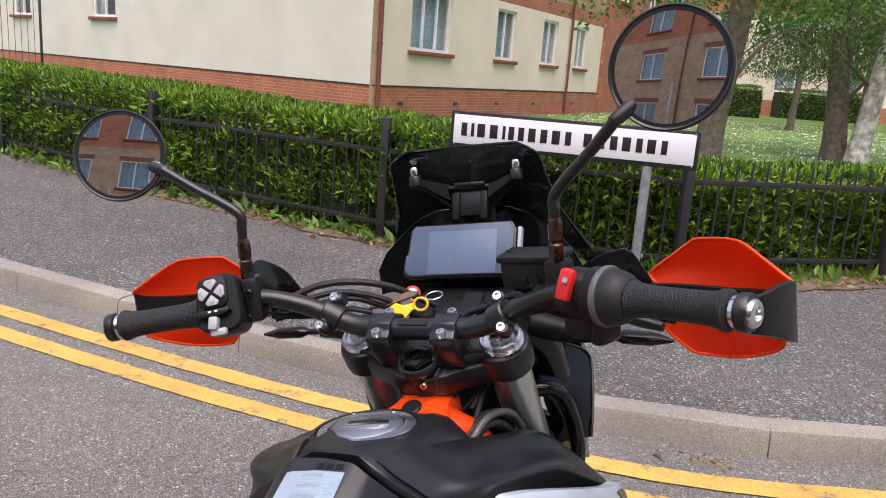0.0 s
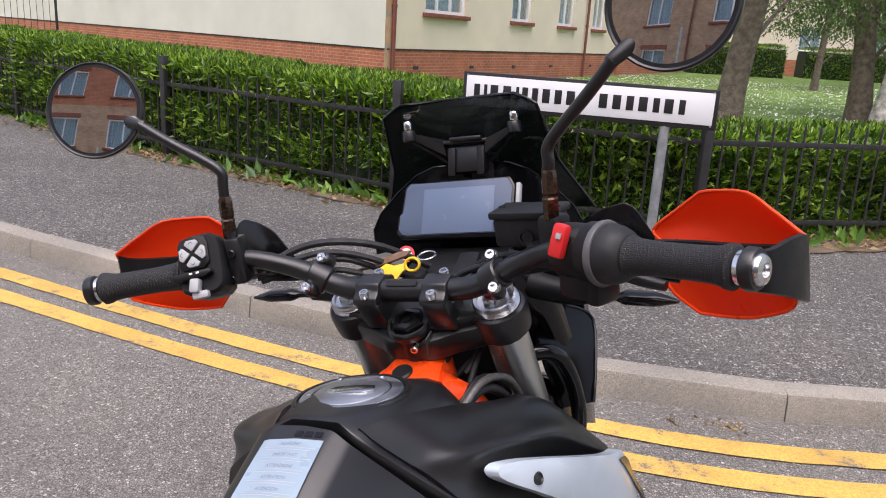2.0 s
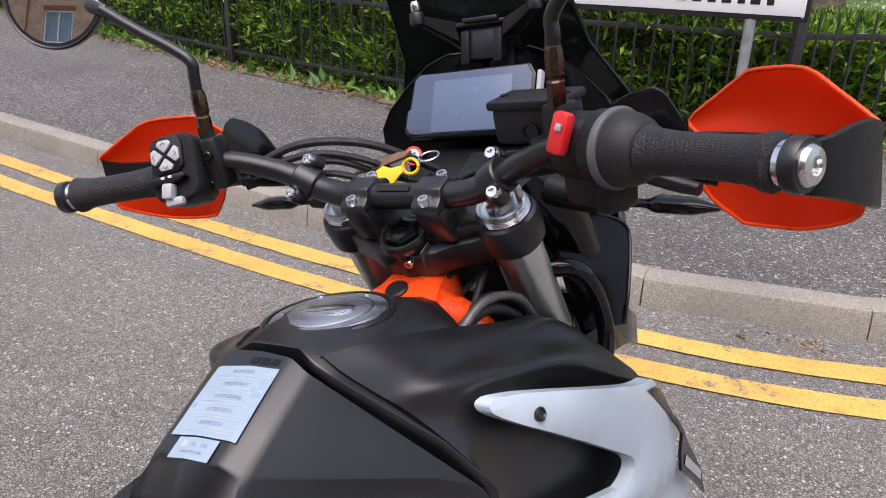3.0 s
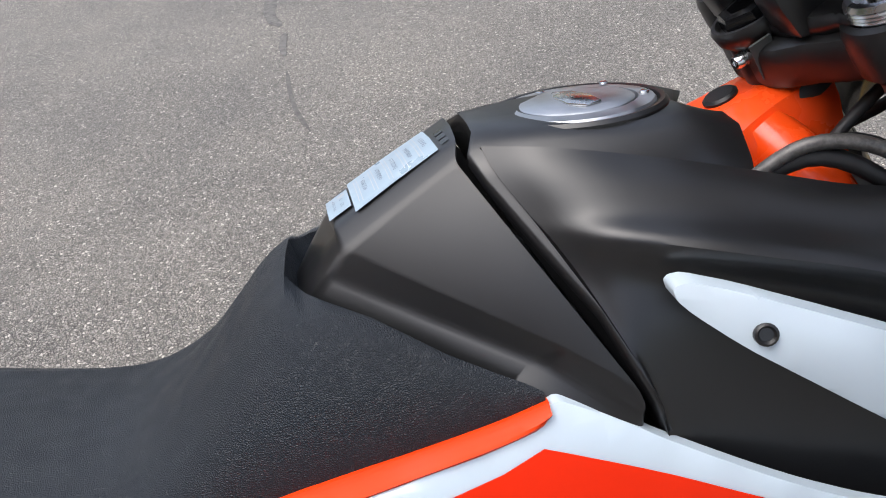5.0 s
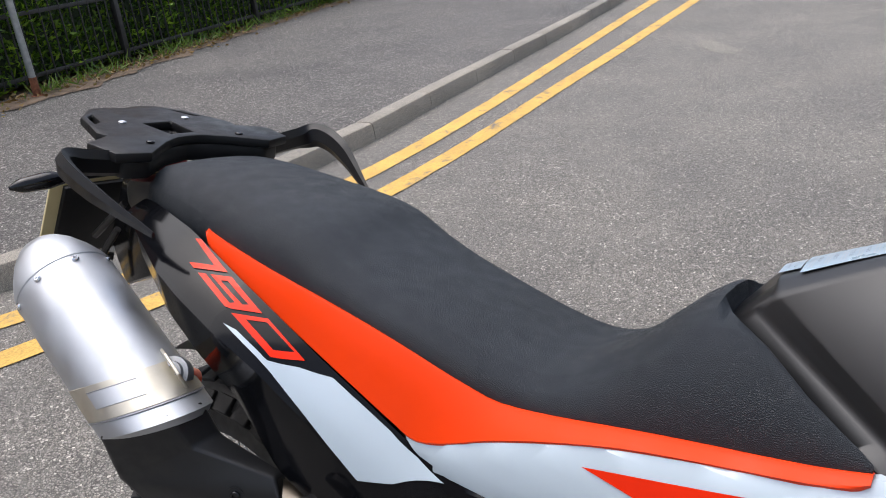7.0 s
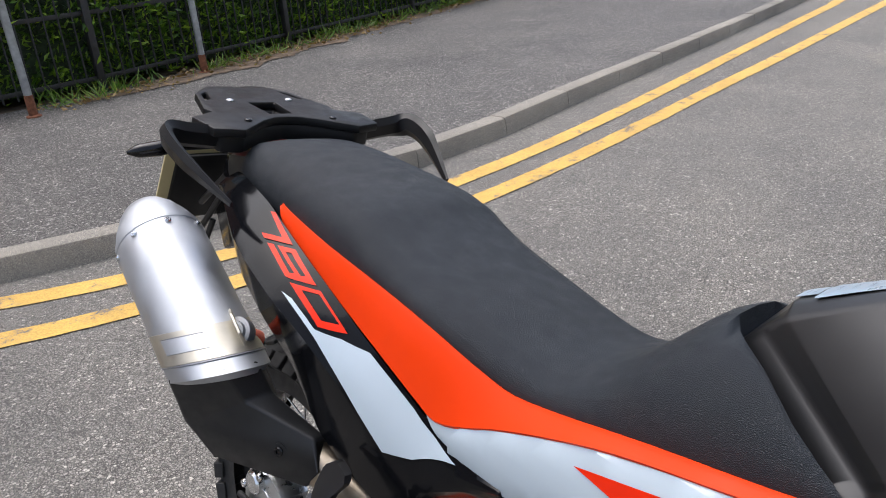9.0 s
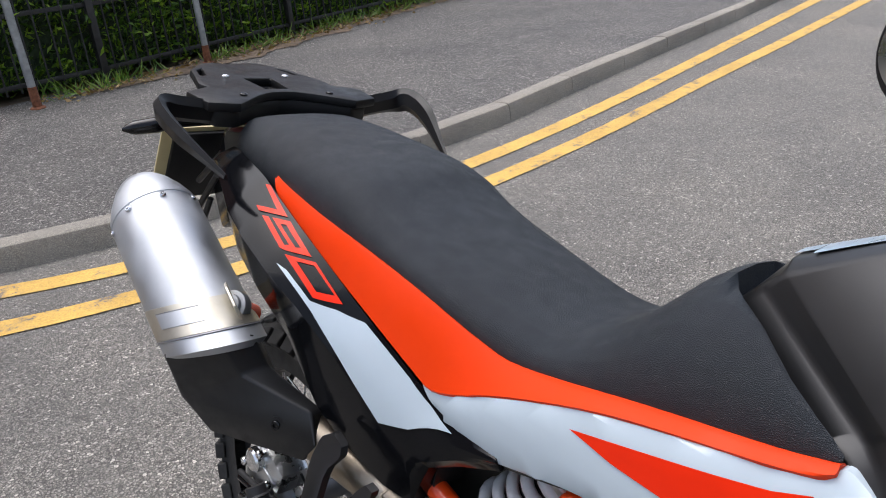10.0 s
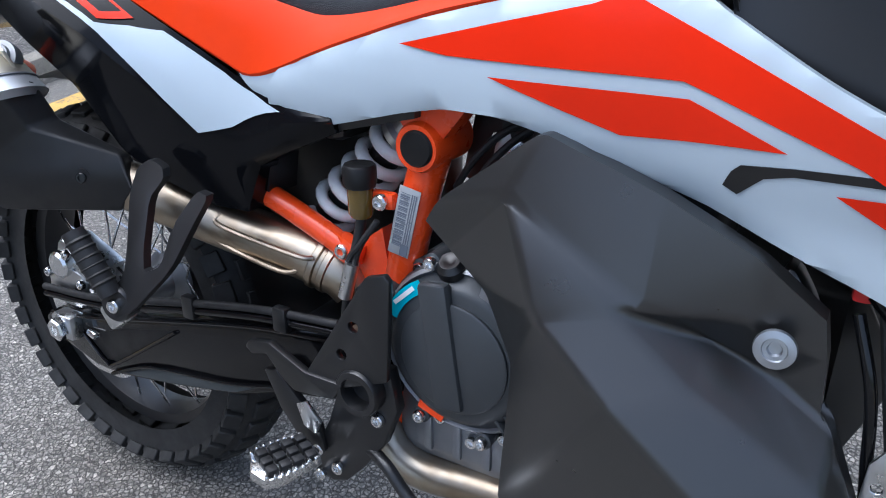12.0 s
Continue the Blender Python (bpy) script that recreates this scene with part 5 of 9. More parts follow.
WHITE_LINE = [(0.444, 0.774), (0.46, 0.756), (0.5, 0.733), (0.55, 0.721), (0.585, 0.729), (0.62, 0.738), (0.665, 0.75), (0.72, 0.761), (0.77, 0.7605), (0.82, 0.751), (0.945, 0.714), (1.04, 0.682), (1.106, 0.664), (1.2, 0.625), (1.29, 0.59), (1.39, 0.556), (1.436, 0.581), (1.418, 0.637),
              (1.33, 0.7), (1.29, 0.73), (1.2, 0.76), (1.141, 0.782), (1.085, 0.8), (1.04, 0.82), (0.966, 0.86),
              (0.945, 0.874), (0.92, 0.888), (0.902, 0.897), (0.89, 0.889), (0.834, 0.872), (0.762, 0.859), (0.677, 0.839), (0.574, 0.806), (0.493, 0.776)]
whites = sides("side_panel", lambda: skin_bm(soften(WHITE_LINE), fx_white, 0.01, 0.02, 0, 0.003), WHITE, bike, "gloss white side panel")
WING_LINE = [(0.979, 0.9625), (0.982, 0.9655), (0.989, 0.967), (1.015, 0.96), (1.05, 0.946), (1.09, 0.929), (1.13, 0.911), (1.18, 0.889), (1.205, 0.88), (1.226, 0.875), (1.24, 0.862), (1.28, 0.81), (1.322, 0.748), (1.32, 0.72), (1.314, 0.693), (1.25, 0.717), (1.173, 0.746), (1.11, 0.774),
             (1.13, 0.7805), (1.155, 0.785), (1.167, 0.793), (1.168, 0.801), (1.16, 0.813), (1.088, 0.869), (1.044, 0.903), (1.007, 0.931), (0.987, 0.948), (0.98, 0.956)]
fx_wing = lambda y, z: curve_at(y, [0.975, 1.02, 1.1, 1.2, 1.3], [0.166, 0.186, 0.208, 0.226, 0.224]) - 0.25 * max(0, z - 0.925)
for wp, s in zip(whites, (1, -1)):
    bm = skin_bm(soften(WING_LINE, 1), fx_wing, 0.016, 0.02, 0, 0.003)
    part("panel_wing", bm if s > 0 else flip(bm), WHITE, wp, "gloss white upper wing")
DECALS = [[(0.666, 0.8175), (0.721, 0.811), (0.941, 0.809), (1.074, 0.764), (1.1, 0.75), (1.17, 0.712), (1.19, 0.715), (1.135, 0.752), (1.083, 0.788), (0.9, 0.867), (0.888, 0.872), (0.86, 0.862), (0.77, 0.842)],
          [(0.767, 0.7965), (0.947, 0.796), (1.024, 0.766), (0.893, 0.76)],
          [(1.06, 0.741), (1.092, 0.744), (1.16, 0.706), (1.145, 0.698)],
          [(1.185, 0.688), (1.225, 0.687), (1.31, 0.638), (1.294, 0.627)],
          [(1.336, 0.613), (1.391, 0.591), (1.379, 0.586), (1.34, 0.6)]]
for wp, s in zip(whites, (1, -1)):
    for d in DECALS:
        bm = skin_bm(d, fx_white, 0, 0.02, 0.0015)
        part("decal", bm if s > 0 else flip(bm), RED_DECAL, wp, "orange-red decal")
    bm = skin_bm([(0.978, 0.731), (0.984, 0.744), (0.991, 0.7505), (1.03, 0.7555), (1.088, 0.7605), (1.13, 0.755), (1.13, 0.749), (1.089, 0.7535), (1.03, 0.749), (1.009, 0.743), (0.99, 0.725)], fx_white, 0.004, 0.03, 0.001)
    part("slot", bm if s > 0 else flip(bm), MATT, wp, "dark air slot")
    bm = skin_bm([(1.203, 0.872), (1.23, 0.863), (1.245, 0.852), (1.33, 0.75), (1.418, 0.637), (1.434, 0.584), (1.385, 0.635), (1.322, 0.692), (1.326, 0.744), (1.28, 0.8)], lambda y, z: max(fx_white(y, z), fx_wing(y, z)) + 0.002, 0.004, 0.015)
    part("front_flash", bm if s > 0 else flip(bm), GLOSS, wp, "dark printed front edge")
    bm = skin_bm([(1.335, 0.692), (1.41, 0.622), (1.416, 0.633), (1.343, 0.704)], lambda y, z: max(fx_white(y, z), fx_wing(y, z)) + 0.003, 0, 0.02)
    part("word_bar", bm if s > 0 else flip(bm), BUTTON, wp, "pale lettering bar")
    bm = lathe_bm([(0.0072, -0.003), (0.007, 0.001), (0.0055, 0.0018), (0.004, 0.0), (0.0, 0.0)], (0.184, 1.021, 0.937), (0.93, -0.2, 0.3), 18)
    part("screw", bm if s > 0 else flip(bm), MATT, wp, "black screw")


# tank: rear cover, main shell and side shrouds
def cover_side():
    a, b = V(0.047, 0.876, 1.034), V(0.047, 0.787, 0.987)
    c0, c1, d0, d1 = V(-0.006, 0.882, 1.045), V(-0.006, 0.781, 1.001), V(0.028, 0.881, 1.043), V(0.028, 0.782, 0.9985)
    t3, t4, t5 = V(0.131, 0.915, 0.922), V(0.156, 0.958, 0.888), V(0.158, 0.95, 0.875)
    base, s1 = V(0.05, 0.752, 0.953), V(0.128, 0.881, 0.902)
    r0 = V(-0.006, 0.744, 0.955)
    m0, m1 = V(0.048, 0.776, 0.972), V(0.121, 0.9, 0.912)
    bm = bmesh.new()
    v = {k: bm.verts.new(q) for k, q in dict(a=a, b=b, c0=c0, c1=c1, d0=d0, d1=d1, t3=t3, t4=t4, t5=t5, base=base, s1=s1, r0=r0, m0=m0, m1=m1).items()}
    faces = (("c0", "c1", "d1", "d0"), ("d0", "d1", "b", "a"), ("a", "b", "t3", "t4"), ("b", "m0", "m1", "t3"), ("m0", "base", "s1", "m1"), ("t3", "m1", "t5", "t4"), ("m1", "s1", "t5"), ("c1", "r0", "base", "m0", "b", "d1"))
    for f in faces:
        bm.faces.new([v[k] for k in f])
    other = {k: bm.verts.new((-q.co.x - 0.012, q.co.y, q.co.z)) if abs(q.co.x + 0.006) > 1e-6 else q for k, q in v.items()}
    for f in faces:
        bm.faces.new([other[k] for k in f[::-1]])
    bmesh.ops.recalc_face_normals(bm, faces=bm.faces)
    inner = [e for e in bm.edges if len(e.link_faces) == 2]
    bmesh.ops.bevel(bm, geom=inner, offset=0.005, segments=3, profile=0.5, affect="EDGES")
    rim = bmesh.ops.extrude_edge_only(bm, edges=[e for e in bm.edges if len(e.link_faces) == 1])
    for q in rim["geom"]:
        if isinstance(q, bmesh.types.BMVert):
            q.co.x, q.co.y, q.co.z = q.co.x * 0.95, q.co.y - 0.002, q.co.z - 0.03
    return bm


cover = part("tank_rear_cover", cover_side(), MATT, bike, "matt black rear tank cover", sharp=50)

SHELL = [(0.89, [(0.0001, 1.046), (0.03, 1.046), (0.05, 1.04), (0.062, 1.02), (0.1, 0.965), (0.14, 0.915), (0.157, 0.885), (0.155, 0.84), (0.1, 0.8)]),
         (0.915, [(0.0001, 1.049), (0.035, 1.05), (0.058, 1.046), (0.074, 1.024), (0.108, 0.968), (0.143, 0.925), (0.156, 0.89), (0.155, 0.84), (0.1, 0.8)]),
         (0.96, [(0.0001, 1.039), (0.05, 1.041), (0.07, 1.037), (0.078, 1.018), (0.1, 0.98), (0.122, 0.945), (0.128, 0.9), (0.14, 0.84), (0.1, 0.8)]),
         (1.0, [(0.0001, 1.036), (0.055, 1.037), (0.07, 1.03), (0.082, 1.005), (0.1, 0.97), (0.12, 0.945), (0.118, 0.92), (0.13, 0.84), (0.1, 0.8)]),
         (1.04, [(0.0001, 1.033), (0.046, 1.034), (0.064, 1.028), (0.08, 1.006), (0.1, 0.968), (0.12, 0.945), (0.12, 0.92), (0.13, 0.84), (0.1, 0.8)])]
SEAM = [(0.0001, 0.892, 1.046), (0.028, 0.891, 1.046), (0.0495, 0.883, 1.037), (0.063, 0.891, 1.02), (0.098, 0.917, 0.978), (0.128, 0.94, 0.942), (0.148, 0.953, 0.91), (0.16, 0.962, 0.885), (0.155, 0.968, 0.86)]
SEAM_IN = [(x * 0.95, y + 0.001, z - 0.008) for x, y, z in SEAM]
mirrored = lambda pts: [V(*q) for q in pts] + [V(-q[0], q[1], q[2]) for q in pts[::-1]]
BLEND = []
for (x, y, z), (bx_, bz_) in zip(SEAM, SHELL[2][1]):
    BLEND.append((x * 0.45 + bx_ * 0.55 + 0.002, (y + 0.962) / 2 + 0.012, z * 0.45 + bz_ * 0.55 + 0.001))
front_part = ring_rows(SHELL[3:]) + [mirrored([(0.0001, 1.05, 1.022), (0.036, 1.07, 1.024), (0.052, 1.074, 1.018), (0.072, 1.072, 1.0), (0.096, 1.066, 0.975), (0.118, 1.06, 0.945), (0.118, 1.06, 0.92), (0.13, 1.06, 0.84), (0.1, 1.06, 0.8)])]
shell_rows = [mirrored(SEAM_IN), mirrored([(x, y + 0.0015, z) for x, y, z in SEAM])] + refine([mirrored([(x * 1.005, y + 0.004, z + 0.001) for x, y, z in SEAM]), mirrored([(x, max(y, 0.94 + 0.03 * k / 8), z) for k, (x, y, z) in enumerate(BLEND)])] + front_part, 5)
part("tank", loft_bm(shell_rows), MATT, bike, "matt black tank shell", sharp=60)


# rows across the shroud, each from the seam beside the cap over shoulder, hollow and ridge down the flank
SHROUD = [[(0.05, 0.894, 1.0415), (0.0645, 0.9, 1.0245), (0.0855, 0.914, 1.0), (0.101, 0.925, 0.983), (0.119, 0.937, 0.959), (0.143, 0.953, 0.921), (0.161, 0.965, 0.886)],
          [(0.072, 0.945, 1.035), (0.09, 0.95, 1.019), (0.109, 0.957, 1.0), (0.128, 0.961, 0.988), (0.127, 0.963, 0.961), (0.141, 0.967, 0.924), (0.157, 0.975, 0.845)],
          [(0.085, 1.03, 1.01), (0.105, 1.033, 1.0), (0.126, 1.034, 0.985), (0.156, 1.028, 0.974), (0.141, 1.03, 0.944), (0.146, 1.028, 0.905), (0.157, 1.025, 0.795)],
          [(0.105, 1.11, 0.984), (0.128, 1.115, 0.978), (0.15, 1.113, 0.964), (0.177, 1.108, 0.95), (0.158, 1.11, 0.918), (0.158, 1.11, 0.88), (0.165, 1.11, 0.77)],
          [(0.12, 1.17, 0.967), (0.145, 1.17, 0.962), (0.166, 1.165, 0.945), (0.187, 1.158, 0.92), (0.174, 1.165, 0.89), (0.172, 1.165, 0.86), (0.175, 1.165, 0.755)],
          [(0.145, 1.215, 0.926), (0.165, 1.22, 0.916), (0.183, 1.217, 0.9), (0.2, 1.213, 0.88), (0.194, 1.215, 0.86), (0.185, 1.215, 0.84), (0.18, 1.215, 0.77)],
          [(0.165, 1.262, 0.872), (0.182, 1.262, 0.87), (0.195, 1.26, 0.862), (0.206, 1.255, 0.847), (0.203, 1.255, 0.838), (0.195, 1.25, 0.825), (0.185, 1.245, 0.8)]]


def shroud():
    fine = refine([[V(*q) for q in r] for r in SHROUD], 6)
    fine = [smooth_path(r, 5) for r in fine]
    return loft_bm([r + [r[-1] - V(0.05, 0, 0), r[0] - V(0.03, 0, 0.03)] for r in fine])


part("tank_shroud", shroud(), MATT, bike, "matt black tank shroud")
left = flip(shroud())
for v in left.verts:
    # the far shoulder stands out wider beside the filler
    v.co.x -= 0.045 * max(0.0, min(1.0, (-v.co.x - 0.075) / 0.05)) * max(0.0, min(1.0, (1.16 - v.co.y) / 0.1)) * max(0.0, min(1.0, (v.co.z - 0.86) / 0.06))
part("tank_shroud", left, MATT, bike, "matt black tank shroud")
# the dark flank behind the white wing
sides("tank_flank", lambda: skin_bm([(0.95, 0.87), (1.0, 0.845), (1.06, 0.775), (1.12, 0.715), (1.275, 0.7), (1.285, 0.79), (1.24, 0.855), (1.1, 0.9), (0.98, 0.95)], lambda y, z: fx_white(y, z) - 0.046, 0.01), MATT, bike)

# filler cap, let into the shell
CAP_C, CAP_N = V(-0.01, 0.978, 1.034), V(-0.03, 0.05, 1.0)
cap = part("fuel_cap", lathe_bm([(0.067, -0.012), (0.067, 0.004), (0.0645, 0.0065), (0.061, 0.006), (0.06, 0.002), (0.0, 0.002)], CAP_C, CAP_N, 48), MATT, bike, "dark cap surround")
part("cap_ring", lathe_bm([(0.058, 0.0), (0.0585, 0.005), (0.057, 0.0068), (0.0455, 0.0078), (0.0448, 0.0), (0.0, 0.0)], CAP_C, CAP_N, 48), CAP_ALU, cap, "aluminium cap ring with screws")
part("cap_lid", lathe_bm([(0.0432, 0.001), (0.0432, 0.0074), (0.0415, 0.0086), (0.0, 0.0092)], CAP_C, CAP_N, 40), CAP_ALU, cap, "aluminium cap lid")
part("cap_flap", plate_bm([(-0.03, -0.006), (-0.012, -0.012), (0.016, -0.013), (0.03, -0.005), (0.026, 0.009), (0.002, 0.012), (-0.022, 0.008)], 0.0025, basis(CAP_C + V(0, 0, 0.0098), (1, 0.15, 0.03), (0, 1, -0.05)), 0.001), BRIGHT, cap, "raised lock flap")
for k in range(6):
    a = k * math.pi / 3 + 0.3
    part("cap_screw", lathe_bm([(0.0034, 0.0055), (0.0034, 0.0075), (0.0028, 0.0078), (0, 0.0075)], CAP_C + V(0.0503 * math.cos(a), 0.0503 * math.sin(a), 0.0), CAP_N, 12), BRIGHT, cap)


# labels lying on the rear cover
def drape(me, at, turn, lift):
    """Lay a flat mesh on the cover's top facets."""
    c, w = math.cos(turn), math.sin(turn)
    for v in me.vertices:
        x, y = at[0] + v.co.x * c - v.co.y * w, at[1] + v.co.x * w + v.co.y * c
        u = abs(x + 0.006)
        drop = 0.059 * u if u < 0.034 else 0.002 + 0.5 * (u - 0.034)
        v.co = (x, y, 1.0012 + (y - 0.781) * 0.4356 - drop + lift + v.co.z)
    return me


def sheet(w, h, n=12):
    """A thin film with rounded corners."""
    bm = bmesh.new()
    bmesh.ops.create_grid(bm, x_segments=n, y_segments=n, size=0.5)
    for v in bm.verts:
        v.co = (v.co.x * w, v.co.y * h, 0)
    me = bpy.data.meshes.new("film")
    bm.to_mesh(me)
    bm.free()
    return me


def letters(text, size):
    """Letters of the built-in font, as a flat mesh."""
    cu = bpy.data.curves.new("words", "FONT")
    cu.body, cu.size, cu.align_x = text, size, "CENTER"
    tmp = bpy.data.objects.new("words", cu)
    scene.collection.objects.link(tmp)
    me = bpy.data.meshes.new_from_object(tmp.evaluated_get(bpy.context.evaluated_depsgraph_get()))
    bpy.data.objects.remove(tmp)
    me.materials.clear()
    return me


def moved(me, u, v):
    me.transform(Matrix.Translation((u, v, 0)))
    return me


LAB, LAB_TURN = (-0.006, 0.8325), radians(4.5)
warn = part("warning_label", drape(sheet(0.068, 0.066), LAB, LAB_TURN, 0.0009), FOIL, cover, "white warning label")
for k, head in enumerate(("ACHTUNG", "IMPORTANT", "ATTENZIONE", "ATTENTION", "ATENCION")):
    v0 = 0.026 - k * 0.0122
    part("heading", drape(moved(letters(head, 0.0048), 0, v0 - 0.0004), LAB, LAB_TURN, 0.0013), INK, warn, "heading")
    for j, w in enumerate((0.055, 0.05)):
        part("print_line", drape(moved(sheet(w, 0.00055, 8), 0, v0 - 0.0028 - 0.0026 * j), LAB, LAB_TURN, 0.0013), BUTTON, warn)
FUEL = (-0.0035, 0.789)
fuel = part("fuel_label", drape(sheet(0.042, 0.018), FUEL, LAB_TURN, 0.0009), FOIL, cover, "white fuel label")
for text, size, u, v in (("E5", 0.0042, -0.002, 0.0015), ("E10", 0.0042, 0.009, 0.0015), ("UNLEADED FUEL", 0.003, 0.0, -0.0042)):
    part("words", drape(moved(letters(text, size), u, v), FUEL, LAB_TURN, 0.0013), INK, fuel, "printed words")
part("print_ring", drape(moved(sheet(0.0055, 0.0055, 3), -0.0115, 0.0035), FUEL, LAB_TURN, 0.0012), BUTTON, fuel)
# pale model figures moulded at the cover's front edge
for k in range(3):
    part("moulded_mark", drape(moved(sheet(0.0085, 0.006, 3), 0.002 + 0.011 * k, 0), (-0.008, 0.872), LAB_TURN, 0.0006), GLOSS, cover, "gloss moulded mark")

# ---- front end ----
def rod(name, pts, r, material, parent, label="", sides_n=12, per=6, **kw):
    return part(name, tube_bm(pts, r, sides_n, per, **kw), material, parent, label)


def bolt(at, axis, r, material, parent, long=0.006, name="bolt"):
    b = part(name, lathe_bm([(r, 0), (r, long * 0.75), (r * 0.82, long), (r * 0.5, long), (r * 0.42, long * 0.5), (0, long * 0.5)], at, axis, 14), material, parent)
    return b


RAKE = V(0, 0.438, -0.899)
STEM = V(0, 1.113, 1.07)
UPN = -RAKE
AHEAD = V(0, 0.899, 0.438)
FORK_X, FORK_AHEAD = 0.103, 0.043
clamp_at = lambda x, ahead, up: STEM + V(x, 0, 0) + AHEAD * ahead + UPN * (up + 0.009)
clamp_m = lambda up: basis(clamp_at(0, 0, up), (1, 0, 0), AHEAD)


def clamp_outline(grow=0.0, dip_at=-0.019):
    """Outline of the upper fork clamp in its own plane (x across, y ahead)."""
    right = [(0.0, dip_at - grow), (0.022, dip_at - 0.001 - grow), (0.04, dip_at + 0.006 - grow), (0.058, -0.002 - grow), (0.08, 0.006 - grow)]
    for k in range(9):
        a = -math.pi * 0.62 + math.pi * 1.1 * k / 8
        right.append((FORK_X + (0.033 + grow) * math.cos(a), FORK_AHEAD + (0.033 + grow) * math.sin(a)))
    right += [(0.08, 0.066 + grow), (0.05, 0.05 + grow), (0.02, 0.042 + grow)]
    return right + [(-x, y) for x, y in right[::-1] if x > 0.001]


fork = part("upper_fork_clamp", plate_bm(clamp_outline(), 0.036, clamp_m(-0.031), 0.007), MATT, bike, "black cast upper fork clamp")
part("clamp_web", plate_bm([(x * 0.9, max(y, -0.006) * 0.94 + 0.004) for x, y in clamp_outline()], 0.018, clamp_m(-0.006), 0.007), MATT, fork)
part("stem_boss", lathe_bm([(0.022, -0.046), (0.022, -0.014), (0.027, -0.008), (0.0285, 0.001), (0.027, 0.004), (0.024, 0.004), (0.023, -0.002), (0.0, -0.002)], clamp_at(0, 0, 0), UPN, 36), MATT, fork, "black stem boss")
part("stem_nut", lathe_bm([(0.0215, -0.003), (0.0215, 0.006), (0.019, 0.01), (0.012, 0.011), (0.0115, 0.004), (0.0, 0.004)], clamp_at(0, 0, 0), UPN, 6), GLOSS, fork, "black stem nut")
part("stem_collar", lathe_bm([(0.03, -0.062), (0.036, -0.058), (0.037, -0.05), (0.034, -0.045)], STEM, UPN, 36), RUBBER, fork, "black bearing seal")
bolt(clamp_at(0.01, -0.019, -0.02), (0.1, -0.95, -0.35), 0.0055, BRIGHT, fork, 0.009)
# the slit is not cut: a dark strip paints its shade
part("slit_shade", box_bm((0.002, 0.016, 0.03), clamp_at(0.026, -0.012, -0.022), 0.0, (26, 12, 0)), DARK_AND_SHADE, fork, "dark strip painted as the pinch slit's shade")
for s in (1, -1):
    top = clamp_at(FORK_X * s, FORK_AHEAD, -0.01)
    part("clamp_cup", lathe_bm([(0.0315, -0.034), (0.0355, -0.031), (0.0365, -0.02), (0.0365, -0.002), (0.0345, 0.004), (0.0305, 0.006), (0.0295, 0.002)], top, UPN, 40), MATT, fork, "black fork cup")
    part("fork_cap", lathe_bm([(0.0295, -0.004), (0.0295, 0.007), (0.0285, 0.008), (0.0295, 0.0095), (0.0285, 0.0105), (0.0295, 0.012), (0.0285, 0.013), (0.0292, 0.0145), (0.027, 0.0175), (0.0235, 0.018), (0.0225, 0.0145), (0.0, 0.0145)], top, UPN, 40), ALU, fork, "anodised aluminium fork cap with fine grooves")
    part("cap_hex", lathe_bm([(0.0165, 0.0145), (0.0165, 0.0215), (0.0145, 0.0235), (0.0, 0.0235)], top, UPN, 6), ALU, fork, "hexagonal cap insert")
    part("adjuster", plate_bm([(-0.013, -0.006), (0.009, -0.0085), (0.014, 0.0), (0.009, 0.0085), (-0.013, 0.006)], 0.01, basis(top + UPN * 0.029, (0.9, 0.35, 0), AHEAD), 0.002), RED_PLASTIC if s > 0 else ALU, fork, "red adjuster knob" if s > 0 else "silver adjuster knob")
    part("air_valve", lathe_bm([(0.0045, 0.012), (0.0045, 0.03), (0.0035, 0.034), (0, 0.034)], top + V(0.019, 0, 0) + AHEAD * 0.01, UPN, 12), ALU, fork, "small aluminium valve")
    leg = part("fork_tube", tube_bm([top, top + RAKE * 0.4], 0.0275, 28, 1), GREYMETAL, bike, "grey satin fork tube")
    part("fork_slider", tube_bm([top + RAKE * 0.4, top + RAKE * 0.83], 0.0215, 24, 1), BRIGHT, leg, "bright slider")
    part("fork_foot", box_bm((0.05, 0.06, 0.11), top + RAKE * 0.8, 0.012), CAST, leg, "cast axle clamp")
    part("fork_guard", tube_bm([top + RAKE * 0.42 + V(0, 0.012, 0), top + RAKE * 0.78 + V(0, 0.012, 0)], 0.032, 14, 1), MATT, leg, "black fork guard")
low_clamp = part("lower_fork_clamp", plate_bm(clamp_outline(), 0.04, clamp_m(-0.21), 0.006), MATT, bike, "black lower fork clamp")

# orange steering head of the frame: a cast neck that widens backwards under the tank
head_rows = []
for y, z, half, deep in [(1.158, 1.03, 0.03, 0.1), (1.14, 1.036, 0.037, 0.12), (1.115, 1.03, 0.041, 0.13), (1.085, 1.019, 0.05, 0.13), (1.055, 1.004, 0.064, 0.12), (1.02, 0.98, 0.07, 0.1), (0.96, 0.94, 0.062, 0.08)]:
    ring = [(0.0, 0.0), (0.55, 0.0), (0.86, -0.05), (1.0, -0.16), (1.02, -0.5), (0.85, -0.85), (0.5, -1.0)]
    pts = [V(half * u, y + 0.02 * -v, z + deep * v) for u, v in ring]
    head_rows.append(pts + [V(-q.x, q.y, q.z) for q in pts[:0:-1]])
head = part("steering_head", loft_bm(refine(head_rows, 3)), ORANGE_PAINT, bike, "orange cast steering head")
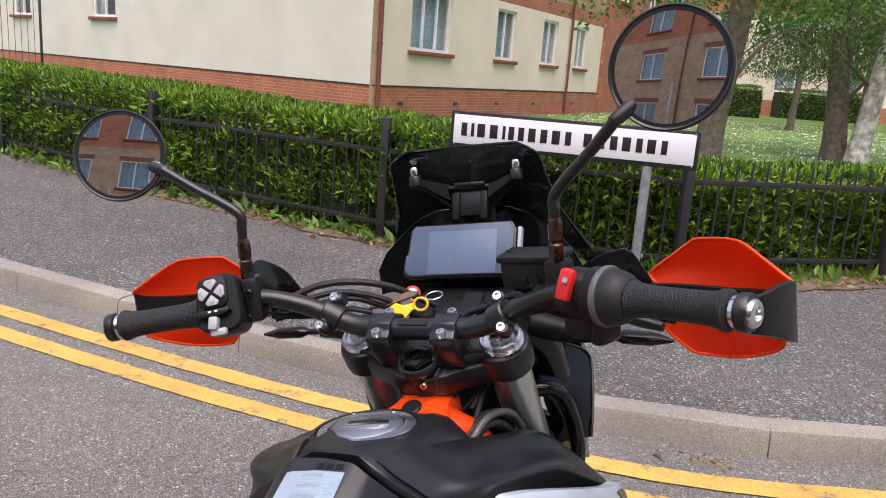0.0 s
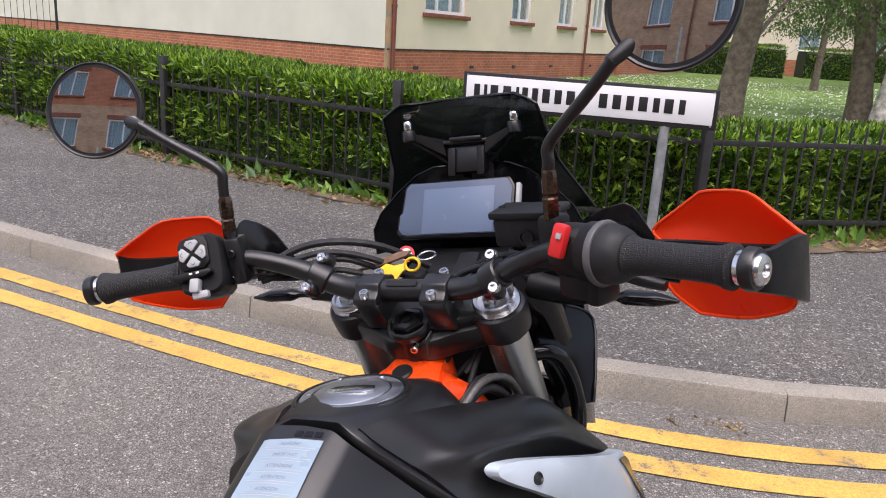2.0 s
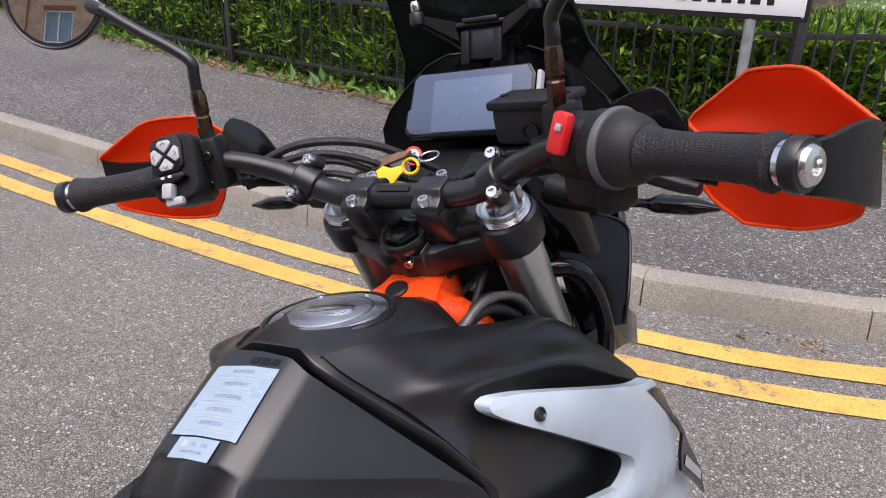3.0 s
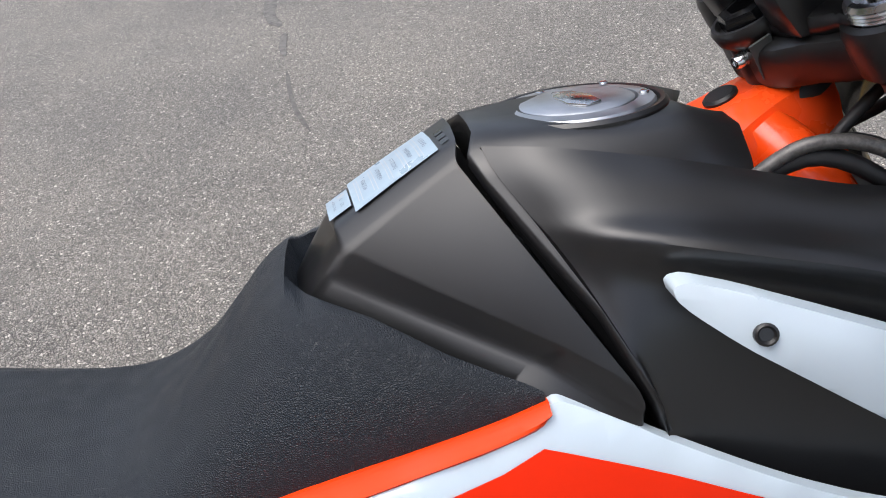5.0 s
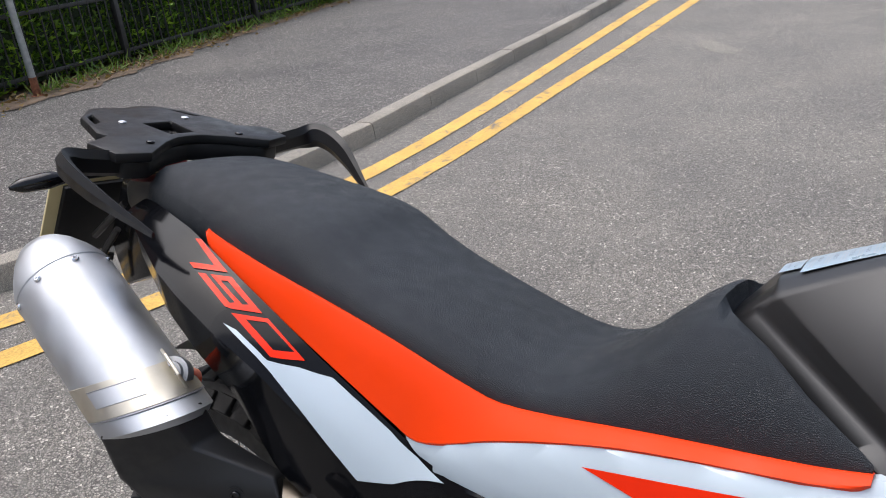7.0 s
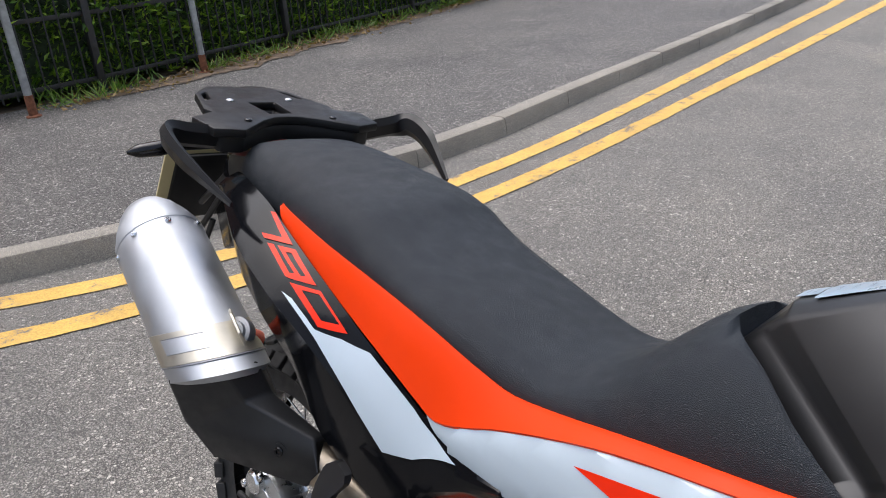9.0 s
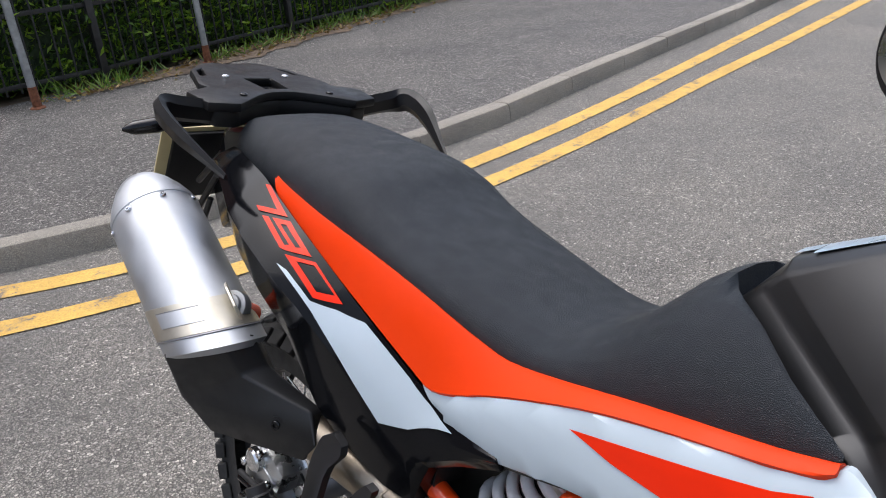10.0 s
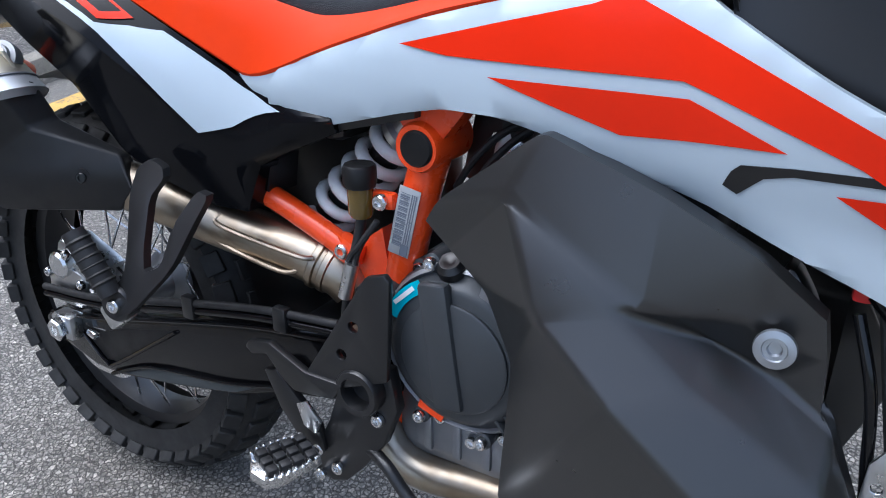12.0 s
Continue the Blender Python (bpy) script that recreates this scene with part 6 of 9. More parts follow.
for s in (1, -1):
    rod("head_tube", [STEM + V(0.035 * s, 0.0, -0.09), V(0.085 * s, 1.02, 0.87), V(0.05 * s, 0.88, 0.85), V(0.04 * s, 0.76, 0.83)], 0.018, ORANGE_PAINT, head, "orange frame tube")
    rod("neck_tube", [V(0.03 * s, 1.1, 1.0), V(0.06 * s, 1.12, 0.97), V(0.088 * s, 1.14, 0.91), V(0.1 * s, 1.15, 0.78)], [0.022, 0.024, 0.02, 0.017], ORANGE_PAINT, head, "orange down tube")
part("plug", lathe_bm([(0.0135, -0.004), (0.0135, 0.002), (0.011, 0.004), (0, 0.004)], V(-0.007, 1.089, 1.0205), (0, -0.38, 0.92), 24), FLINT, head, "black rubber plug")
for k, (a, b, c, d) in enumerate([((0.06, 1.03, 0.95), (0.088, 1.1, 0.998), (0.1, 1.16, 0.965), (0.085, 1.21, 0.9)), ((0.05, 1.04, 0.94), (0.075, 1.13, 1.0), (0.095, 1.19, 0.96), (0.07, 1.23, 0.88)), ((0.06, 1.06, 0.92), (0.065, 1.16, 1.02), (0.075, 1.21, 1.06), (0.055, 1.25, 1.08)), ((0.03, 1.16, 0.99), (0.06, 1.19, 1.02), (0.07, 1.2, 1.06), (0.05, 1.22, 1.1))]):
    rod("cable", [a, b, c, d], 0.0065 if k == 0 else 0.0045, RUBBER, bike, "black control cable", 10)
rod("brake_line", [(0.075, 1.05, 0.975), (0.092, 1.1, 1.008), (0.108, 1.15, 0.995), (0.112, 1.19, 0.94)], 0.0052, BRAID, bike, "grey braided brake line", 10)
rod("brake_line", [(0.05, 1.15, 1.0), (0.07, 1.17, 1.03), (0.075, 1.18, 1.06), (0.07, 1.2, 1.09)], 0.0028, BRAID, bike, "thin grey line", 8)

# handlebar
BAR = [(-0.4, 0.993, 1.152), (-0.3, 1.04, 1.159), (-0.225, 1.074, 1.173), (-0.155, 1.1, 1.154), (-0.1, 1.111, 1.128), (-0.05, 1.112, 1.121), (0.05, 1.112, 1.121), (0.1, 1.111, 1.128), (0.155, 1.1, 1.155), (0.215, 1.068, 1.178), (0.3, 1.027, 1.178), (0.405, 0.98, 1.177)]
bar = part("handlebar", tube_bm(BAR, [0.011, 0.011, 0.0112, 0.0125, 0.014, 0.0142, 0.0142, 0.014, 0.0125, 0.0112, 0.011, 0.011], 20, 8), MATT, bike, "black tapered handlebar")
for s in (1, -1):
    # the cap straddles the bar, a bolt before and one behind it
    prof = [(-0.03, -0.004), (-0.027, 0.0045), (-0.017, 0.008), (-0.011, 0.0165), (0.011, 0.0165), (0.017, 0.008), (0.027, 0.0045), (0.03, -0.004)]
    cl = part("bar_clamp", plate_bm(prof, 0.034, basis(V(0.046 * s, 1.112, 1.1215), (0, 0.93, 0.36), (0, -0.36, 0.93)), 0.0025), MATT, bar, "black bar clamp cap")
    part("riser", plate_bm([(-0.027, -0.004), (-0.024, -0.025), (-0.018, -0.05), (0.018, -0.05), (0.024, -0.025), (0.027, -0.004)], 0.033, basis(V(0.046 * s, 1.112, 1.1215), (0, 0.93, 0.36), (0, -0.36, 0.93)), 0.004), MATT, bar, "black bar riser")
    for f in (-0.0225, 0.0225):
        bolt(V(0.046 * s, 1.112, 1.1215) + V(0, 0.93, 0.36) * f + V(0, -0.36, 0.93) * 0.005, (0, -0.36, 0.93), 0.0068, BRIGHT, cl, 0.008)
    gx = V(0.8 * s, -0.2, 0.5).normalized()
    gc = part("guard_clamp", lathe_bm([(0.0165, -0.014), (0.0185, -0.012), (0.019, 0.0), (0.0185, 0.012), (0.0165, 0.014)], (0.122 * s, 1.108, 1.139), gx, 24), MATT, bar, "black guard clamp")
    for q, lug in ((V(0.128 * s, 1.087, 1.13), -0.012), (V(0.117 * s, 1.114, 1.162), -0.01)):
        part("clamp_lug", lathe_bm([(0.0095, -0.016), (0.0095, -0.002), (0.008, 0.0)], q, (0.05 * s, -0.75, 0.45), 16), MATT, gc)
        bolt(q, (0.05 * s, -0.75, 0.45), 0.0068, BRIGHT, gc, 0.007)
part("bar_mark", box_bm((0.042, 0.0006, 0.0075), (0.0, 1.1015, 1.1322), 0, (-48, 0, 0)), FLINT, bar, "faint raised maker's lettering")


def scaly(name):
    """Moulded rubber with small overlapping scales."""
    m, nt, b = nodes_of(name)
    mp = nt.nodes.new("ShaderNodeMapping")
    mp.inputs["Scale"].default_value = (260, 620, 620)
    nt.links.new(coords(nt), mp.inputs["Vector"])
    cells = add(nt, "ShaderNodeTexVoronoi", Scale=1.0, Randomness=0.35)
    cells.feature = "DISTANCE_TO_EDGE"
    nt.links.new(mp.outputs[0], cells.inputs["Vector"])
    h = ramp(nt, cells.outputs["Distance"], [(0.0, (0, 0, 0)), (0.22, (1, 1, 1))])
    nt.links.new(mix(nt, h, (0.006, 0.006, 0.0065), (0.0135, 0.0135, 0.0145)), b.inputs["Base Color"])
    b.inputs["Roughness"].default_value = 0.55
    bump(nt, b, h, 0.6, 0.0008)
    return m


GRIP = scaly("scaled grip rubber")


def grip(a, end, s):
    """A grip from its inner flange to the face of the bar's end screw."""
    ax = (end - a).normalized()
    L = (end - a).length - 0.024
    prof = [(0.013, -0.002), (0.0205, 0.0), (0.0212, 0.003), (0.0188, 0.007), (0.0182, 0.012), (0.0168, 0.03), (0.0166, L * 0.6), (0.0172, L - 0.022), (0.0185, L - 0.014), (0.0205, L - 0.009), (0.021, L - 0.003), (0.018, L), (0.012, L + 0.001)]
    g = part("grip", lathe_bm(prof, a, ax, 32), GRIP, bar, "black scaled rubber grip")
    part("end_ring", lathe_bm([(0.0125, L), (0.0158, L + 0.002), (0.0158, L + 0.006), (0.012, L + 0.008)], a, ax, 24), BRIGHT, g, "bright end ring")
    part("end_weight", lathe_bm([(0.016, L + 0.006), (0.0192, L + 0.0085), (0.0192, L + 0.0165), (0.0178, L + 0.019), (0.0, L + 0.019)], a, ax, 28), MATT, g, "black bar end")
    if s > 0:
        part("end_screw", lathe_bm([(0.0142, L + 0.019), (0.0142, L + 0.0212), (0.0125, L + 0.0235), (0.0065, L + 0.0245), (0.0055, L + 0.0215), (0, L + 0.0215)], a, ax, 28), BRIGHT, g, "silver end screw")
    return a, end, ax


gl, gr = grip(V(-0.29, 1.045, 1.158), V(-0.41, 0.988, 1.151), -1), grip(V(0.295, 1.032, 1.178), V(0.418, 0.977, 1.177), 1)

# throttle housing, switch and brake reservoir on the right
ga, gb, gax = gr
HOUSING_RIM = plain("worn grey housing rim", (0.09, 0.09, 0.095), 0.45, var=0.2)
thr = part("throttle_housing", lathe_bm([(0.015, -0.084), (0.0265, -0.082), (0.029, -0.078), (0.029, -0.052), (0.0275, -0.05), (0.0275, -0.048), (0.0315, -0.046), (0.0315, -0.03), (0.029, -0.028)], ga, gax, 36), FLINT, bar, "black throttle housing")
part("housing_rim", lathe_bm([(0.029, -0.033), (0.0335, -0.032), (0.034, -0.029), (0.0325, -0.0255), (0.029, -0.025)], ga, gax, 40), HOUSING_RIM, thr, "worn grey housing rim")
part("throttle_bell", lathe_bm([(0.0305, -0.029), (0.0305, -0.022), (0.0295, -0.014), (0.0265, -0.006), (0.0215, -0.0005), (0.018, 0.001)], ga, gax, 36), RUBBER, thr, "matt black throttle bell")
part("housing_block", box_bm((0.05, 0.045, 0.05), ga - gax * 0.057 + V(0, 0.008, -0.026), 0.011, (0, 0, -24)), FLINT, thr, "lower half of the housing")
part("housing_foot", box_bm((0.02, 0.04, 0.05), ga - gax * 0.038 + V(0, 0.006, -0.03), 0.008, (0, 0, -24)), FLINT, thr)
sw_turn = (-14, 12, -20)
sw = part("kill_switch", box_bm((0.017, 0.012, 0.035), (0.2275, 1.026, 1.196), 0.004, sw_turn), RED_PLASTIC, thr, "red start and stop switch")
part("switch_mark", box_bm((0.0125, 0.001, 0.011), (0.2247, 1.0212, 1.1885), 0.001, sw_turn), WHITE_INK, sw, "white start mark")
part("switch_mark", box_bm((0.006, 0.001, 0.006), (0.229, 1.0185, 1.2025), 0.001, sw_turn), BUTTON, sw, "grey stop mark")
mcm = Matrix.Translation((0.167, 1.12, 1.192)) @ Euler((radians(6), 0, radians(-8))).to_matrix().to_4x4()
mr = mcm.to_3x3().to_4x4()
res = part("brake_reservoir", box_bm((0.078, 0.042, 0.036), mcm @ V(0, 0, 0.0), 0.006, mr), FLINT, bar, "black brake fluid reservoir")
part("reservoir_lid", box_bm((0.083, 0.047, 0.009), mcm @ V(0, 0, 0.0205), 0.003, mr), FLINT, res, "black reservoir lid")
for u in (-0.034, 0.034):
    bolt(mcm @ V(u, 0.0, 0.0245), mr.to_3x3() @ V(0, 0, 1), 0.0042, GLOSS, res, 0.002, "lid_screw")
part("sight_glass", lathe_bm([(0.0092, 0), (0.0092, 0.003), (0.007, 0.003), (0.006, 0.001), (0, 0.001)], mcm @ V(0.004, -0.0215, -0.004), mr.to_3x3() @ V(0, -1, 0), 22), GLOSS, res, "dark sight glass")
part("cylinder", box_bm((0.06, 0.032, 0.03), (0.2, 1.09, 1.168), 0.01, (0, 0, -20)), FLINT, res)
part("stem_mount", box_bm((0.026, 0.03, 0.05), (0.204, 1.088, 1.188), 0.006, (0, 0, -20)), FLINT, res, "black mirror mount")
lever = rod("brake_lever", [(0.21, 1.13, 1.15), (0.25, 1.134, 1.138), (0.29, 1.126, 1.128), (0.312, 1.12, 1.124)], [0.009, 0.008, 0.0075, 0.006], MATT, bar, "black brake lever")
rod("clutch_lever", [(-0.21, 1.13, 1.15), (-0.25, 1.134, 1.145), (-0.3, 1.126, 1.14), (-0.35, 1.11, 1.135)], [0.009, 0.008, 0.0075, 0.006], MATT, bar, "black clutch lever")

# left switch block
la, lb, lax = gl
sm = Matrix.Translation((-0.257, 1.052, 1.166)) @ Euler((radians(-22), radians(-7), radians(22))).to_matrix().to_4x4()
sr = sm.to_3x3().to_4x4()
block_rows = []
for y, grow in ((-0.021, 0.88), (-0.017, 0.97), (0.0, 1.0), (0.02, 0.98), (0.026, 0.86)):
    ring = soften([(-0.031, -0.03), (-0.012, -0.04), (0.02, -0.04), (0.032, -0.03), (0.033, 0.028), (0.02, 0.043), (-0.018, 0.042), (-0.03, 0.02)], 2)
    block_rows.append([sm @ V(u * grow, y, v * grow) for u, v in ring])
swl = part("left_switch", loft_bm(block_rows), FLINT, bar, "black switch block")
part("switch_face", plate_bm(soften([(-0.02, -0.021), (0.02, -0.021), (0.021, 0.019), (0.0, 0.024), (-0.02, 0.019)], 1), 0.006, basis(sm @ V(-0.005, -0.0215, 0.016), sm.to_3x3() @ V(1, 0, 0), sm.to_3x3() @ V(0, 0, 1)), 0.0015), FLINT, swl)
for u, v in ((0, 0.0125), (0, -0.0125), (-0.0125, 0), (0.0125, 0)):
    out = V(u, v, 0).normalized()
    across = V(-out.y, out.x, 0)
    pts = [tuple((out * p + across * q)[:2]) for p, q in ((-0.0085, 0.0), (0.0015, 0.0095), (0.0062, 0.0062), (0.0062, -0.0062), (0.0015, -0.0095))]
    part("menu_button", plate_bm(pts, 0.004, basis(sm @ V(-0.005 + u * 0.92, -0.0255, 0.016 + v * 0.92), sm.to_3x3() @ V(1, 0, 0), sm.to_3x3() @ V(0, 0, 1)), 0.001), BUTTON, swl, "grey menu button")
    for sg in (1, -1):
        tick = [tuple((out * (0.001 + 0.0028 * (1 - abs(k))) + across * (0.0028 * k * sg))[:2]) for k in (0.0, 1.0)]
        (x0, y0), (x1, y1) = tick
        n_ = V(y0 - y1, x1 - x0, 0).normalized() * 0.0005
        part("button_mark", plate_bm([(x0 + n_.x, y0 + n_.y), (x1 + n_.x, y1 + n_.y), (x1 - n_.x, y1 - n_.y), (x0 - n_.x, y0 - n_.y)][::sg], 0.0004, basis(sm @ V(-0.005 + u * 0.92, -0.0278, 0.016 + v * 0.92), sm.to_3x3() @ V(1, 0, 0), sm.to_3x3() @ V(0, 0, 1))), INK, swl, smooth=False)
part("switch_shelf", plate_bm([(-0.03, -0.002), (-0.028, 0.003), (0.02, 0.003), (0.022, -0.002), (0.012, -0.006), (-0.02, -0.006)], 0.02, basis(sm @ V(-0.003, -0.022, -0.011), sm.to_3x3() @ V(1, 0, 0), sm.to_3x3() @ V(0, 0, 1)), 0.0015), FLINT, swl, "black switch shelf")
for u in (-0.008, 0.001):
    part("turn_mark", box_bm((0.004, 0.0008, 0.0025), sm @ V(u, -0.0325, -0.011), 0, sr), WHITE_INK, swl)
part("turn_switch", box_bm((0.013, 0.014, 0.018), sm @ V(-0.006, -0.026, -0.026), 0.003, (sm @ Matrix.Rotation(0.2, 4, "Y")).to_3x3().to_4x4()), BUTTON, swl, "grey turn switch")
part("horn_button", box_bm((0.022, 0.01, 0.01), sm @ V(-0.002, -0.022, -0.038), 0.003, sr), BUTTON, swl, "grey horn button")
part("mirror_perch", box_bm((0.022, 0.034, 0.062), (-0.22, 1.075, 1.172), 0.006, (0, -4, 20)), MATT, bar, "black mirror perch")
part("perch_neck", tube_bm([(-0.221, 1.07, 1.19), (-0.222, 1.068, 1.21)], 0.0085, 14, 1), MATT, bar)
for q in ((-0.2155, 1.0575, 1.183), (-0.2225, 1.0605, 1.148)):
    bolt(V(*q), (0.25, -1, 0), 0.0055, GLOSS, bar, 0.004)


# mirrors
def mirror(s, foot, elbow, neck, centre, normal, r=0.0587):
    mb = part("mirror_stem", tube_bm([foot + V(0, 0, 0.045), foot.lerp(elbow, 0.8), elbow, elbow.lerp(neck, 0.18) + V(0, 0, 0.003), elbow.lerp(neck, 0.6), neck], 0.0066, 14, 8), MATT, bike, "black mirror stem")
    up = (elbow - foot).normalized()
    part("adapter", lathe_bm([(0.007, -0.006), (0.0086, -0.002), (0.0086, 0.019), (0.0075, 0.021), (0.0075, 0.023), (0.0086, 0.025), (0.0086, 0.042), (0.0078, 0.047), (0.0066, 0.05)], foot, up, 8), BRONZE, mb, "bronze stem adapter", sharp=25)
    n = normal.normalized()
    d = (centre - neck).normalized()
    back = centre - n * 0.018
    part("mirror_arm", tube_bm([neck - d * 0.006, neck, neck.lerp(back, 0.35), neck.lerp(back, 0.8)], [0.0068, 0.0075, 0.0095, 0.015], 16, 5, flat=0.65, side=d.cross(n)), MATT, mb, "black flared mirror arm")
    case = part("mirror_case", lathe_bm([(0.02, -0.03), (0.045, -0.024), (0.058, -0.01), (r + 0.0036, 0.0), (r + 0.0036, 0.0053), (r + 0.002, 0.0072), (r, 0.0054)], centre, n, 56), MATT, mb, "round black mirror shell")
    R = 1.0
    prof = [(r * k / 8, 0.0052 - (r * k / 8) ** 2 / (2 * R) + r * r / (2 * R)) for k in range(8, -1, -1)]
    part("mirror_glass", lathe_bm(prof, centre, n, 56), MIRROR, case, "round mirror glass")


mirror(-1, V(-0.2225, 1.068, 1.206), V(-0.219, 1.066, 1.287), V(-0.319, 1.045, 1.357), V(-0.377, 1.033, 1.381), V(0.42, -0.9, 0.17))
mirror(1, V(0.204, 1.08, 1.212), V(0.208, 1.076, 1.285), V(0.29, 1.042, 1.365), V(0.3445, 1.05, 1.4085), V(-0.1, -0.99, 0.11))

# display
tf = basis(V(-0.009, 1.304, 1.189), V(1, 0.0, 0.01), V(0, 0.44, 0.9))
DISPLAY = [(-0.078, -0.044), (0.078, -0.044), (0.083, -0.038), (0.089, 0.0), (0.0895, 0.03), (0.081, 0.044), (-0.08, 0.044), (-0.0865, 0.036), (-0.0895, -0.006), (-0.094, -0.008), (-0.0945, -0.034), (-0.088, -0.042)]
dash = part("dashboard", plate_bm(DISPLAY, 0.022, tf @ Matrix.Translation((0, 0, -0.011)), 0.003), GLOSS, bike, "black display housing")
part("display_glass", plate_bm([(x * 0.955, y * 0.9 + 0.0015) for x, y in DISPLAY], 0.002, tf @ Matrix.Translation((0, 0, 0.0005)), 0.0006), SCREEN_EDGE, dash, "unlit display glass")
part("display_area", box_bm((0.112, 0.068, 0.001), tf @ V(0.004, -0.003, 0.0022), 0.0003, tf.to_3x3().to_4x4()), SCREEN, dash, "pale blue-grey display area")
part("display_edge", box_bm((0.006, 0.034, 0.012), tf @ V(0.0935, 0.017, -0.006), 0.002, tf.to_3x3().to_4x4()), BUTTON, dash, "grey side strip")
part("dash_tray", box_bm((0.15, 0.09, 0.03), (0.0, 1.27, 1.105), 0.008, (18, 0, 0)), FLINT, dash, "black tray under the display")
part("tray_rib", box_bm((0.03, 0.07, 0.02), (0.035, 1.22, 1.118), 0.005, (18, 0, 8)), FLINT, dash)
part("ignition_barrel", lathe_bm([(0.016, -0.03), (0.016, 0.0), (0.013, 0.004), (0.0, 0.004)], (-0.03, 1.2, 1.118), (0, -0.2, 1), 20), FLINT, dash, "ignition lock")
ST_C, ST_N = V(-0.076, 1.262, 1.132), V(0.25, -0.85, 0.45)
st = part("round_sticker", lathe_bm([(0.0125, 0), (0.0125, 0.0012), (0.0, 0.0012)], ST_C, ST_N, 28), RED_PLASTIC, dash, "round red and white sticker")
part("sticker_middle", lathe_bm([(0.0088, 0.0012), (0.0088, 0.0018), (0.0, 0.0018)], ST_C, ST_N, 28), WHITE_INK, st, "white sticker middle")
for dz in (-0.003, 0.0, 0.003):
    part("sticker_print", box_bm((0.009, 0.0006, 0.0014), ST_C + ST_N.normalized() * 0.0022 + V(0, 0, dz), 0, (0, 0, 16)), INK, st)

# key with its tag, left in the lock
key = thing("key_ring", "yellow key tag and leather fob in the ignition", "keys", at=BIKE_M)
part("tag", plate_bm([(-0.03, -0.008), (-0.022, -0.013), (0.004, -0.012), (0.012, -0.002), (0.02, 0.003), (0.014, 0.01), (0.0, 0.009), (-0.012, 0.014), (-0.026, 0.006)], 0.003, basis(V(-0.04, 1.158, 1.132), (1, 0.1, 0.12), (0, 0.6, 0.8)), 0.001), YELLOW_TAG, key, "yellow plastic key tag")
part("tag_loop", tube_bm([V(-0.022, 1.162, 1.141) + 0.008 * V(math.cos(a) * 1.3 + 1, 0.3 * math.sin(a), math.sin(a)) for a in [k * math.pi / 6 for k in range(13)]], 0.002, 8, 2), YELLOW_TAG, key, "yellow loop")
part("leather_fob", plate_bm([(-0.055, -0.006), (-0.02, -0.009), (0.022, -0.004), (0.03, 0.004), (0.01, 0.007), (-0.02, 0.003), (-0.045, -0.001)], 0.004, basis(V(-0.052, 1.178, 1.146), (1, 0.05, 0.22), (0, 0.75, 0.66)), 0.0012), LEATHER, key, "brown leather fob")
part("split_ring", tube_bm([V(-0.006, 1.19, 1.146) + 0.012 * V(math.cos(a), math.sin(a), 0.25 * math.sin(a)) for a in [k * math.pi / 6 for k in range(13)]], 0.0014, 8, 2), BRIGHT, key, "steel split ring")
for k, pts in enumerate([[(-0.215, 1.1, 1.15), (-0.15, 1.135, 1.176), (-0.08, 1.18, 1.165), (-0.03, 1.24, 1.12)], [(-0.2, 1.1, 1.15), (-0.13, 1.135, 1.165), (-0.07, 1.17, 1.145), (-0.04, 1.22, 1.1)], [(-0.21, 1.1, 1.135), (-0.12, 1.14, 1.155), (-0.07, 1.18, 1.13), (-0.02, 1.25, 1.09)], [(-0.215, 1.1, 1.14), (-0.165, 1.12, 1.135), (-0.12, 1.14, 1.14), (-0.09, 1.16, 1.13)],
                         [(0.16, 1.125, 1.155), (0.12, 1.145, 1.155), (0.07, 1.18, 1.135), (0.05, 1.24, 1.1)], [(0.15, 1.13, 1.145), (0.1, 1.15, 1.145), (0.06, 1.19, 1.122), (0.04, 1.24, 1.09)], [(0.13, 1.14, 1.15), (0.09, 1.16, 1.14), (0.05, 1.17, 1.125), (0.03, 1.2, 1.1)]]):
    rod("cable", pts, 0.0042 if k else 0.005, RUBBER, bike, "black control cable", 8)

# wind screen: it leans back to the rider, its upper corners cut
def screen_rows(k):
    """Rows across the screen from below upwards; k pushes it ahead."""
    rows = []
    for half, y, z in [(0.172, 1.392, 1.168), (0.15, 1.376, 1.208), (0.1325, 1.36, 1.243), (0.125, 1.338, 1.29), (0.119, 1.32, 1.326), (0.105, 1.3205, 1.3345), (0.088, 1.322, 1.3425)]:
        rows.append([V(half * u, y + 0.032 * (1 - u * u) + k, z) for u in np.linspace(-1, 1, 15)])
    return rows


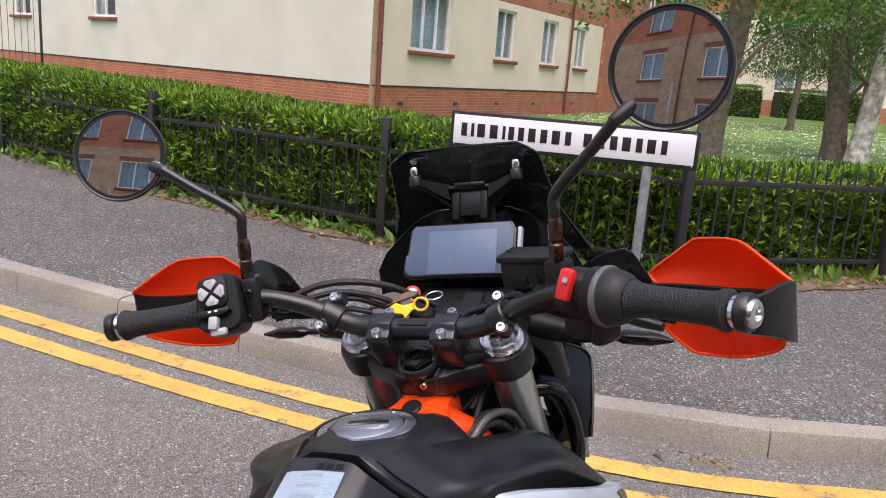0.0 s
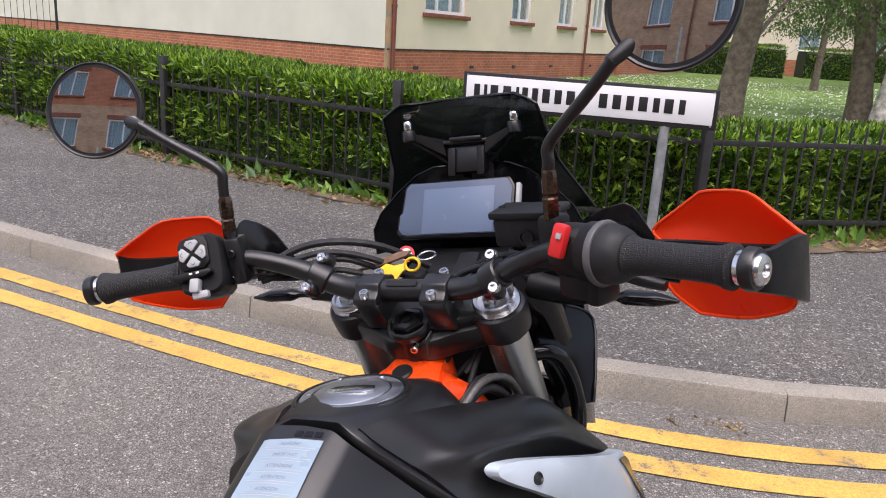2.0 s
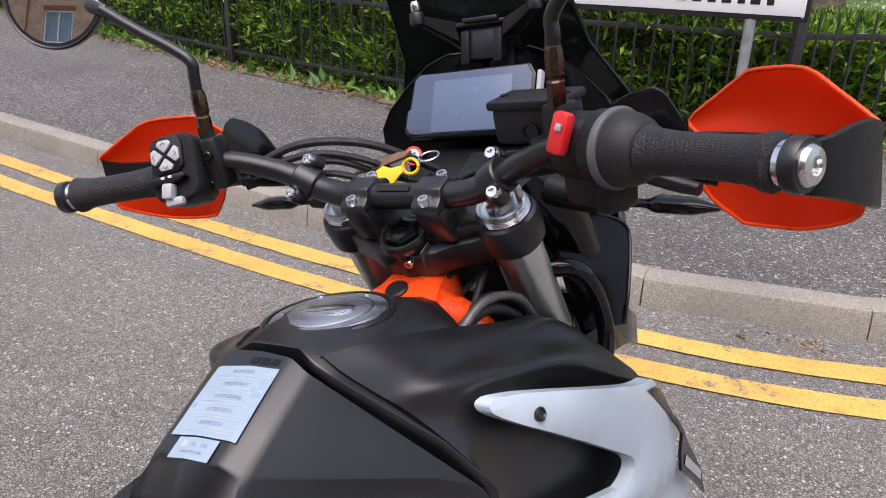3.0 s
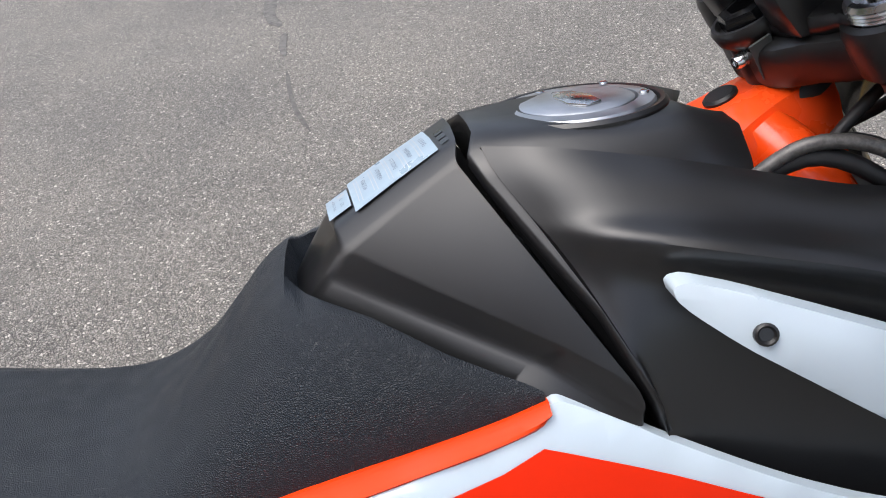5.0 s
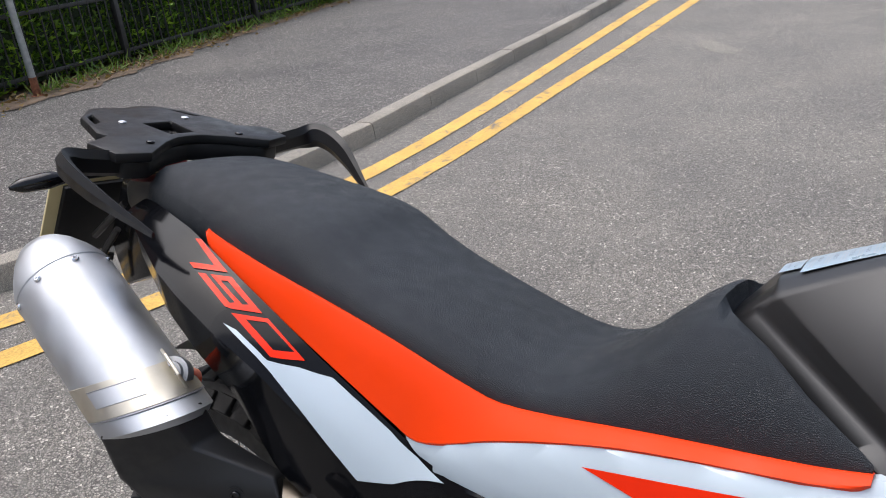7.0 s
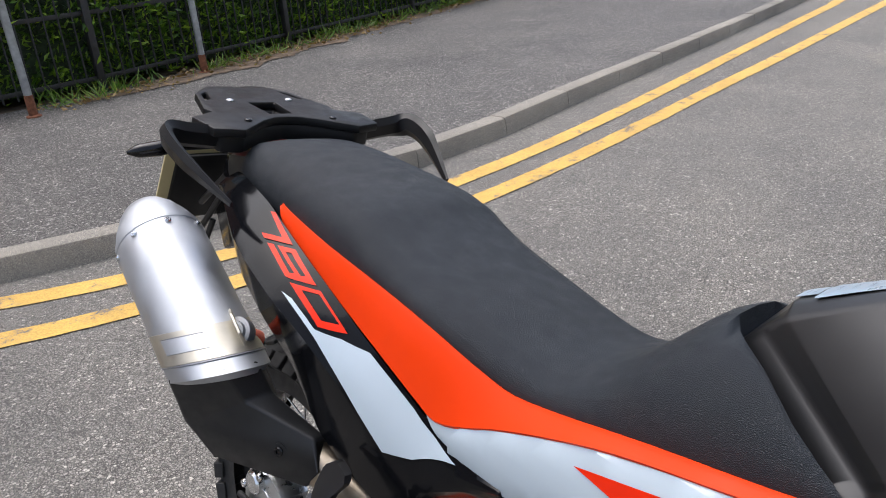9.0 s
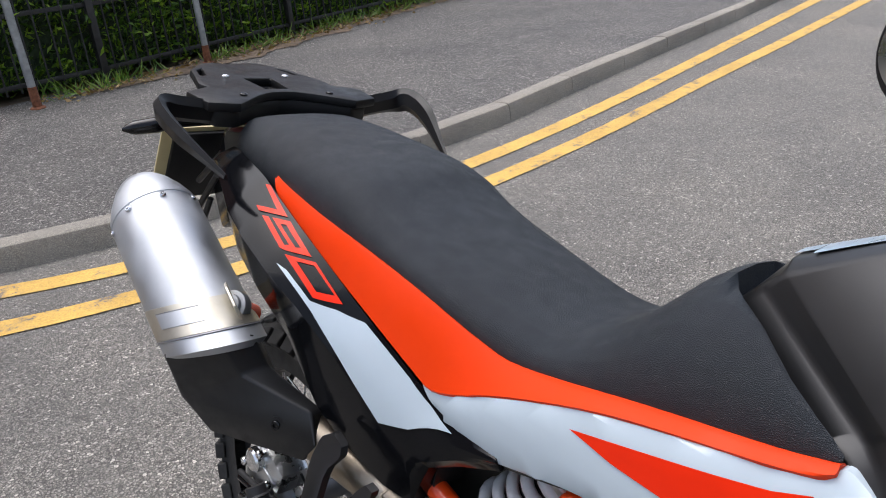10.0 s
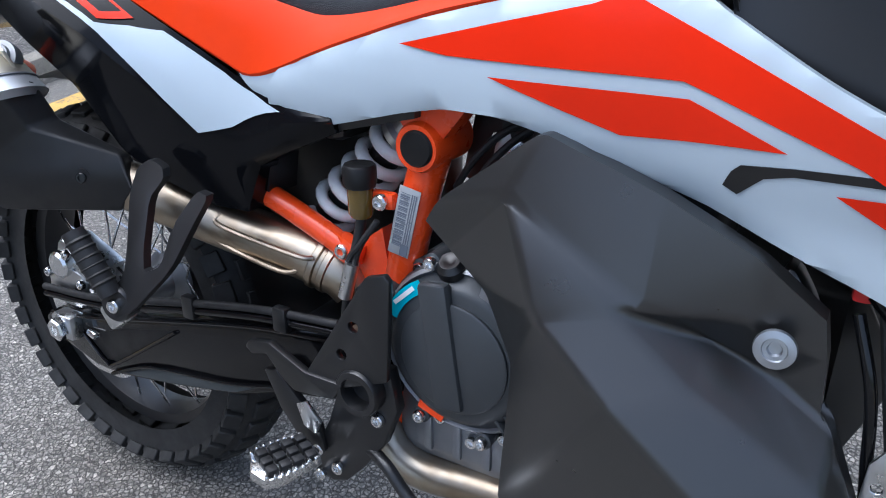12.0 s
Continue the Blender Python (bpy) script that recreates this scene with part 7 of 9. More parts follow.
bm = loft_bm(screen_rows(0.0), False, False)
loft_bm(screen_rows(0.004), False, False, bm)
ws = part("wind_screen", bm, SMOKE, bike, "dark smoked wind screen")
edge = [r[0] for r in screen_rows(0.002)] + screen_rows(0.002)[-1][1:-1] + [r[-1] for r in screen_rows(0.002)[::-1]]
part("screen_rim", tube_bm(edge, 0.0024, 8, 1), GLOSS, ws, "black screen rim")
part("maker_print", box_bm((0.03, 0.0006, 0.002), (-0.083, 1.3325, 1.331), 0, (-28, -4, 9)), FLINT, ws, "faint grey lettering bar")
for s in (1, -1):
    part("mount_boss", lathe_bm([(0.0075, -0.002), (0.0098, 0.0), (0.0098, 0.013), (0.0085, 0.015)], (0.083 * s, 1.328, 1.29), (0, 0.05, 1), 20), MATT, ws, "black mount boss")
    part("mount_knob", lathe_bm([(0.0068, 0), (0.0072, 0.002), (0.0072, 0.009), (0.0058, 0.012), (0, 0.012)], (0.083 * s, 1.329, 1.306), (0.1 * s, 0.05, 1), 10), BRIGHT, ws, "chromed screen knob")
    part("mount_arm", loft_bm([[V((0.078 - 0.002 * k) * s, 1.328, 1.291), V((0.078 - 0.002 * k) * s, 1.336, 1.291), V((0.074 - 0.002 * k) * s, 1.336, 1.298), V((0.074 - 0.002 * k) * s, 1.328, 1.298)] if k == 0 else [V(0.03 * s, 1.338, 1.262), V(0.03 * s, 1.362, 1.262), V(0.034 * s, 1.362, 1.283), V(0.034 * s, 1.338, 1.283)] for k in (0, 1)]), MATT, ws, "black bracket arm")
    part("arm_strut", tube_bm([(0.08 * s, 1.334, 1.288), (0.055 * s, 1.345, 1.268), (0.034 * s, 1.352, 1.25)], 0.0028, 8, 3), MATT, ws, "thin black strut")
    df = plate_bm(soften([(0.178, -0.035), (0.19, -0.026), (0.218, 0.006), (0.242, 0.018), (0.266, 0.024), (0.278, 0.018), (0.302, -0.022), (0.27, -0.034), (0.22, -0.04)], 1, 0.15), 0.004, basis(V(0, 1.15, 1.188), (1, 0, 0), (0, 0.12, 1)), 0.0015)
    part("hand_deflector", df if s > 0 else flip(df), GLOSS, ws, "small black wind deflector")
bt = Euler((radians(-14), 0, 0)).to_matrix().to_4x4()
pm = part("screen_bracket", box_bm((0.056, 0.022, 0.04), (0.001, 1.348, 1.254), 0.004, bt), MATT, ws, "black bracket block")
for u in (-0.022, 0.024):
    part("bracket_rail", box_bm((0.012, 0.006, 0.042), (0.001 + u, 1.335, 1.253), 0.002, bt), FLINT, pm, "raised bracket rail")
part("bracket_top", box_bm((0.07, 0.026, 0.006), (0.001, 1.35, 1.28), 0.002, (-8, 0, 0)), MATT, pm)
part("bracket_top_edge", box_bm((0.05, 0.008, 0.006), (0.004, 1.336, 1.286), 0.002, (-8, 0, 0)), MATT, pm)
part("bracket_post", box_bm((0.04, 0.03, 0.05), (0.016, 1.372, 1.235), 0.008), MATT, pm)
# the inner panel behind the display, wider below
inner_rows = []
for z, half, y in [(1.0, 0.115, 1.33), (1.06, 0.148, 1.332), (1.11, 0.166, 1.333), (1.155, 0.1685, 1.336), (1.18, 0.155, 1.34), (1.21, 0.124, 1.346), (1.235, 0.09, 1.35), (1.246, 0.06, 1.352)]:
    front_ = [V(half * u, y + 0.012 * (1 - u * u), z) for u in np.linspace(-1, 1, 11)]
    inner_rows.append(front_ + [q + V(0, 0.006, 0) for q in front_[::-1]])
inner = part("inner_panel", loft_bm(inner_rows), GLOSS, bike, "black panel behind the display")
part("panel_rim", tube_bm([r[0] for r in inner_rows] + inner_rows[-1][1:10] + [r[10] for r in inner_rows[::-1]], 0.0016, 6, 1), GLOSS, inner, "thin glossy panel edge")
part("air_duct", box_bm((0.15, 0.07, 0.24), (0, 1.31, 0.98), 0.02), FLINT, bike, "black duct behind the fork")
part("front_mask", loft_bm([[V(0.15 * math.cos(a), 1.37 + 0.15 * math.sin(a) * f, z) for a in np.linspace(0, math.pi, 13)] for z, f in ((1.17, 0.5), (1.08, 1.0), (0.98, 1.1), (0.9, 0.7))], False), GLOSS, bike, "black headlamp mask")
part("head_lamp", box_bm((0.16, 0.03, 0.12), (0, 1.52, 1.03), 0.02), BUTTON, bike, "clear headlamp")

# flanks of the lamp mask, crash bars and indicators
for s in (1, -1):
    rows = []
    for y0, y1, z, x in [(1.275, 1.3, 0.905, 0.172), (1.258, 1.32, 0.935, 0.172), (1.235, 1.35, 0.975, 0.168), (1.235, 1.368, 1.005, 0.162), (1.25, 1.36, 1.022, 0.15), (1.275, 1.335, 1.036, 0.135)]:
        rows.append([V((x - 0.035 * ((y1 - y) / (y1 - y0)) + o) * s, y, z) for o, ys_ in ((0.0, np.linspace(y0, y1, 6)), (-0.006, np.linspace(y1, y0, 6))) for y in ys_])
    lg = part("lamp_flank", loft_bm(rows), TAIL_BLACK, bike, "gloss black lamp mask flank")
    part("flank_edge", tube_bm([r[5] for r in rows], 0.0025, 8, 2), GLOSS, lg)
    rod("crash_bar", [(0.11 * s, 1.2, 1.008), (0.142 * s, 1.222, 1.006), (0.155 * s, 1.242, 0.98), (0.16 * s, 1.262, 0.93), (0.162 * s, 1.255, 0.89), (0.155 * s, 1.225, 0.855)], 0.0108, GLOSS, bike, "black crash bar", 16)
    ind = rod("indicator", [(0.2 * s, 1.215, 1.085), (0.235 * s, 1.212, 1.085), (0.25 * s, 1.21, 1.085), (0.285 * s, 1.205, 1.084), (0.312 * s, 1.2, 1.083)], [0.007, 0.007, 0.0145, 0.0135, 0.003], GLOSS, bike, "slim black turn indicator", 16, 4, flat=0.65, side=(0, 1, 0))
    rod("stalk", [(0.1 * s, 1.235, 1.1), (0.17 * s, 1.222, 1.088), (0.215 * s, 1.214, 1.085)], [0.02, 0.016, 0.009], FLINT, ind)
    rod("lamp_carrier", [(0.09 * s, 1.22, 1.12), (0.11 * s, 1.26, 1.07), (0.12 * s, 1.3, 1.0)], [0.03, 0.035, 0.03], GLOSS, bike, "black lamp carrier", 12)

# hand guards
def guard(s):
    yo, zo = (0.0, 0.0) if s > 0 else (0.004, -0.003)
    q = lambda x, y, z: V(x * s, y + yo, z + zo)
    bow = [(0.4, 0.988, 1.157, 1.189), (0.42, 0.997, 1.152, 1.19), (0.436, 1.02, 1.142, 1.194), (0.446, 1.05, 1.13, 1.191), (0.447, 1.078, 1.122, 1.18), (0.434, 1.098, 1.125, 1.171), (0.393, 1.122, 1.13, 1.167), (0.3, 1.158, 1.138, 1.166), (0.2, 1.14, 1.14, 1.162), (0.135, 1.113, 1.137, 1.156)]
    bow = bow if s > 0 else bow[4:]
    lo_, hi_ = smooth_path([(x, y, z0) for x, y, z0, _ in bow], 5), smooth_path([(x, y, z1) for x, y, _, z1 in bow], 5)
    rows = []
    for i, (a, b) in enumerate(zip(lo_, hi_)):
        d = lo_[min(i + 1, len(lo_) - 1)] - lo_[max(i - 1, 0)]
        n = V(d.y, -d.x, 0).normalized() * 0.0032
        rows.append([q(*(a - n)), q(*(b - n)), q(*(b + V(0, 0, 0.0015))), q(*(b + n)), q(*(a + n)), q(*(a - V(0, 0, 0.0015)))])
    spine = part("hand_guard", loft_bm(rows), FLINT, bike, "black hand guard bow")
    up = [[q(0.304, 1.17, 1.16), q(0.35, 1.158, 1.16), q(0.398, 1.13, 1.162), q(0.432, 1.105, 1.166), q(0.448, 1.082, 1.172)],
          [q(0.291, 1.18, 1.174), q(0.347, 1.17, 1.182), q(0.398, 1.132, 1.184), q(0.434, 1.105, 1.182), q(0.449, 1.08, 1.178)],
          [q(0.319, 1.173, 1.197), q(0.352, 1.166, 1.202), q(0.398, 1.128, 1.204), q(0.428, 1.102, 1.196), q(0.449, 1.079, 1.181)],
          [q(0.345, 1.165, 1.2165), q(0.36, 1.155, 1.219), q(0.395, 1.123, 1.2205), q(0.42, 1.101, 1.205), q(0.448, 1.078, 1.184)]]
    lo = [[q(0.305, 1.15, 1.128), q(0.35, 1.145, 1.128), q(0.395, 1.118, 1.128), q(0.425, 1.1, 1.128), q(0.44, 1.08, 1.128)],
          [q(0.315, 1.15, 1.108), q(0.35, 1.152, 1.103), q(0.395, 1.124, 1.105), q(0.427, 1.1, 1.112), q(0.439, 1.08, 1.12)],
          [q(0.341, 1.155, 1.0835), q(0.365, 1.153, 1.081), q(0.397, 1.13, 1.087), q(0.427, 1.102, 1.102), q(0.437, 1.082, 1.114)]]
    for rows, name in ((up, "upper_shell"), (lo, "lower_shell")):
        fine = refine([list(r) for r in zip(*refine(rows, 3))], 3)
        ahead = [[p + V(0.0012 * s, 0.0025, 0) for p in r] for r in fine]
        bm = loft_bm(fine, False, False)
        loft_bm(ahead, False, False, bm)
        rim = [r[0] for r in fine] + fine[-1][1:] + [r[-1] for r in fine[::-1]][1:] + fine[0][::-1][1:-1]
        sh = part(name, bm, SHELL_ORANGE, spine, "orange hand guard shell")
        part("shell_rim", tube_bm(rim + [rim[0]], 0.0019, 8, 1), ORANGE, sh)
    part("guard_mount", tube_bm([q(0.2, 1.135, 1.15), q(0.26, 1.142, 1.14), q(0.325, 1.13, 1.127)], [0.01, 0.011, 0.003], 10, 4, flat=0.6, side=(0, 0, 1)), GLOSS, spine, "black lower guard mount")


guard(1)
guard(-1)

# front wheel and mudguard
def wheel(name, cy, cz, r_tyre, w_tyre, r_rim, spokes, label, knobs):
    home = part(name, lathe_bm([(r_rim - 0.012, -0.03), (r_rim + 0.004, -0.036), (r_rim + 0.006, -0.03), (r_rim - 0.004, -0.02), (r_rim - 0.012, 0.0), (r_rim - 0.004, 0.02), (r_rim + 0.006, 0.03), (r_rim + 0.004, 0.036), (r_rim - 0.012, 0.03), (r_rim - 0.02, 0.0), (r_rim - 0.012, -0.03)], (0, cy, cz), (1, 0, 0), 64, None, False), MATT, bike, label)
    prof, n = [], 14
    for k in range(n + 1):
        a = math.pi * (k / n) - math.pi / 2
        prof.append((r_rim + 0.002 + (r_tyre - r_rim - 0.002) * max(0.0, math.cos(a)) ** 0.62, w_tyre / 2 * math.sin(a) * (1.0 if abs(math.sin(a)) < 0.95 else 0.8)))
    tyre = part("tyre", lathe_bm(prof, (0, cy, cz), (1, 0, 0), 72, None, False), TYRE, home, "dusty block-tread tyre")
    bm = bmesh.new()
    for k in range(knobs):
        ang = 2 * math.pi * k / knobs
        for j, (off, wid, tall) in enumerate(((-0.42, 0.2, 0.010), (-0.17, 0.24, 0.007), (0.17, 0.24, 0.007), (0.42, 0.2, 0.010))):
            a = ang + (0.5 if j in (1, 2) else 0) * 2 * math.pi / knobs
            x = off * w_tyre
            rr = r_rim + 0.002 + (r_tyre - r_rim - 0.002) * max(0.05, 1 - (2 * abs(off)) ** 2) ** 0.31
            b = box_bm((wid * w_tyre, 2 * math.pi * r_tyre / knobs * 0.66, 0.02), (0, 0, 0), 0.002, None, 1)
            m = Matrix.Translation((0, cy, cz)) @ Matrix.Rotation(a, 4, "X") @ Matrix.Translation((x, 0, rr - 0.004)) @ Matrix.Rotation(off * 1.9, 4, "Y")
            bmesh.ops.transform(b, matrix=m, verts=b.verts)
            me = bpy.data.meshes.new("tmp")
            b.to_mesh(me)
            b.free()
            bm.from_mesh(me)
            bpy.data.meshes.remove(me)
    tagged(part("tread", bm, TYRE, tyre, "tread blocks"), kind="stuff")
    part("hub", lathe_bm([(0.02, -0.09), (0.05, -0.07), (0.055, -0.06), (0.032, -0.045), (0.03, 0.045), (0.055, 0.06), (0.05, 0.07), (0.02, 0.09)], (0, cy, cz), (1, 0, 0), 32), CAST, home, "cast hub")
    for k in range(spokes):
        a, s = 2 * math.pi * k / spokes, 1 if k % 2 else -1
        b = a + (0.55 if (k // 2) % 2 else -0.55)
        part("spoke", tube_bm([(0.058 * s, cy + 0.05 * math.cos(b), cz + 0.05 * math.sin(b)), (0.01 * s, cy + (r_rim - 0.008) * math.cos(a), cz + (r_rim - 0.008) * math.sin(a))], 0.0021, 6, 1), BRIGHT, home)
    return home


wheel("front_wheel", 1.53, 0.335, 0.335, 0.095, 0.262, 32, "black spoked front wheel", 44)
fender_rows = []
for y, z, half in [(1.2, 0.865, 0.06), (1.3, 0.9, 0.1), (1.4, 0.9, 0.125), (1.48, 0.875, 0.118), (1.56, 0.83, 0.1), (1.64, 0.79, 0.06), (1.7, 0.765, 0.02)]:
    fender_rows.append([V(half * u, y, z - 0.03 * abs(u) ** 3) for u in np.linspace(-1, 1, 9)] + [V(half * u, y, z - 0.05 - 0.03 * abs(u) ** 3) for u in np.linspace(1, -1, 9)])
part("front_mudguard", loft_bm(fender_rows), GLOSS, bike, "gloss black high front mudguard")

# ---- rear end ----
def rack_half(pts):
    return pts + [(-x, y) for x, y in pts[::-1] if x > 0.001]


rack_m = basis(V(0, -0.12, 1.026), (1, 0, 0), V(0, 1, -0.155))
RACK = rack_half([(0.0, -0.228), (0.03, -0.24), (0.06, -0.235), (0.088, -0.2), (0.1, -0.186), (0.112, -0.14), (0.127, -0.088), (0.12, -0.07), (0.168, -0.042), (0.16, 0.024), (0.11, 0.038), (0.052, -0.012), (0.022, -0.028), (0.0, -0.03)])
rack = part("luggage_rack", plate_bm(RACK, 0.016, rack_m, 0.004, [[(-0.026, -0.122), (0.026, -0.122), (0.021, -0.05), (-0.021, -0.05)], [(0.074, -0.196), (0.089, -0.183), (0.1, -0.14), (0.088, -0.148)], [(-0.074, -0.196), (-0.088, -0.148), (-0.1, -0.14), (-0.089, -0.183)]]), FLINT, bike, "black plastic luggage rack", sharp=25)
part("rack_underside", plate_bm(rack_half([(0.0, -0.2), (0.06, -0.2), (0.082, -0.075), (0.15, -0.036), (0.146, 0.014), (0.11, 0.026), (0.05, -0.02), (0.0, -0.036)]), 0.03, rack_m @ Matrix.Translation((0, 0.002, -0.022)), 0.006, [[(-0.022, -0.12), (0.022, -0.12), (0.018, -0.055), (-0.018, -0.055)]]), FLINT, rack)
for s in (1, -1):
    for u, v in ((0.083, -0.01), (0.059, -0.13)):
        part("rack_screw", lathe_bm([(0.0065, 0.0), (0.0065, 0.0025), (0.0045, 0.0035), (0, 0.002)], rack_m @ V(u * s, v, 0.008), rack_m.to_3x3() @ V(0, 0, 1), 14), GLOSS if u > 0.07 else ALU, rack)
    h = tube_bm([V(0.12 * s, -0.118, 1.008), V(0.185 * s, -0.122, 1.016), V(0.222 * s, -0.116, 1.021), V(0.235 * s, -0.088, 1.014 if s > 0 else 1.024), V(0.23 * s, -0.03, 0.988 if s > 0 else 1.002), V(0.209 * s, 0.068 if s > 0 else 0.05, 0.946)], [0.022, 0.022, 0.022, 0.021, 0.018, 0.006], 6, 5, flat=0.5, side=(0.25 * s, 0.4, 1))
    part("grab_handle", h, FLINT, rack, "black grab handle", sharp=25)
under = part("under_tail", box_bm((0.16, 0.2, 0.06), (0, -0.13, 0.948), 0.02, (6, 0, 0)), MATT, bike, "black under-tail")
part("tail_lamp", box_bm((0.11, 0.03, 0.035), (0, -0.25, 0.985), 0.01), LENS_RED, bike, "red tail lamp")
hang = part("plate_hanger", plate_bm([(0, 0), (0.1, 0.0), (0.16, -0.12), (0.12, -0.2), (0.02, -0.16)], 0.1, basis(V(0, -0.18, 0.96), (0, -1, 0), (0, 0, 1)), 0.008), GLOSS, bike, "black plate hanger")
for k in range(3):
    rod("hanger_strut", [(0.065, -0.25 - 0.03 * k, 0.92 - 0.05 * k), (0.075, -0.34, 0.85 - 0.05 * k)], 0.006, MATT, hang)
np_m = basis(V(0, -0.405, 0.872), (1, 0, 0), (0, 0.5, 0.87))
plate = part("number_plate", plate_bm([(-0.133, -0.09), (0.133, -0.09), (0.133, 0.09), (-0.133, 0.09)], 0.004, np_m, 0), PLATE_YELLOW, bike, "number plate with yellow edge", smooth=False)
part("plate_back", plate_bm([(-0.112, -0.08), (0.112, -0.08), (0.112, 0.082), (-0.112, 0.082)], 0.01, np_m @ Matrix.Translation((0, 0, -0.008)), 0.002), FLINT, plate, "black plate backing")
part("plate_back", plate_bm([(-0.112, -0.08), (0.112, -0.08), (0.112, 0.082), (-0.112, 0.082)], 0.01, np_m @ Matrix.Translation((0, 0, 0.008)), 0.002), FLINT, plate, "black plate backing")
for s in (1, -1):
    i2 = rod("indicator", [(0.08 * s, -0.255, 0.975), (0.14 * s, -0.27, 0.972), (0.175 * s, -0.278, 0.969), (0.21 * s, -0.288, 0.964), (0.228 * s, -0.294, 0.961)], [0.007, 0.008, 0.014, 0.012, 0.003], GLOSS, bike, "slim black rear indicator", 14, 4)
    part("lens", lathe_bm([(0.008, 0), (0.009, 0.03), (0.002, 0.04)], (0.178 * s, -0.284, 0.968), (s, -0.25, -0.12), 14), AMBER, i2)

# silencer
SA, SB = V(0.244, -0.168, 0.888), V(0.246, 0.1, 0.716)
sd = (SB - SA).normalized()
su = sd.cross(V(1, 0, 0)).normalized()
sx = su.cross(sd)


def can(profile, a0=0.0, a1=2 * math.pi, n=64, slant=0.045):
    """A turned skin round the silencer's axis: (radius, way along, share of the slanted end)."""
    bm = bmesh.new()
    full = a1 - a0 > 6.2
    cols = []
    for i in range(n if full else n + 1):
        a = a0 + (a1 - a0) * i / n
        d = sx * math.cos(a) - su * math.sin(a)
        cols.append([bm.verts.new(SA + sd * (z + w * slant * math.sin(a)) + d * r) for r, z, w in profile])
    for i in range(n):
        p, q = cols[i], cols[(i + 1) % len(cols)]
        for j in range(len(profile) - 1):
            bm.faces.new((p[j], q[j], q[j + 1], p[j + 1]))
    bmesh.ops.recalc_face_normals(bm, faces=bm.faces)
    if full or a1 - a0 > 3:
        return bm
    mid = sx * math.cos((a0 + a1) / 2) - su * math.sin((a0 + a1) / 2)
    if sum(f.normal.dot(mid) for f in bm.faces) < 0:
        bmesh.ops.reverse_faces(bm, faces=bm.faces)
    return bm


sil = part("silencer", can([(0.067, 0.074, 0), (0.0685, 0.076, 0), (0.069, 0.15, 0), (0.069, 0.2, 0.4), (0.069, 0.245, 1), (0.069, 0.325, 1), (0.06, 0.33, 1)]), SILENCER, bike, "satin steel silencer")
part("end_cap", lathe_bm([(0.024, 0.004), (0.028, 0.0), (0.036, 0.003), (0.047, 0.018), (0.059, 0.042), (0.067, 0.064), (0.0695, 0.077), (0.068, 0.079)], SA, sd, 56), SILENCER, sil, "tapered steel end cap")
part("outlet", lathe_bm([(0.028, 0.012), (0.0, 0.03)], SA, sd, 24), DARK_AND_SHADE, sil, "dark outlet")
strap_o = part("strap", can([(0.069, 0.2425, 1), (0.0703, 0.243, 1), (0.0703, 0.2975, 1), (0.069, 0.298, 1)]), STRAP, sil, "straw-tinted steel strap")
part("strap_edge", can([(0.0692, 0.2985, 1), (0.0709, 0.299, 1), (0.0709, 0.301, 1), (0.0692, 0.3015, 1)]), CAST, strap_o, "dark seam of the strap")
part("strap_plate", can([(0.0703, 0.254, 1), (0.0712, 0.2545, 1), (0.0712, 0.2795, 1), (0.0703, 0.28, 1)], 0.25, 1.15, 24), SILENCER, strap_o, "blank pale steel plate")
part("plate_edge", can([(0.0703, 0.2526, 1), (0.0714, 0.2527, 1), (0.0714, 0.2538, 1), (0.0703, 0.2539, 1)], 0.24, 1.15, 24), CAST, strap_o)
for k in range(8):
    a = 0.69 + k * math.pi / 4
    n = sx * math.cos(a) - su * math.sin(a)
    part("rivet", lathe_bm([(0.0052, 0), (0.0052, 0.001), (0.0035, 0.0027), (0.0018, 0.0027), (0.0016, 0.0008), (0, 0.0008)], SA + sd * 0.0855 + n * 0.069, n, 12), BRIGHT, sil)
EB = V(0.226, 0.118, 0.773)
brk = part("silencer_bracket", plate_bm([(-0.034, -0.024), (0.03, -0.026), (0.038, 0.006), (0.016, 0.032), (-0.018, 0.03), (-0.038, 0.006)], 0.004, basis(EB + V(-0.005, 0, 0), (0, 0.8, -0.6), (0.5, 0.5, 0.7)), 0.001), STRAP, sil, "steel hanger bracket")
bx = V(0.8, 0.35, 0.5).normalized()
part("hanger_bush", lathe_bm([(0.023, -0.012), (0.024, 0.0), (0.023, 0.003), (0.017, 0.004), (0.016, 0.009), (0.009, 0.011), (0.008, 0.008), (0, 0.008)], EB, bx, 24), CAST, brk, "silver hanger bush")
rod("hanger_tube", [EB - bx * 0.01, EB - bx * 0.05], 0.014, ORANGE_PAINT, bike, "orange frame lug", 14, 1)


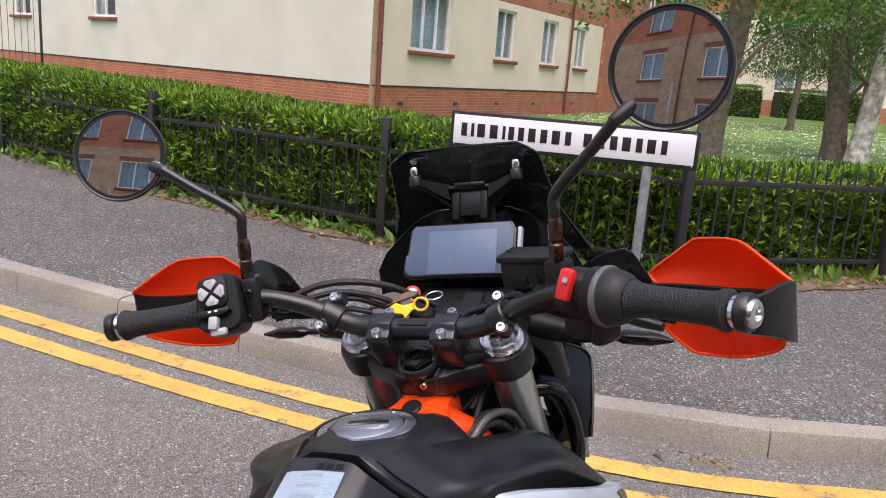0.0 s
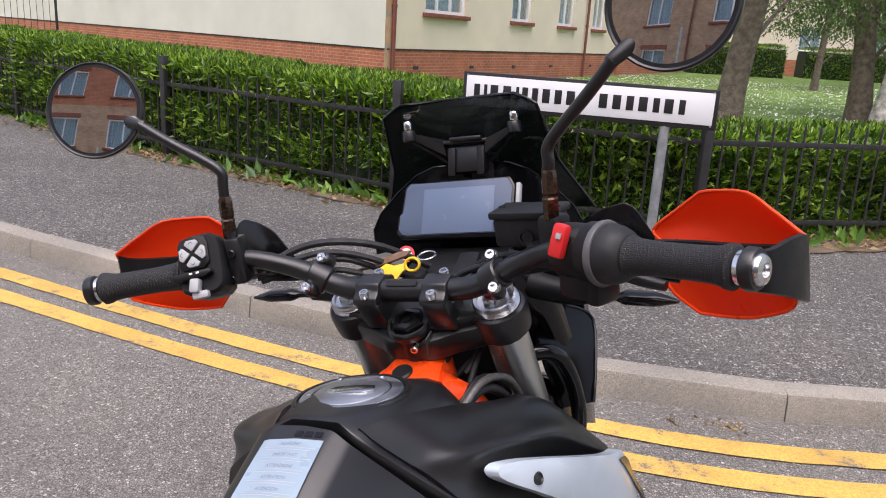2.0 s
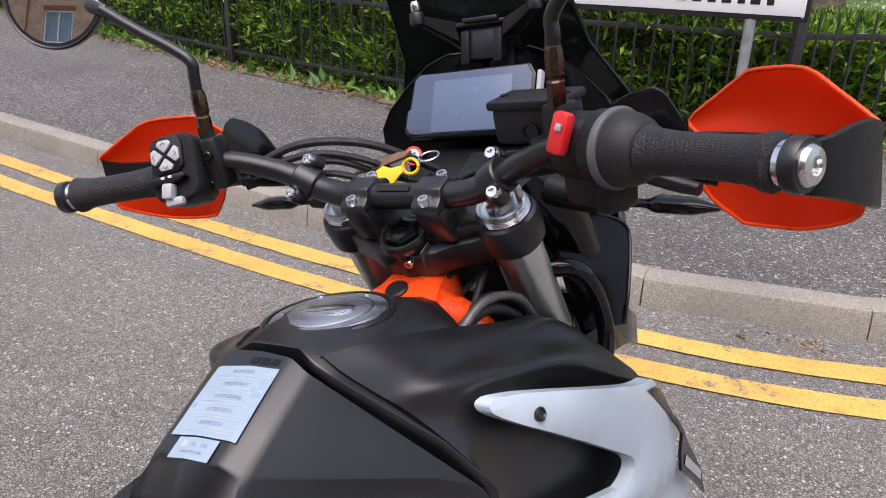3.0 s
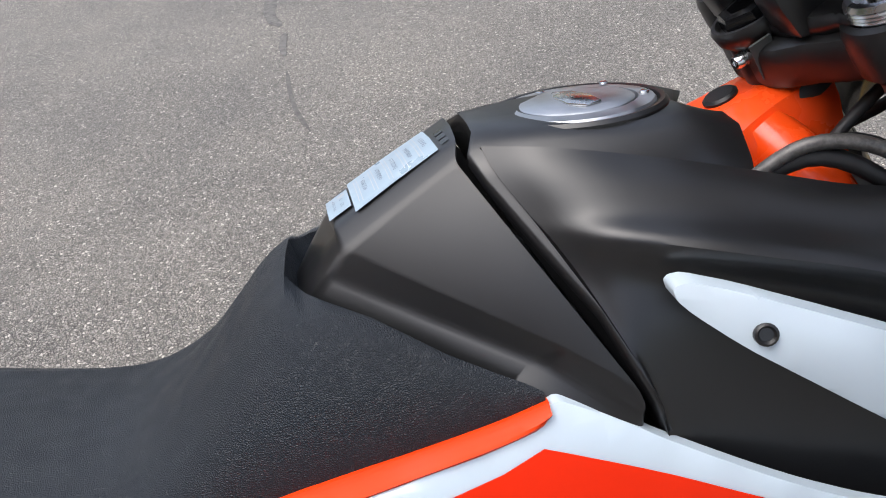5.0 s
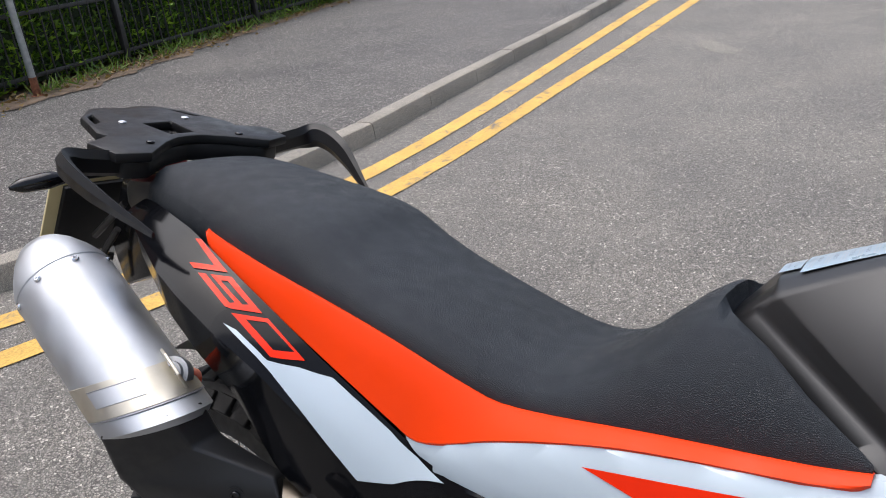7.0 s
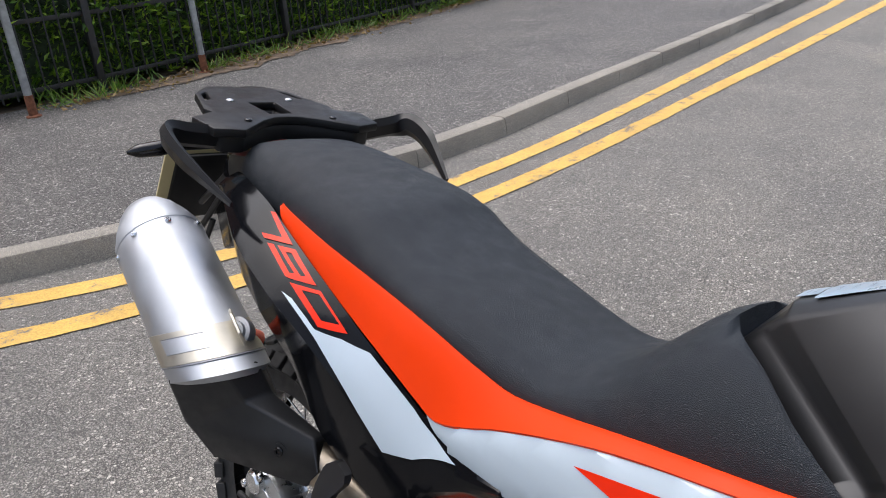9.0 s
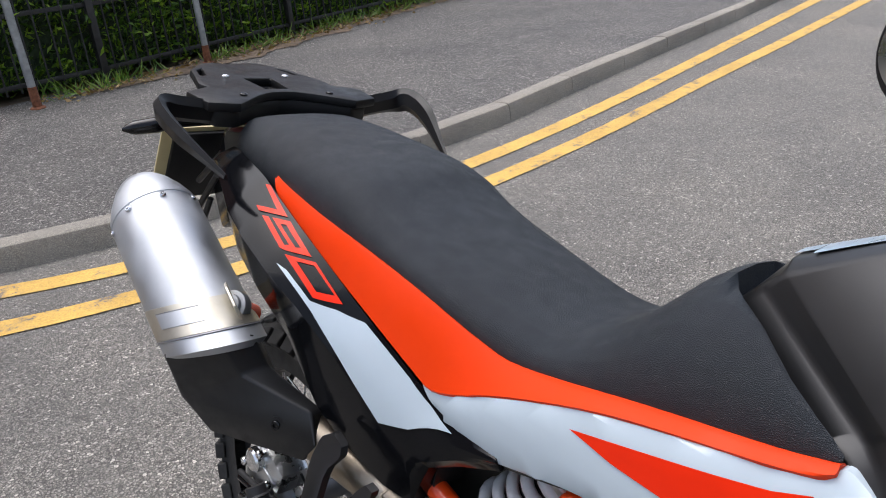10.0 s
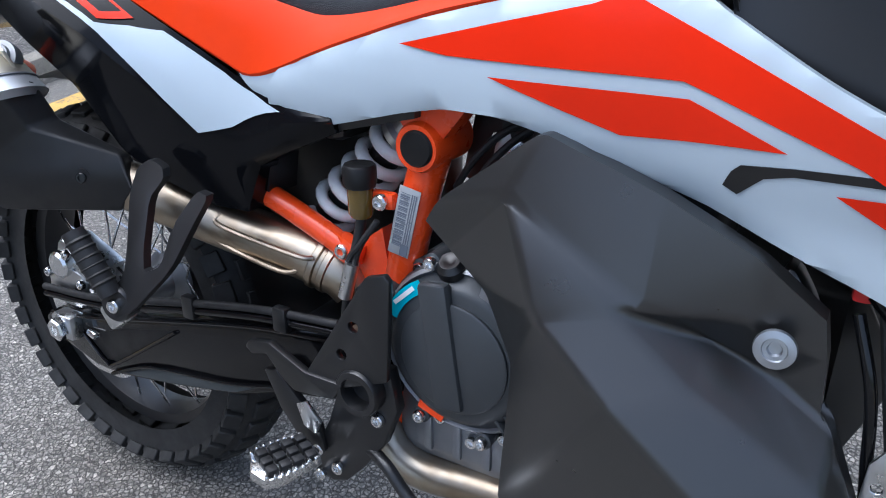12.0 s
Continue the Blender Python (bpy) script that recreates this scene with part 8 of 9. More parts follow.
def shield():
    """A moulded cover: six corners round the pipe at each of its three sections, the ridges softened."""
    first = []
    for a in (-1.15, -0.1, 1.2, 1.9, 3.2, 4.2):
        first.append(SA + sd * (0.318 + 0.045 * math.sin(a)) + (sx * math.cos(a) - su * math.sin(a)) * 0.0725)
    rows = [first,
            [V(0.262, 0.11, 0.583), V(0.285, 0.075, 0.63), V(0.246, 0.176, 0.697), V(0.204, 0.18, 0.702), V(0.172, 0.15, 0.66), V(0.2, 0.11, 0.6)],
            [V(0.196, 0.262, 0.588), V(0.19, 0.287, 0.622), V(0.184, 0.262, 0.661), V(0.162, 0.256, 0.655), V(0.148, 0.25, 0.62), V(0.162, 0.242, 0.59)]]
    bm = loft_bm(rows)
    bmesh.ops.recalc_face_normals(bm, faces=bm.faces)
    bmesh.ops.bevel(bm, geom=[e for e in bm.edges if len(e.link_faces) == 2 and e.calc_face_angle(0) > 0.2], offset=0.0045, segments=3, profile=0.5, affect="EDGES")
    return bm


shl = part("heat_shield", shield(), SHIELD, bike, "matt black heat shield", sharp=28)
part("shield_boss", lathe_bm([(0.012, -0.008), (0.012, 0.001), (0.009, 0.0005)], (0.215, 0.222, 0.632), (0.85, 0.45, 0.1), 18), SHIELD, shl)
bolt(V(0.215, 0.222, 0.632), (0.85, 0.45, 0.1), 0.007, GLOSS, shl, 0.004)
pipe = rod("exhaust_pipe", [(0.175, 0.235, 0.62), (0.142, 0.315, 0.588), (0.118, 0.405, 0.562), (0.105, 0.48, 0.547), (0.097, 0.53, 0.53), (0.092, 0.55, 0.51)], [0.032, 0.032, 0.033, 0.034, 0.033, 0.03], GOLD, bike, "heat-tinted steel exhaust pipe", 28, 6)
for f, r in ((0.508, 0.037), (0.522, 0.036)):
    part("pipe_collar", lathe_bm([(r - 0.002, -0.005), (r, -0.0035), (r, 0.0035), (r - 0.002, 0.005)], (0.1005 - (f - 0.508) * 0.2, f, 0.539 - (f - 0.508) * 0.35), (-0.15, 0.9, -0.35), 28), GOLD, pipe)
for w in ([(0.143, 0.384, 0.592), (0.153, 0.392, 0.58), (0.143, 0.5, 0.56), (0.132, 0.52, 0.556)], [(0.142, 0.373, 0.566), (0.151, 0.379, 0.557), (0.141, 0.472, 0.533), (0.13, 0.5, 0.538)]):
    rod("guard_wire", w, 0.0035, GOLD, pipe, "steel guard wire", 8)
rod("header_pipe", [(0.09, 0.57, 0.46), (0.1, 0.58, 0.4), (0.11, 0.6, 0.33), (0.11, 0.64, 0.29), (0.1, 0.72, 0.285), (0.09, 0.9, 0.3), (0.06, 1.05, 0.36)], 0.024, GOLD, bike, "heat-tinted header pipe", 24)

# rear wheel with brake disc, swing arm
rw = wheel("rear_wheel", 0.0, 0.332, 0.327, 0.15, 0.238, 32, "black spoked rear wheel", 40)
disc = part("brake_disc", plate_bm([(0.122 * math.cos(a) * (1 + 0.015 * math.cos(10 * a)), 0.122 * math.sin(a) * (1 + 0.015 * math.cos(10 * a))) for a in np.linspace(0, 2 * math.pi, 80, endpoint=False)], 0.005, basis(V(0.088, 0, 0.332), (0, 1, 0), (0, 0, 1)), 0,
                                 [[(0.075 * math.cos(a), 0.075 * math.sin(a)) for a in np.linspace(0, 2 * math.pi, 28, endpoint=False)]] + [[((0.1 + 0.012 * (k % 2)) * math.cos(2 * math.pi * k / 24) + 0.0042 * math.cos(b), (0.1 + 0.012 * (k % 2)) * math.sin(2 * math.pi * k / 24) + 0.0042 * math.sin(b)) for b in np.linspace(0, 2 * math.pi, 7, endpoint=False)] for k in range(24)]), BRIGHT, rw, "drilled steel brake disc", smooth=False)
for k in range(5):
    a = 2 * math.pi * k / 5
    part("disc_arm", tube_bm([(0.086, 0.035 * math.cos(a), 0.332 + 0.035 * math.sin(a)), (0.087, 0.08 * math.cos(a + 0.2), 0.332 + 0.08 * math.sin(a + 0.2))], 0.006, 8, 1), CAST, disc)
cal = part("brake_caliper", box_bm((0.06, 0.1, 0.06), (0.098, 0.02, 0.43), 0.014, (-25, 0, 0)), ALU, bike, "cast metal rear brake caliper")
part("caliper_body", lathe_bm([(0.022, 0), (0.022, 0.012), (0.018, 0.016), (0, 0.016)], (0.128, 0.0, 0.435), (1, 0, 0), 20), BRIGHT, cal)
part("caliper_wing", plate_bm([(-0.05, -0.03), (0.02, -0.045), (0.06, 0.0), (0.02, 0.03), (-0.04, 0.02)], 0.012, basis(V(0.125, -0.005, 0.4), (0, 1, 0.2), (0, 0, 1)), 0.003), ALU, cal)
for q in ((0.134, -0.035, 0.415), (0.134, 0.045, 0.41), (0.134, 0.02, 0.455)):
    bolt(V(*q), (1, 0, 0), 0.008, BRIGHT, cal, 0.008)
for s in (1, -1):
    sa = plate_bm([(-0.075, 0.3), (-0.08, 0.325), (-0.05, 0.342), (0.053, 0.357), (0.15, 0.38), (0.245, 0.402), (0.414, 0.439), (0.52, 0.452), (0.62, 0.46), (0.63, 0.39), (0.56, 0.368), (0.453, 0.345), (0.365, 0.313), (0.219, 0.282), (0.1, 0.262), (0.04, 0.262), (-0.02, 0.28)], 0.042, basis(V(0.115 * s, 0, 0), (0, 1, 0), (0, 0, 1)), 0.01)
    arm = part("swing_arm", sa, GLOSS if s > 0 else MATT, bike, "black swing arm")
    if s > 0:
        part("arm_recess", plate_bm([(0.035, 0.322), (0.076, 0.286), (0.106, 0.291), (0.262, 0.388), (0.15, 0.362)], 0.006, basis(V(0.1345, 0, 0), (0, 1, 0), (0, 0, 1)), 0.002), FLINT, arm, "dull upper arm recess")
        # lower recess is a flat dark plate, the hollow's shade put into its colour
        part("arm_recess", plate_bm([(0.11, 0.272), (0.19, 0.306), (0.345, 0.33), (0.43, 0.352), (0.36, 0.318), (0.22, 0.288)], 0.006, basis(V(0.1345, 0, 0), (0, 1, 0), (0, 0, 1)), 0.002), DARK_AND_SHADE, arm, "lower arm recess, its shade painted as a dark plate")
        for rib in ([(0.139, 0.03, 0.321), (0.139, 0.074, 0.284), (0.139, 0.104, 0.289), (0.139, 0.255, 0.386)], [(0.139, 0.085, 0.264), (0.139, 0.187, 0.307), (0.139, 0.345, 0.331), (0.139, 0.44, 0.355)], [(0.139, -0.05, 0.34), (0.139, 0.053, 0.356), (0.139, 0.245, 0.401), (0.139, 0.414, 0.438), (0.139, 0.55, 0.455)]):
            rod("arm_rib", rib, 0.0032, GLOSS, arm, "", 8, 4)
    part("axle_block", box_bm((0.03, 0.05, 0.042), (0.142 * s, 0.0, 0.332), 0.006), ALU, arm, "aluminium axle block")
    part("axle_nut", lathe_bm([(0.02, 0.0), (0.02, 0.012), (0.016, 0.015), (0.009, 0.015), (0.009, 0.006), (0, 0.006)], (0.155 * s, 0, 0.332), (s, 0, 0), 6), BRIGHT, arm, "silver axle nut")
    bolt(V(0.14 * s, 0.05, 0.33), (0.2 * s, 1, 0), 0.007, BRIGHT, arm, 0.022)
part("arm_bridge", box_bm((0.24, 0.08, 0.07), (0, 0.5, 0.42), 0.02), MATT, bike)
for k, dz in enumerate((0.0, 0.012)):
    rod("brake_hose", [(0.14, -0.05, 0.375 + dz), (0.142, 0.1, 0.39 + dz), (0.142, 0.26, 0.425 + dz), (0.14, 0.42, 0.455 + dz), (0.14, 0.56, 0.47 + dz)], 0.0055, GLOSS if k == 0 else RUBBER, bike, "black brake hose along the arm", 10)
for y in (0.3, 0.47):
    part("hose_clip", box_bm((0.014, 0.022, 0.034), (0.142, y, interp(y, [0.26, 0.56], [0.434, 0.48])), 0.003), MATT, bike, "black hose clip")
part("inner_mudguard", loft_bm([[V(0.075 * u, 0.0 + (0.375 + 0.01 * (1 - u * u)) * math.cos(t), 0.34 + (0.375 + 0.01 * (1 - u * u)) * math.sin(t)) for u in np.linspace(-1, 1, 7)] for t in np.linspace(0.1, 1.9, 14)], False, False), MATT, bike, "black inner mudguard")
part("battery_box", box_bm((0.17, 0.24, 0.15), (0, 0.42, 0.76), 0.02), MATT, bike, "black under-seat box")
part("air_box", box_bm((0.11, 0.3, 0.26), (-0.055, 0.45, 0.62), 0.03), MATT, bike, "black air box behind the shock")
part("seat_base", box_bm((0.2, 0.6, 0.04), (0, 0.3, 0.8), 0.02, (-8, 0, 0)), MATT, bike)

# pillion foot rest bracket
pb = part("pillion_bracket", skin_bm(soften([(0.334, 0.668), (0.316, 0.656), (0.312, 0.626), (0.326, 0.569), (0.33, 0.538), (0.308, 0.51), (0.325, 0.488), (0.356, 0.502), (0.405, 0.558), (0.424, 0.606), (0.44, 0.642), (0.42, 0.645), (0.393, 0.598), (0.388, 0.559), (0.363, 0.547), (0.354, 0.573), (0.347, 0.627), (0.364, 0.65), (0.358, 0.662)], 1, 0.15),
                                             lambda y, z: 0.272 - 0.45 * (z - 0.507), 0.011, 0.03, 0, 0.003), MATT, bike, "black forked pillion foot rest bracket", sharp=30)
part("bracket_hub", lathe_bm([(0.021, -0.014), (0.022, 0.004), (0.02, 0.007), (0.0, 0.008)], (0.266, 0.328, 0.505), (1, 0.2, 0.1), 24), MATT, pb, "black pivot hub")
part("pivot_block", box_bm((0.02, 0.045, 0.034), (0.262, 0.318, 0.49), 0.006, (35, 0, 0)), ALU, pb, "aluminium pivot block")
bolt(V(0.273, 0.33, 0.506), (1, 0.2, 0.1), 0.0085, BRIGHT, pb, 0.007)
peg = part("pillion_peg", tube_bm([(0.272, 0.325, 0.518), (0.275, 0.303, 0.555), (0.277, 0.28, 0.592)], [0.013, 0.0145, 0.0135], 14, 5), RUBBER, pb, "ribbed black rubber foot rest")
for k in range(6):
    f = 0.2 + 0.13 * k
    part("peg_rib", lathe_bm([(0.0142, -0.0025), (0.0158, 0), (0.0142, 0.0025)], V(0.272, 0.325, 0.518).lerp(V(0.277, 0.28, 0.592), f), V(0.005, -0.045, 0.074), 14), RUBBER, peg)

# ---- frame, shock and engine ----
frame_o = part("frame", tube_bm([(0.1, 0.676, 0.72), (0.106, 0.655, 0.64), (0.104, 0.634, 0.56), (0.1, 0.613, 0.456), (0.09, 0.6, 0.33)], [0.022, 0.0215, 0.0215, 0.022, 0.022], 24, 6), ORANGE_PAINT, bike, "orange steel frame")
part("frame_node", tube_bm([(0.06, 0.67, 0.712), (0.128, 0.67, 0.711), (0.133, 0.67, 0.711)], [0.027, 0.027, 0.0245], 30, 1), ORANGE_PAINT, frame_o, "orange frame node")
part("frame_plug", lathe_bm([(0.019, -0.008), (0.0195, 0.001), (0.0175, 0.0035), (0, 0.0045)], (0.133, 0.671, 0.711), (1, 0, 0), 36), FLINT, frame_o, "round black plug")
part("frame_web", skin_bm([(0.63, 0.752), (0.73, 0.766), (0.715, 0.745), (0.69, 0.715), (0.66, 0.71)], lambda y, z: 0.124, 0.03, 0.025, 0, 0.004), ORANGE_PAINT, frame_o)
rod("sub_frame_tube", [(0.118, 0.38, 0.642), (0.112, 0.47, 0.606), (0.105, 0.56, 0.563)], 0.0145, ORANGE_PAINT, frame_o, "orange lower subframe tube", 18)
part("tube_lug", box_bm((0.022, 0.04, 0.034), (0.106, 0.555, 0.566), 0.008, (-22, 0, 0)), ORANGE_PAINT, frame_o)
bolt(V(0.115, 0.553, 0.567), (1, 0, 0), 0.0095, BRIGHT, frame_o, 0.007)
part("frame_fin", skin_bm([(0.56, 0.57), (0.6, 0.6), (0.615, 0.5), (0.59, 0.45), (0.57, 0.5)], lambda y, z: 0.1, 0.02), ORANGE_PAINT, frame_o)
for s in (-1,):
    part("frame_tube", tube_bm([(-0.118, 0.668, 0.715), (-0.105, 0.615, 0.52), (-0.09, 0.59, 0.33)], 0.029, 16, 5), ORANGE_PAINT, frame_o)
    rod("sub_frame_tube", [(-0.118, 0.38, 0.642), (-0.105, 0.56, 0.563)], 0.0165, ORANGE_PAINT, frame_o)
lm = basis(V(0.1295, 0.651, 0.626), V(0.045, 0.26, 0.96), V(0.15, -1, 0.26))
vin = part("frame_label", plate_bm([(-0.042, -0.0125), (0.042, -0.0125), (0.042, 0.0125), (-0.042, 0.0125)], 0.0015, lm, 0.0003), SILVER_LABEL, frame_o, "silver barcode label")
u0 = -0.03
k = 0
while u0 < 0.036:
    w = 0.0006 + 0.0007 * ((k * 7) % 3)
    part("code_bar", box_bm((w, 0.011, 0.0006), lm @ V(u0, 0.004, 0.001), 0, lm.to_3x3().to_4x4()), INK, vin)
    u0 += w + 0.0011
    k += 1
for v in (-0.004, -0.0065, -0.009):
    part("print_line", box_bm((0.066, 0.0012, 0.0006), lm @ V(0.003, v, 0.001), 0, lm.to_3x3().to_4x4()), INK, vin)
part("logo_block", box_bm((0.014, 0.009, 0.0006), lm @ V(-0.034, -0.006, 0.001), 0, lm.to_3x3().to_4x4()), INK, vin, "dark logo block")

TOPS, BOTS = V(0.062, 0.66, 0.75), V(0.05, 0.45, 0.55)
ax = (BOTS - TOPS).normalized()
n1 = ax.orthogonal().normalized()
n2 = ax.cross(n1)
coil = [TOPS + ax * (0.075 + 0.17 * i / 98) + 0.029 * (n1 * math.cos(i * 2 * math.pi / 18) + n2 * math.sin(i * 2 * math.pi / 18)) for i in range(99)]
shock = part("rear_shock", tube_bm([TOPS, TOPS + ax * 0.075], 0.029, 24, 1), ALU, bike, "rear shock absorber")
part("spring", tube_bm(coil, 0.0078, 10, 1), SPRING, shock, "white coil spring")
part("damper_rod", tube_bm([TOPS, BOTS], 0.019, 18, 1), MATT, shock)
part("spring_seat", lathe_bm([(0.028, -0.01), (0.034, -0.004), (0.034, 0.005), (0.028, 0.01)], TOPS + ax * 0.066, ax, 28), ALU, shock, "aluminium spring seat")
cupc = V(0.14, 0.602, 0.66)
cup = part("brake_fluid_cup", lathe_bm([(0.0, -0.033), (0.011, -0.033), (0.0142, -0.028), (0.0148, 0.004), (0.0, 0.006)], cupc, (0, 0, 1), 24), FLUID, bike, "amber brake fluid cup with black cap")
part("cup_cap", lathe_bm([(0.0175, 0.002), (0.0188, 0.006), (0.0188, 0.024), (0.0168, 0.027), (0.0, 0.027)], cupc, (0, 0, 1), 12), FLINT, cup, "black screw cap")
part("cup_lug", box_bm((0.014, 0.034, 0.02), (0.13, 0.625, 0.648), 0.005), ORANGE_PAINT, frame_o)
bolt(V(0.137, 0.628, 0.648), (1, 0, 0), 0.009, BRIGHT, frame_o, 0.008)
rod("cup_hose", [cupc - V(0, 0, 0.033), (0.143, 0.598, 0.6), (0.148, 0.588, 0.555), (0.142, 0.572, 0.49), (0.13, 0.56, 0.46)], 0.006, RUBBER, bike, "black fluid hose", 10)
rod("sleeve", [(0.152, 0.595, 0.575), (0.152, 0.582, 0.53)], 0.0085, ALU, bike, "silver cable sleeve", 12, 1)
for k in range(2):
    rod("cable", [(0.15, 0.63, 0.63), (0.153 + 0.004 * k, 0.61, 0.6), (0.152, 0.598 - 0.01 * k, 0.57), (0.14, 0.575, 0.49)], 0.0035, RUBBER, bike, "thin black cable", 8)

engine = part("engine_block", box_bm((0.22, 0.42, 0.26), (0, 0.82, 0.43), 0.03), CAST, bike, "cast metal engine block")
part("cylinders", box_bm((0.2, 0.2, 0.22), (0, 0.86, 0.64), 0.02, (-12, 0, 0)), COVER, engine, "dark cylinders")
part("gear_case", box_bm((0.2, 0.16, 0.2), (0, 0.67, 0.44), 0.03), CAST, engine)
CC = V(0.112, 0.725, 0.49)
cc = part("clutch_cover", lathe_bm([(0.104, -0.02), (0.104, 0.012), (0.1, 0.018), (0.088, 0.026), (0.084, 0.034), (0.076, 0.038), (0.0, 0.04)], CC, (1, 0, 0), 48), COVER, engine, "dark round clutch cover")
part("cover_disc", lathe_bm([(0.066, 0.038), (0.066, 0.042), (0.063, 0.044), (0.0, 0.0445)], CC, (1, 0, 0), 44), COVER, cc, "raised cover disc")
part("cover_bar", box_bm((0.016, 0.036, 0.15), CC + V(0.042, -0.012, 0.012), 0.005, (8, 0, 0)), COVER, cc)
for k in range(10):
    a = -0.9 + 0.17 * k
    part("cover_rib", box_bm((0.012, 0.016, 0.004), CC + V(0.03, 0.09 * math.cos(a), 0.09 * math.sin(a)), 0.001, (math.degrees(a), 0, 0)), COVER, cc)
part("cover_lip", lathe_bm([(0.098, 0.016), (0.101, 0.022), (0.097, 0.026), (0.094, 0.022)], CC, (1, 0, 0), 48, None, False), CAST, cc, "worn bright cover lip")
part("cover_segment", plate_bm([(0.074 * math.cos(a), 0.074 * math.sin(a)) for a in np.linspace(0.2, 1.25, 9)] + [(0.1 * math.cos(a), 0.1 * math.sin(a)) for a in np.linspace(1.25, 0.2, 9)], 0.012, basis(CC + V(0.028, 0, 0), (0, 1, 0), (0, 0, 1)), 0.003), CAST, cc, "bare metal segment")
for a in np.linspace(0.3, 2 * math.pi + 0.3, 9)[:-1]:
    q = CC + V(0.02, 0.107 * math.cos(a), 0.107 * math.sin(a))
    part("cover_lug", lathe_bm([(0.0105, -0.03), (0.0105, 0.008), (0.009, 0.009)], q, (1, 0, 0), 14), COVER, cc)
    bolt(q + V(0.008, 0, 0), (1, 0, 0), 0.0078, BRIGHT, cc, 0.009)
stick = plate_bm([(0.079 * math.cos(a), 0.079 * math.sin(a)) for a in np.linspace(2.05, 2.75, 7)] + [(0.094 * math.cos(a), 0.094 * math.sin(a)) for a in np.linspace(2.75, 2.05, 7)], 0.001, basis(CC + V(0.0385, 0, 0), (0, 1, 0), (0, 0, 1)), 0)
part("oil_sticker", stick, BLUE_DECAL, cc, "turquoise oil maker's sticker")
part("oil_sticker_mark", box_bm((0.001, 0.034, 0.005), CC + V(0.0395, -0.062, 0.061), 0, (43, 0, 0)), WHITE_INK, cc, "pale lettering bar")
part("maker_mark", box_bm((0.002, 0.034, 0.011), CC + V(0.03, -0.035, -0.083), 0.0006, (-20, 0, 0)), ORANGE, cc, "orange maker's mark")
part("filler_plug", lathe_bm([(0.017, 0), (0.017, 0.01), (0.012, 0.016), (0.006, 0.016), (0, 0.012)], CC + V(0.018, -0.012, 0.094), (0.5, 0, 0.9), 16), MATT, cc, "black oil filler plug")
for q in ((0.116, 0.664, 0.571), (0.118, 0.69, 0.585), (0.118, 0.72, 0.593)):
    part("case_lug", lathe_bm([(0.011, -0.03), (0.011, 0.002), (0.009, 0.003)], V(*q), (1, 0, 0), 14), COVER, engine)
    bolt(V(*q), (1, 0, 0), 0.0075, BRIGHT, engine, 0.009)
sump = part("sump", box_bm((0.23, 0.22, 0.075), (0, 0.755, 0.36), 0.012), CAST, engine, "bare cast sump")
for k in range(5):
    part("sump_rib", box_bm((0.008, 0.012, 0.07), (0.116, 0.67 + 0.04 * k, 0.365), 0.003), CAST, sump)
    bolt(V(0.117, 0.69 + 0.042 * k, 0.385 - 0.02 * (k % 2)), (1, 0, 0), 0.008, BRIGHT, sump, 0.008)
# two added filler blocks, coloured dark as the shade inside and under the tank
part("tank_shade_block", box_bm((0.19, 0.22, 0.09), (0, 0.91, 0.87), 0.02), DARK_AND_SHADE, bike, "added dark block for the shade inside the tank cover")
part("middle_shade_block", box_bm((0.15, 0.3, 0.12), (0, 0.88, 0.76), 0.02), DARK_AND_SHADE, bike, "added dark block for the shade under the tank")


# lower side fairings
# facets of the lower fairing: (x, y, z)
GUARD = dict(a=(0.172, 0.706, 0.652), a2=(0.174, 0.722, 0.678), b=(0.176, 0.828, 0.757), c=(0.18, 0.935, 0.72), d=(0.184, 1.018, 0.682), e=(0.176, 1.07, 0.64),
             r0=(0.19, 0.803, 0.703), r1=(0.209, 0.911, 0.62), r2=(0.213, 0.985, 0.566), r3=(0.213, 1.091, 0.508), r4=(0.2, 1.15, 0.42), s1=(0.2, 0.93, 0.63), s2=(0.192, 0.967, 0.621), s3=(0.188, 1.018, 0.632),
             k1=(0.218, 0.843, 0.602), k2=(0.243, 0.927, 0.548), k3=(0.25, 1.004, 0.49), k4=(0.235, 1.07, 0.39),
             g1=(0.164, 0.724, 0.628), g2=(0.157, 0.766, 0.583), g3=(0.156, 0.796, 0.51), g4=(0.168, 0.807, 0.36), g5=(0.16, 0.832, 0.25), g6=(0.14, 0.93, 0.2), h=(0.14, 1.07, 0.25), h2=(0.165, 1.092, 0.54), h3=(0.166, 1.066, 0.6),
             f1=(0.163, 0.985, 0.597), f2=(0.156, 1.035, 0.572))
FACETS = ("a a2 r0 g1", "a2 b r0", "b c s1 r0", "c d s3 s2 s1", "d e h3 s3", "r0 s1 r1", "s1 s2 f1 r1", "s2 s3 f2 f1", "s3 h3 f2", "f2 h3 h2", "r1 f1 r2", "f1 f2 r3 r2", "f2 h2 r3",
          "r0 r1 k1", "r1 r2 k2 k1", "r2 r3 k3 k2", "r3 r4 k4 k3", "g1 r0 k1 g2", "g2 k1 g3", "g3 k1 k2 g4", "g4 k2 k3", "g4 k3 k4 g5", "g5 k4 r4 h g6", "r3 h2 r4", "r4 h2 h")


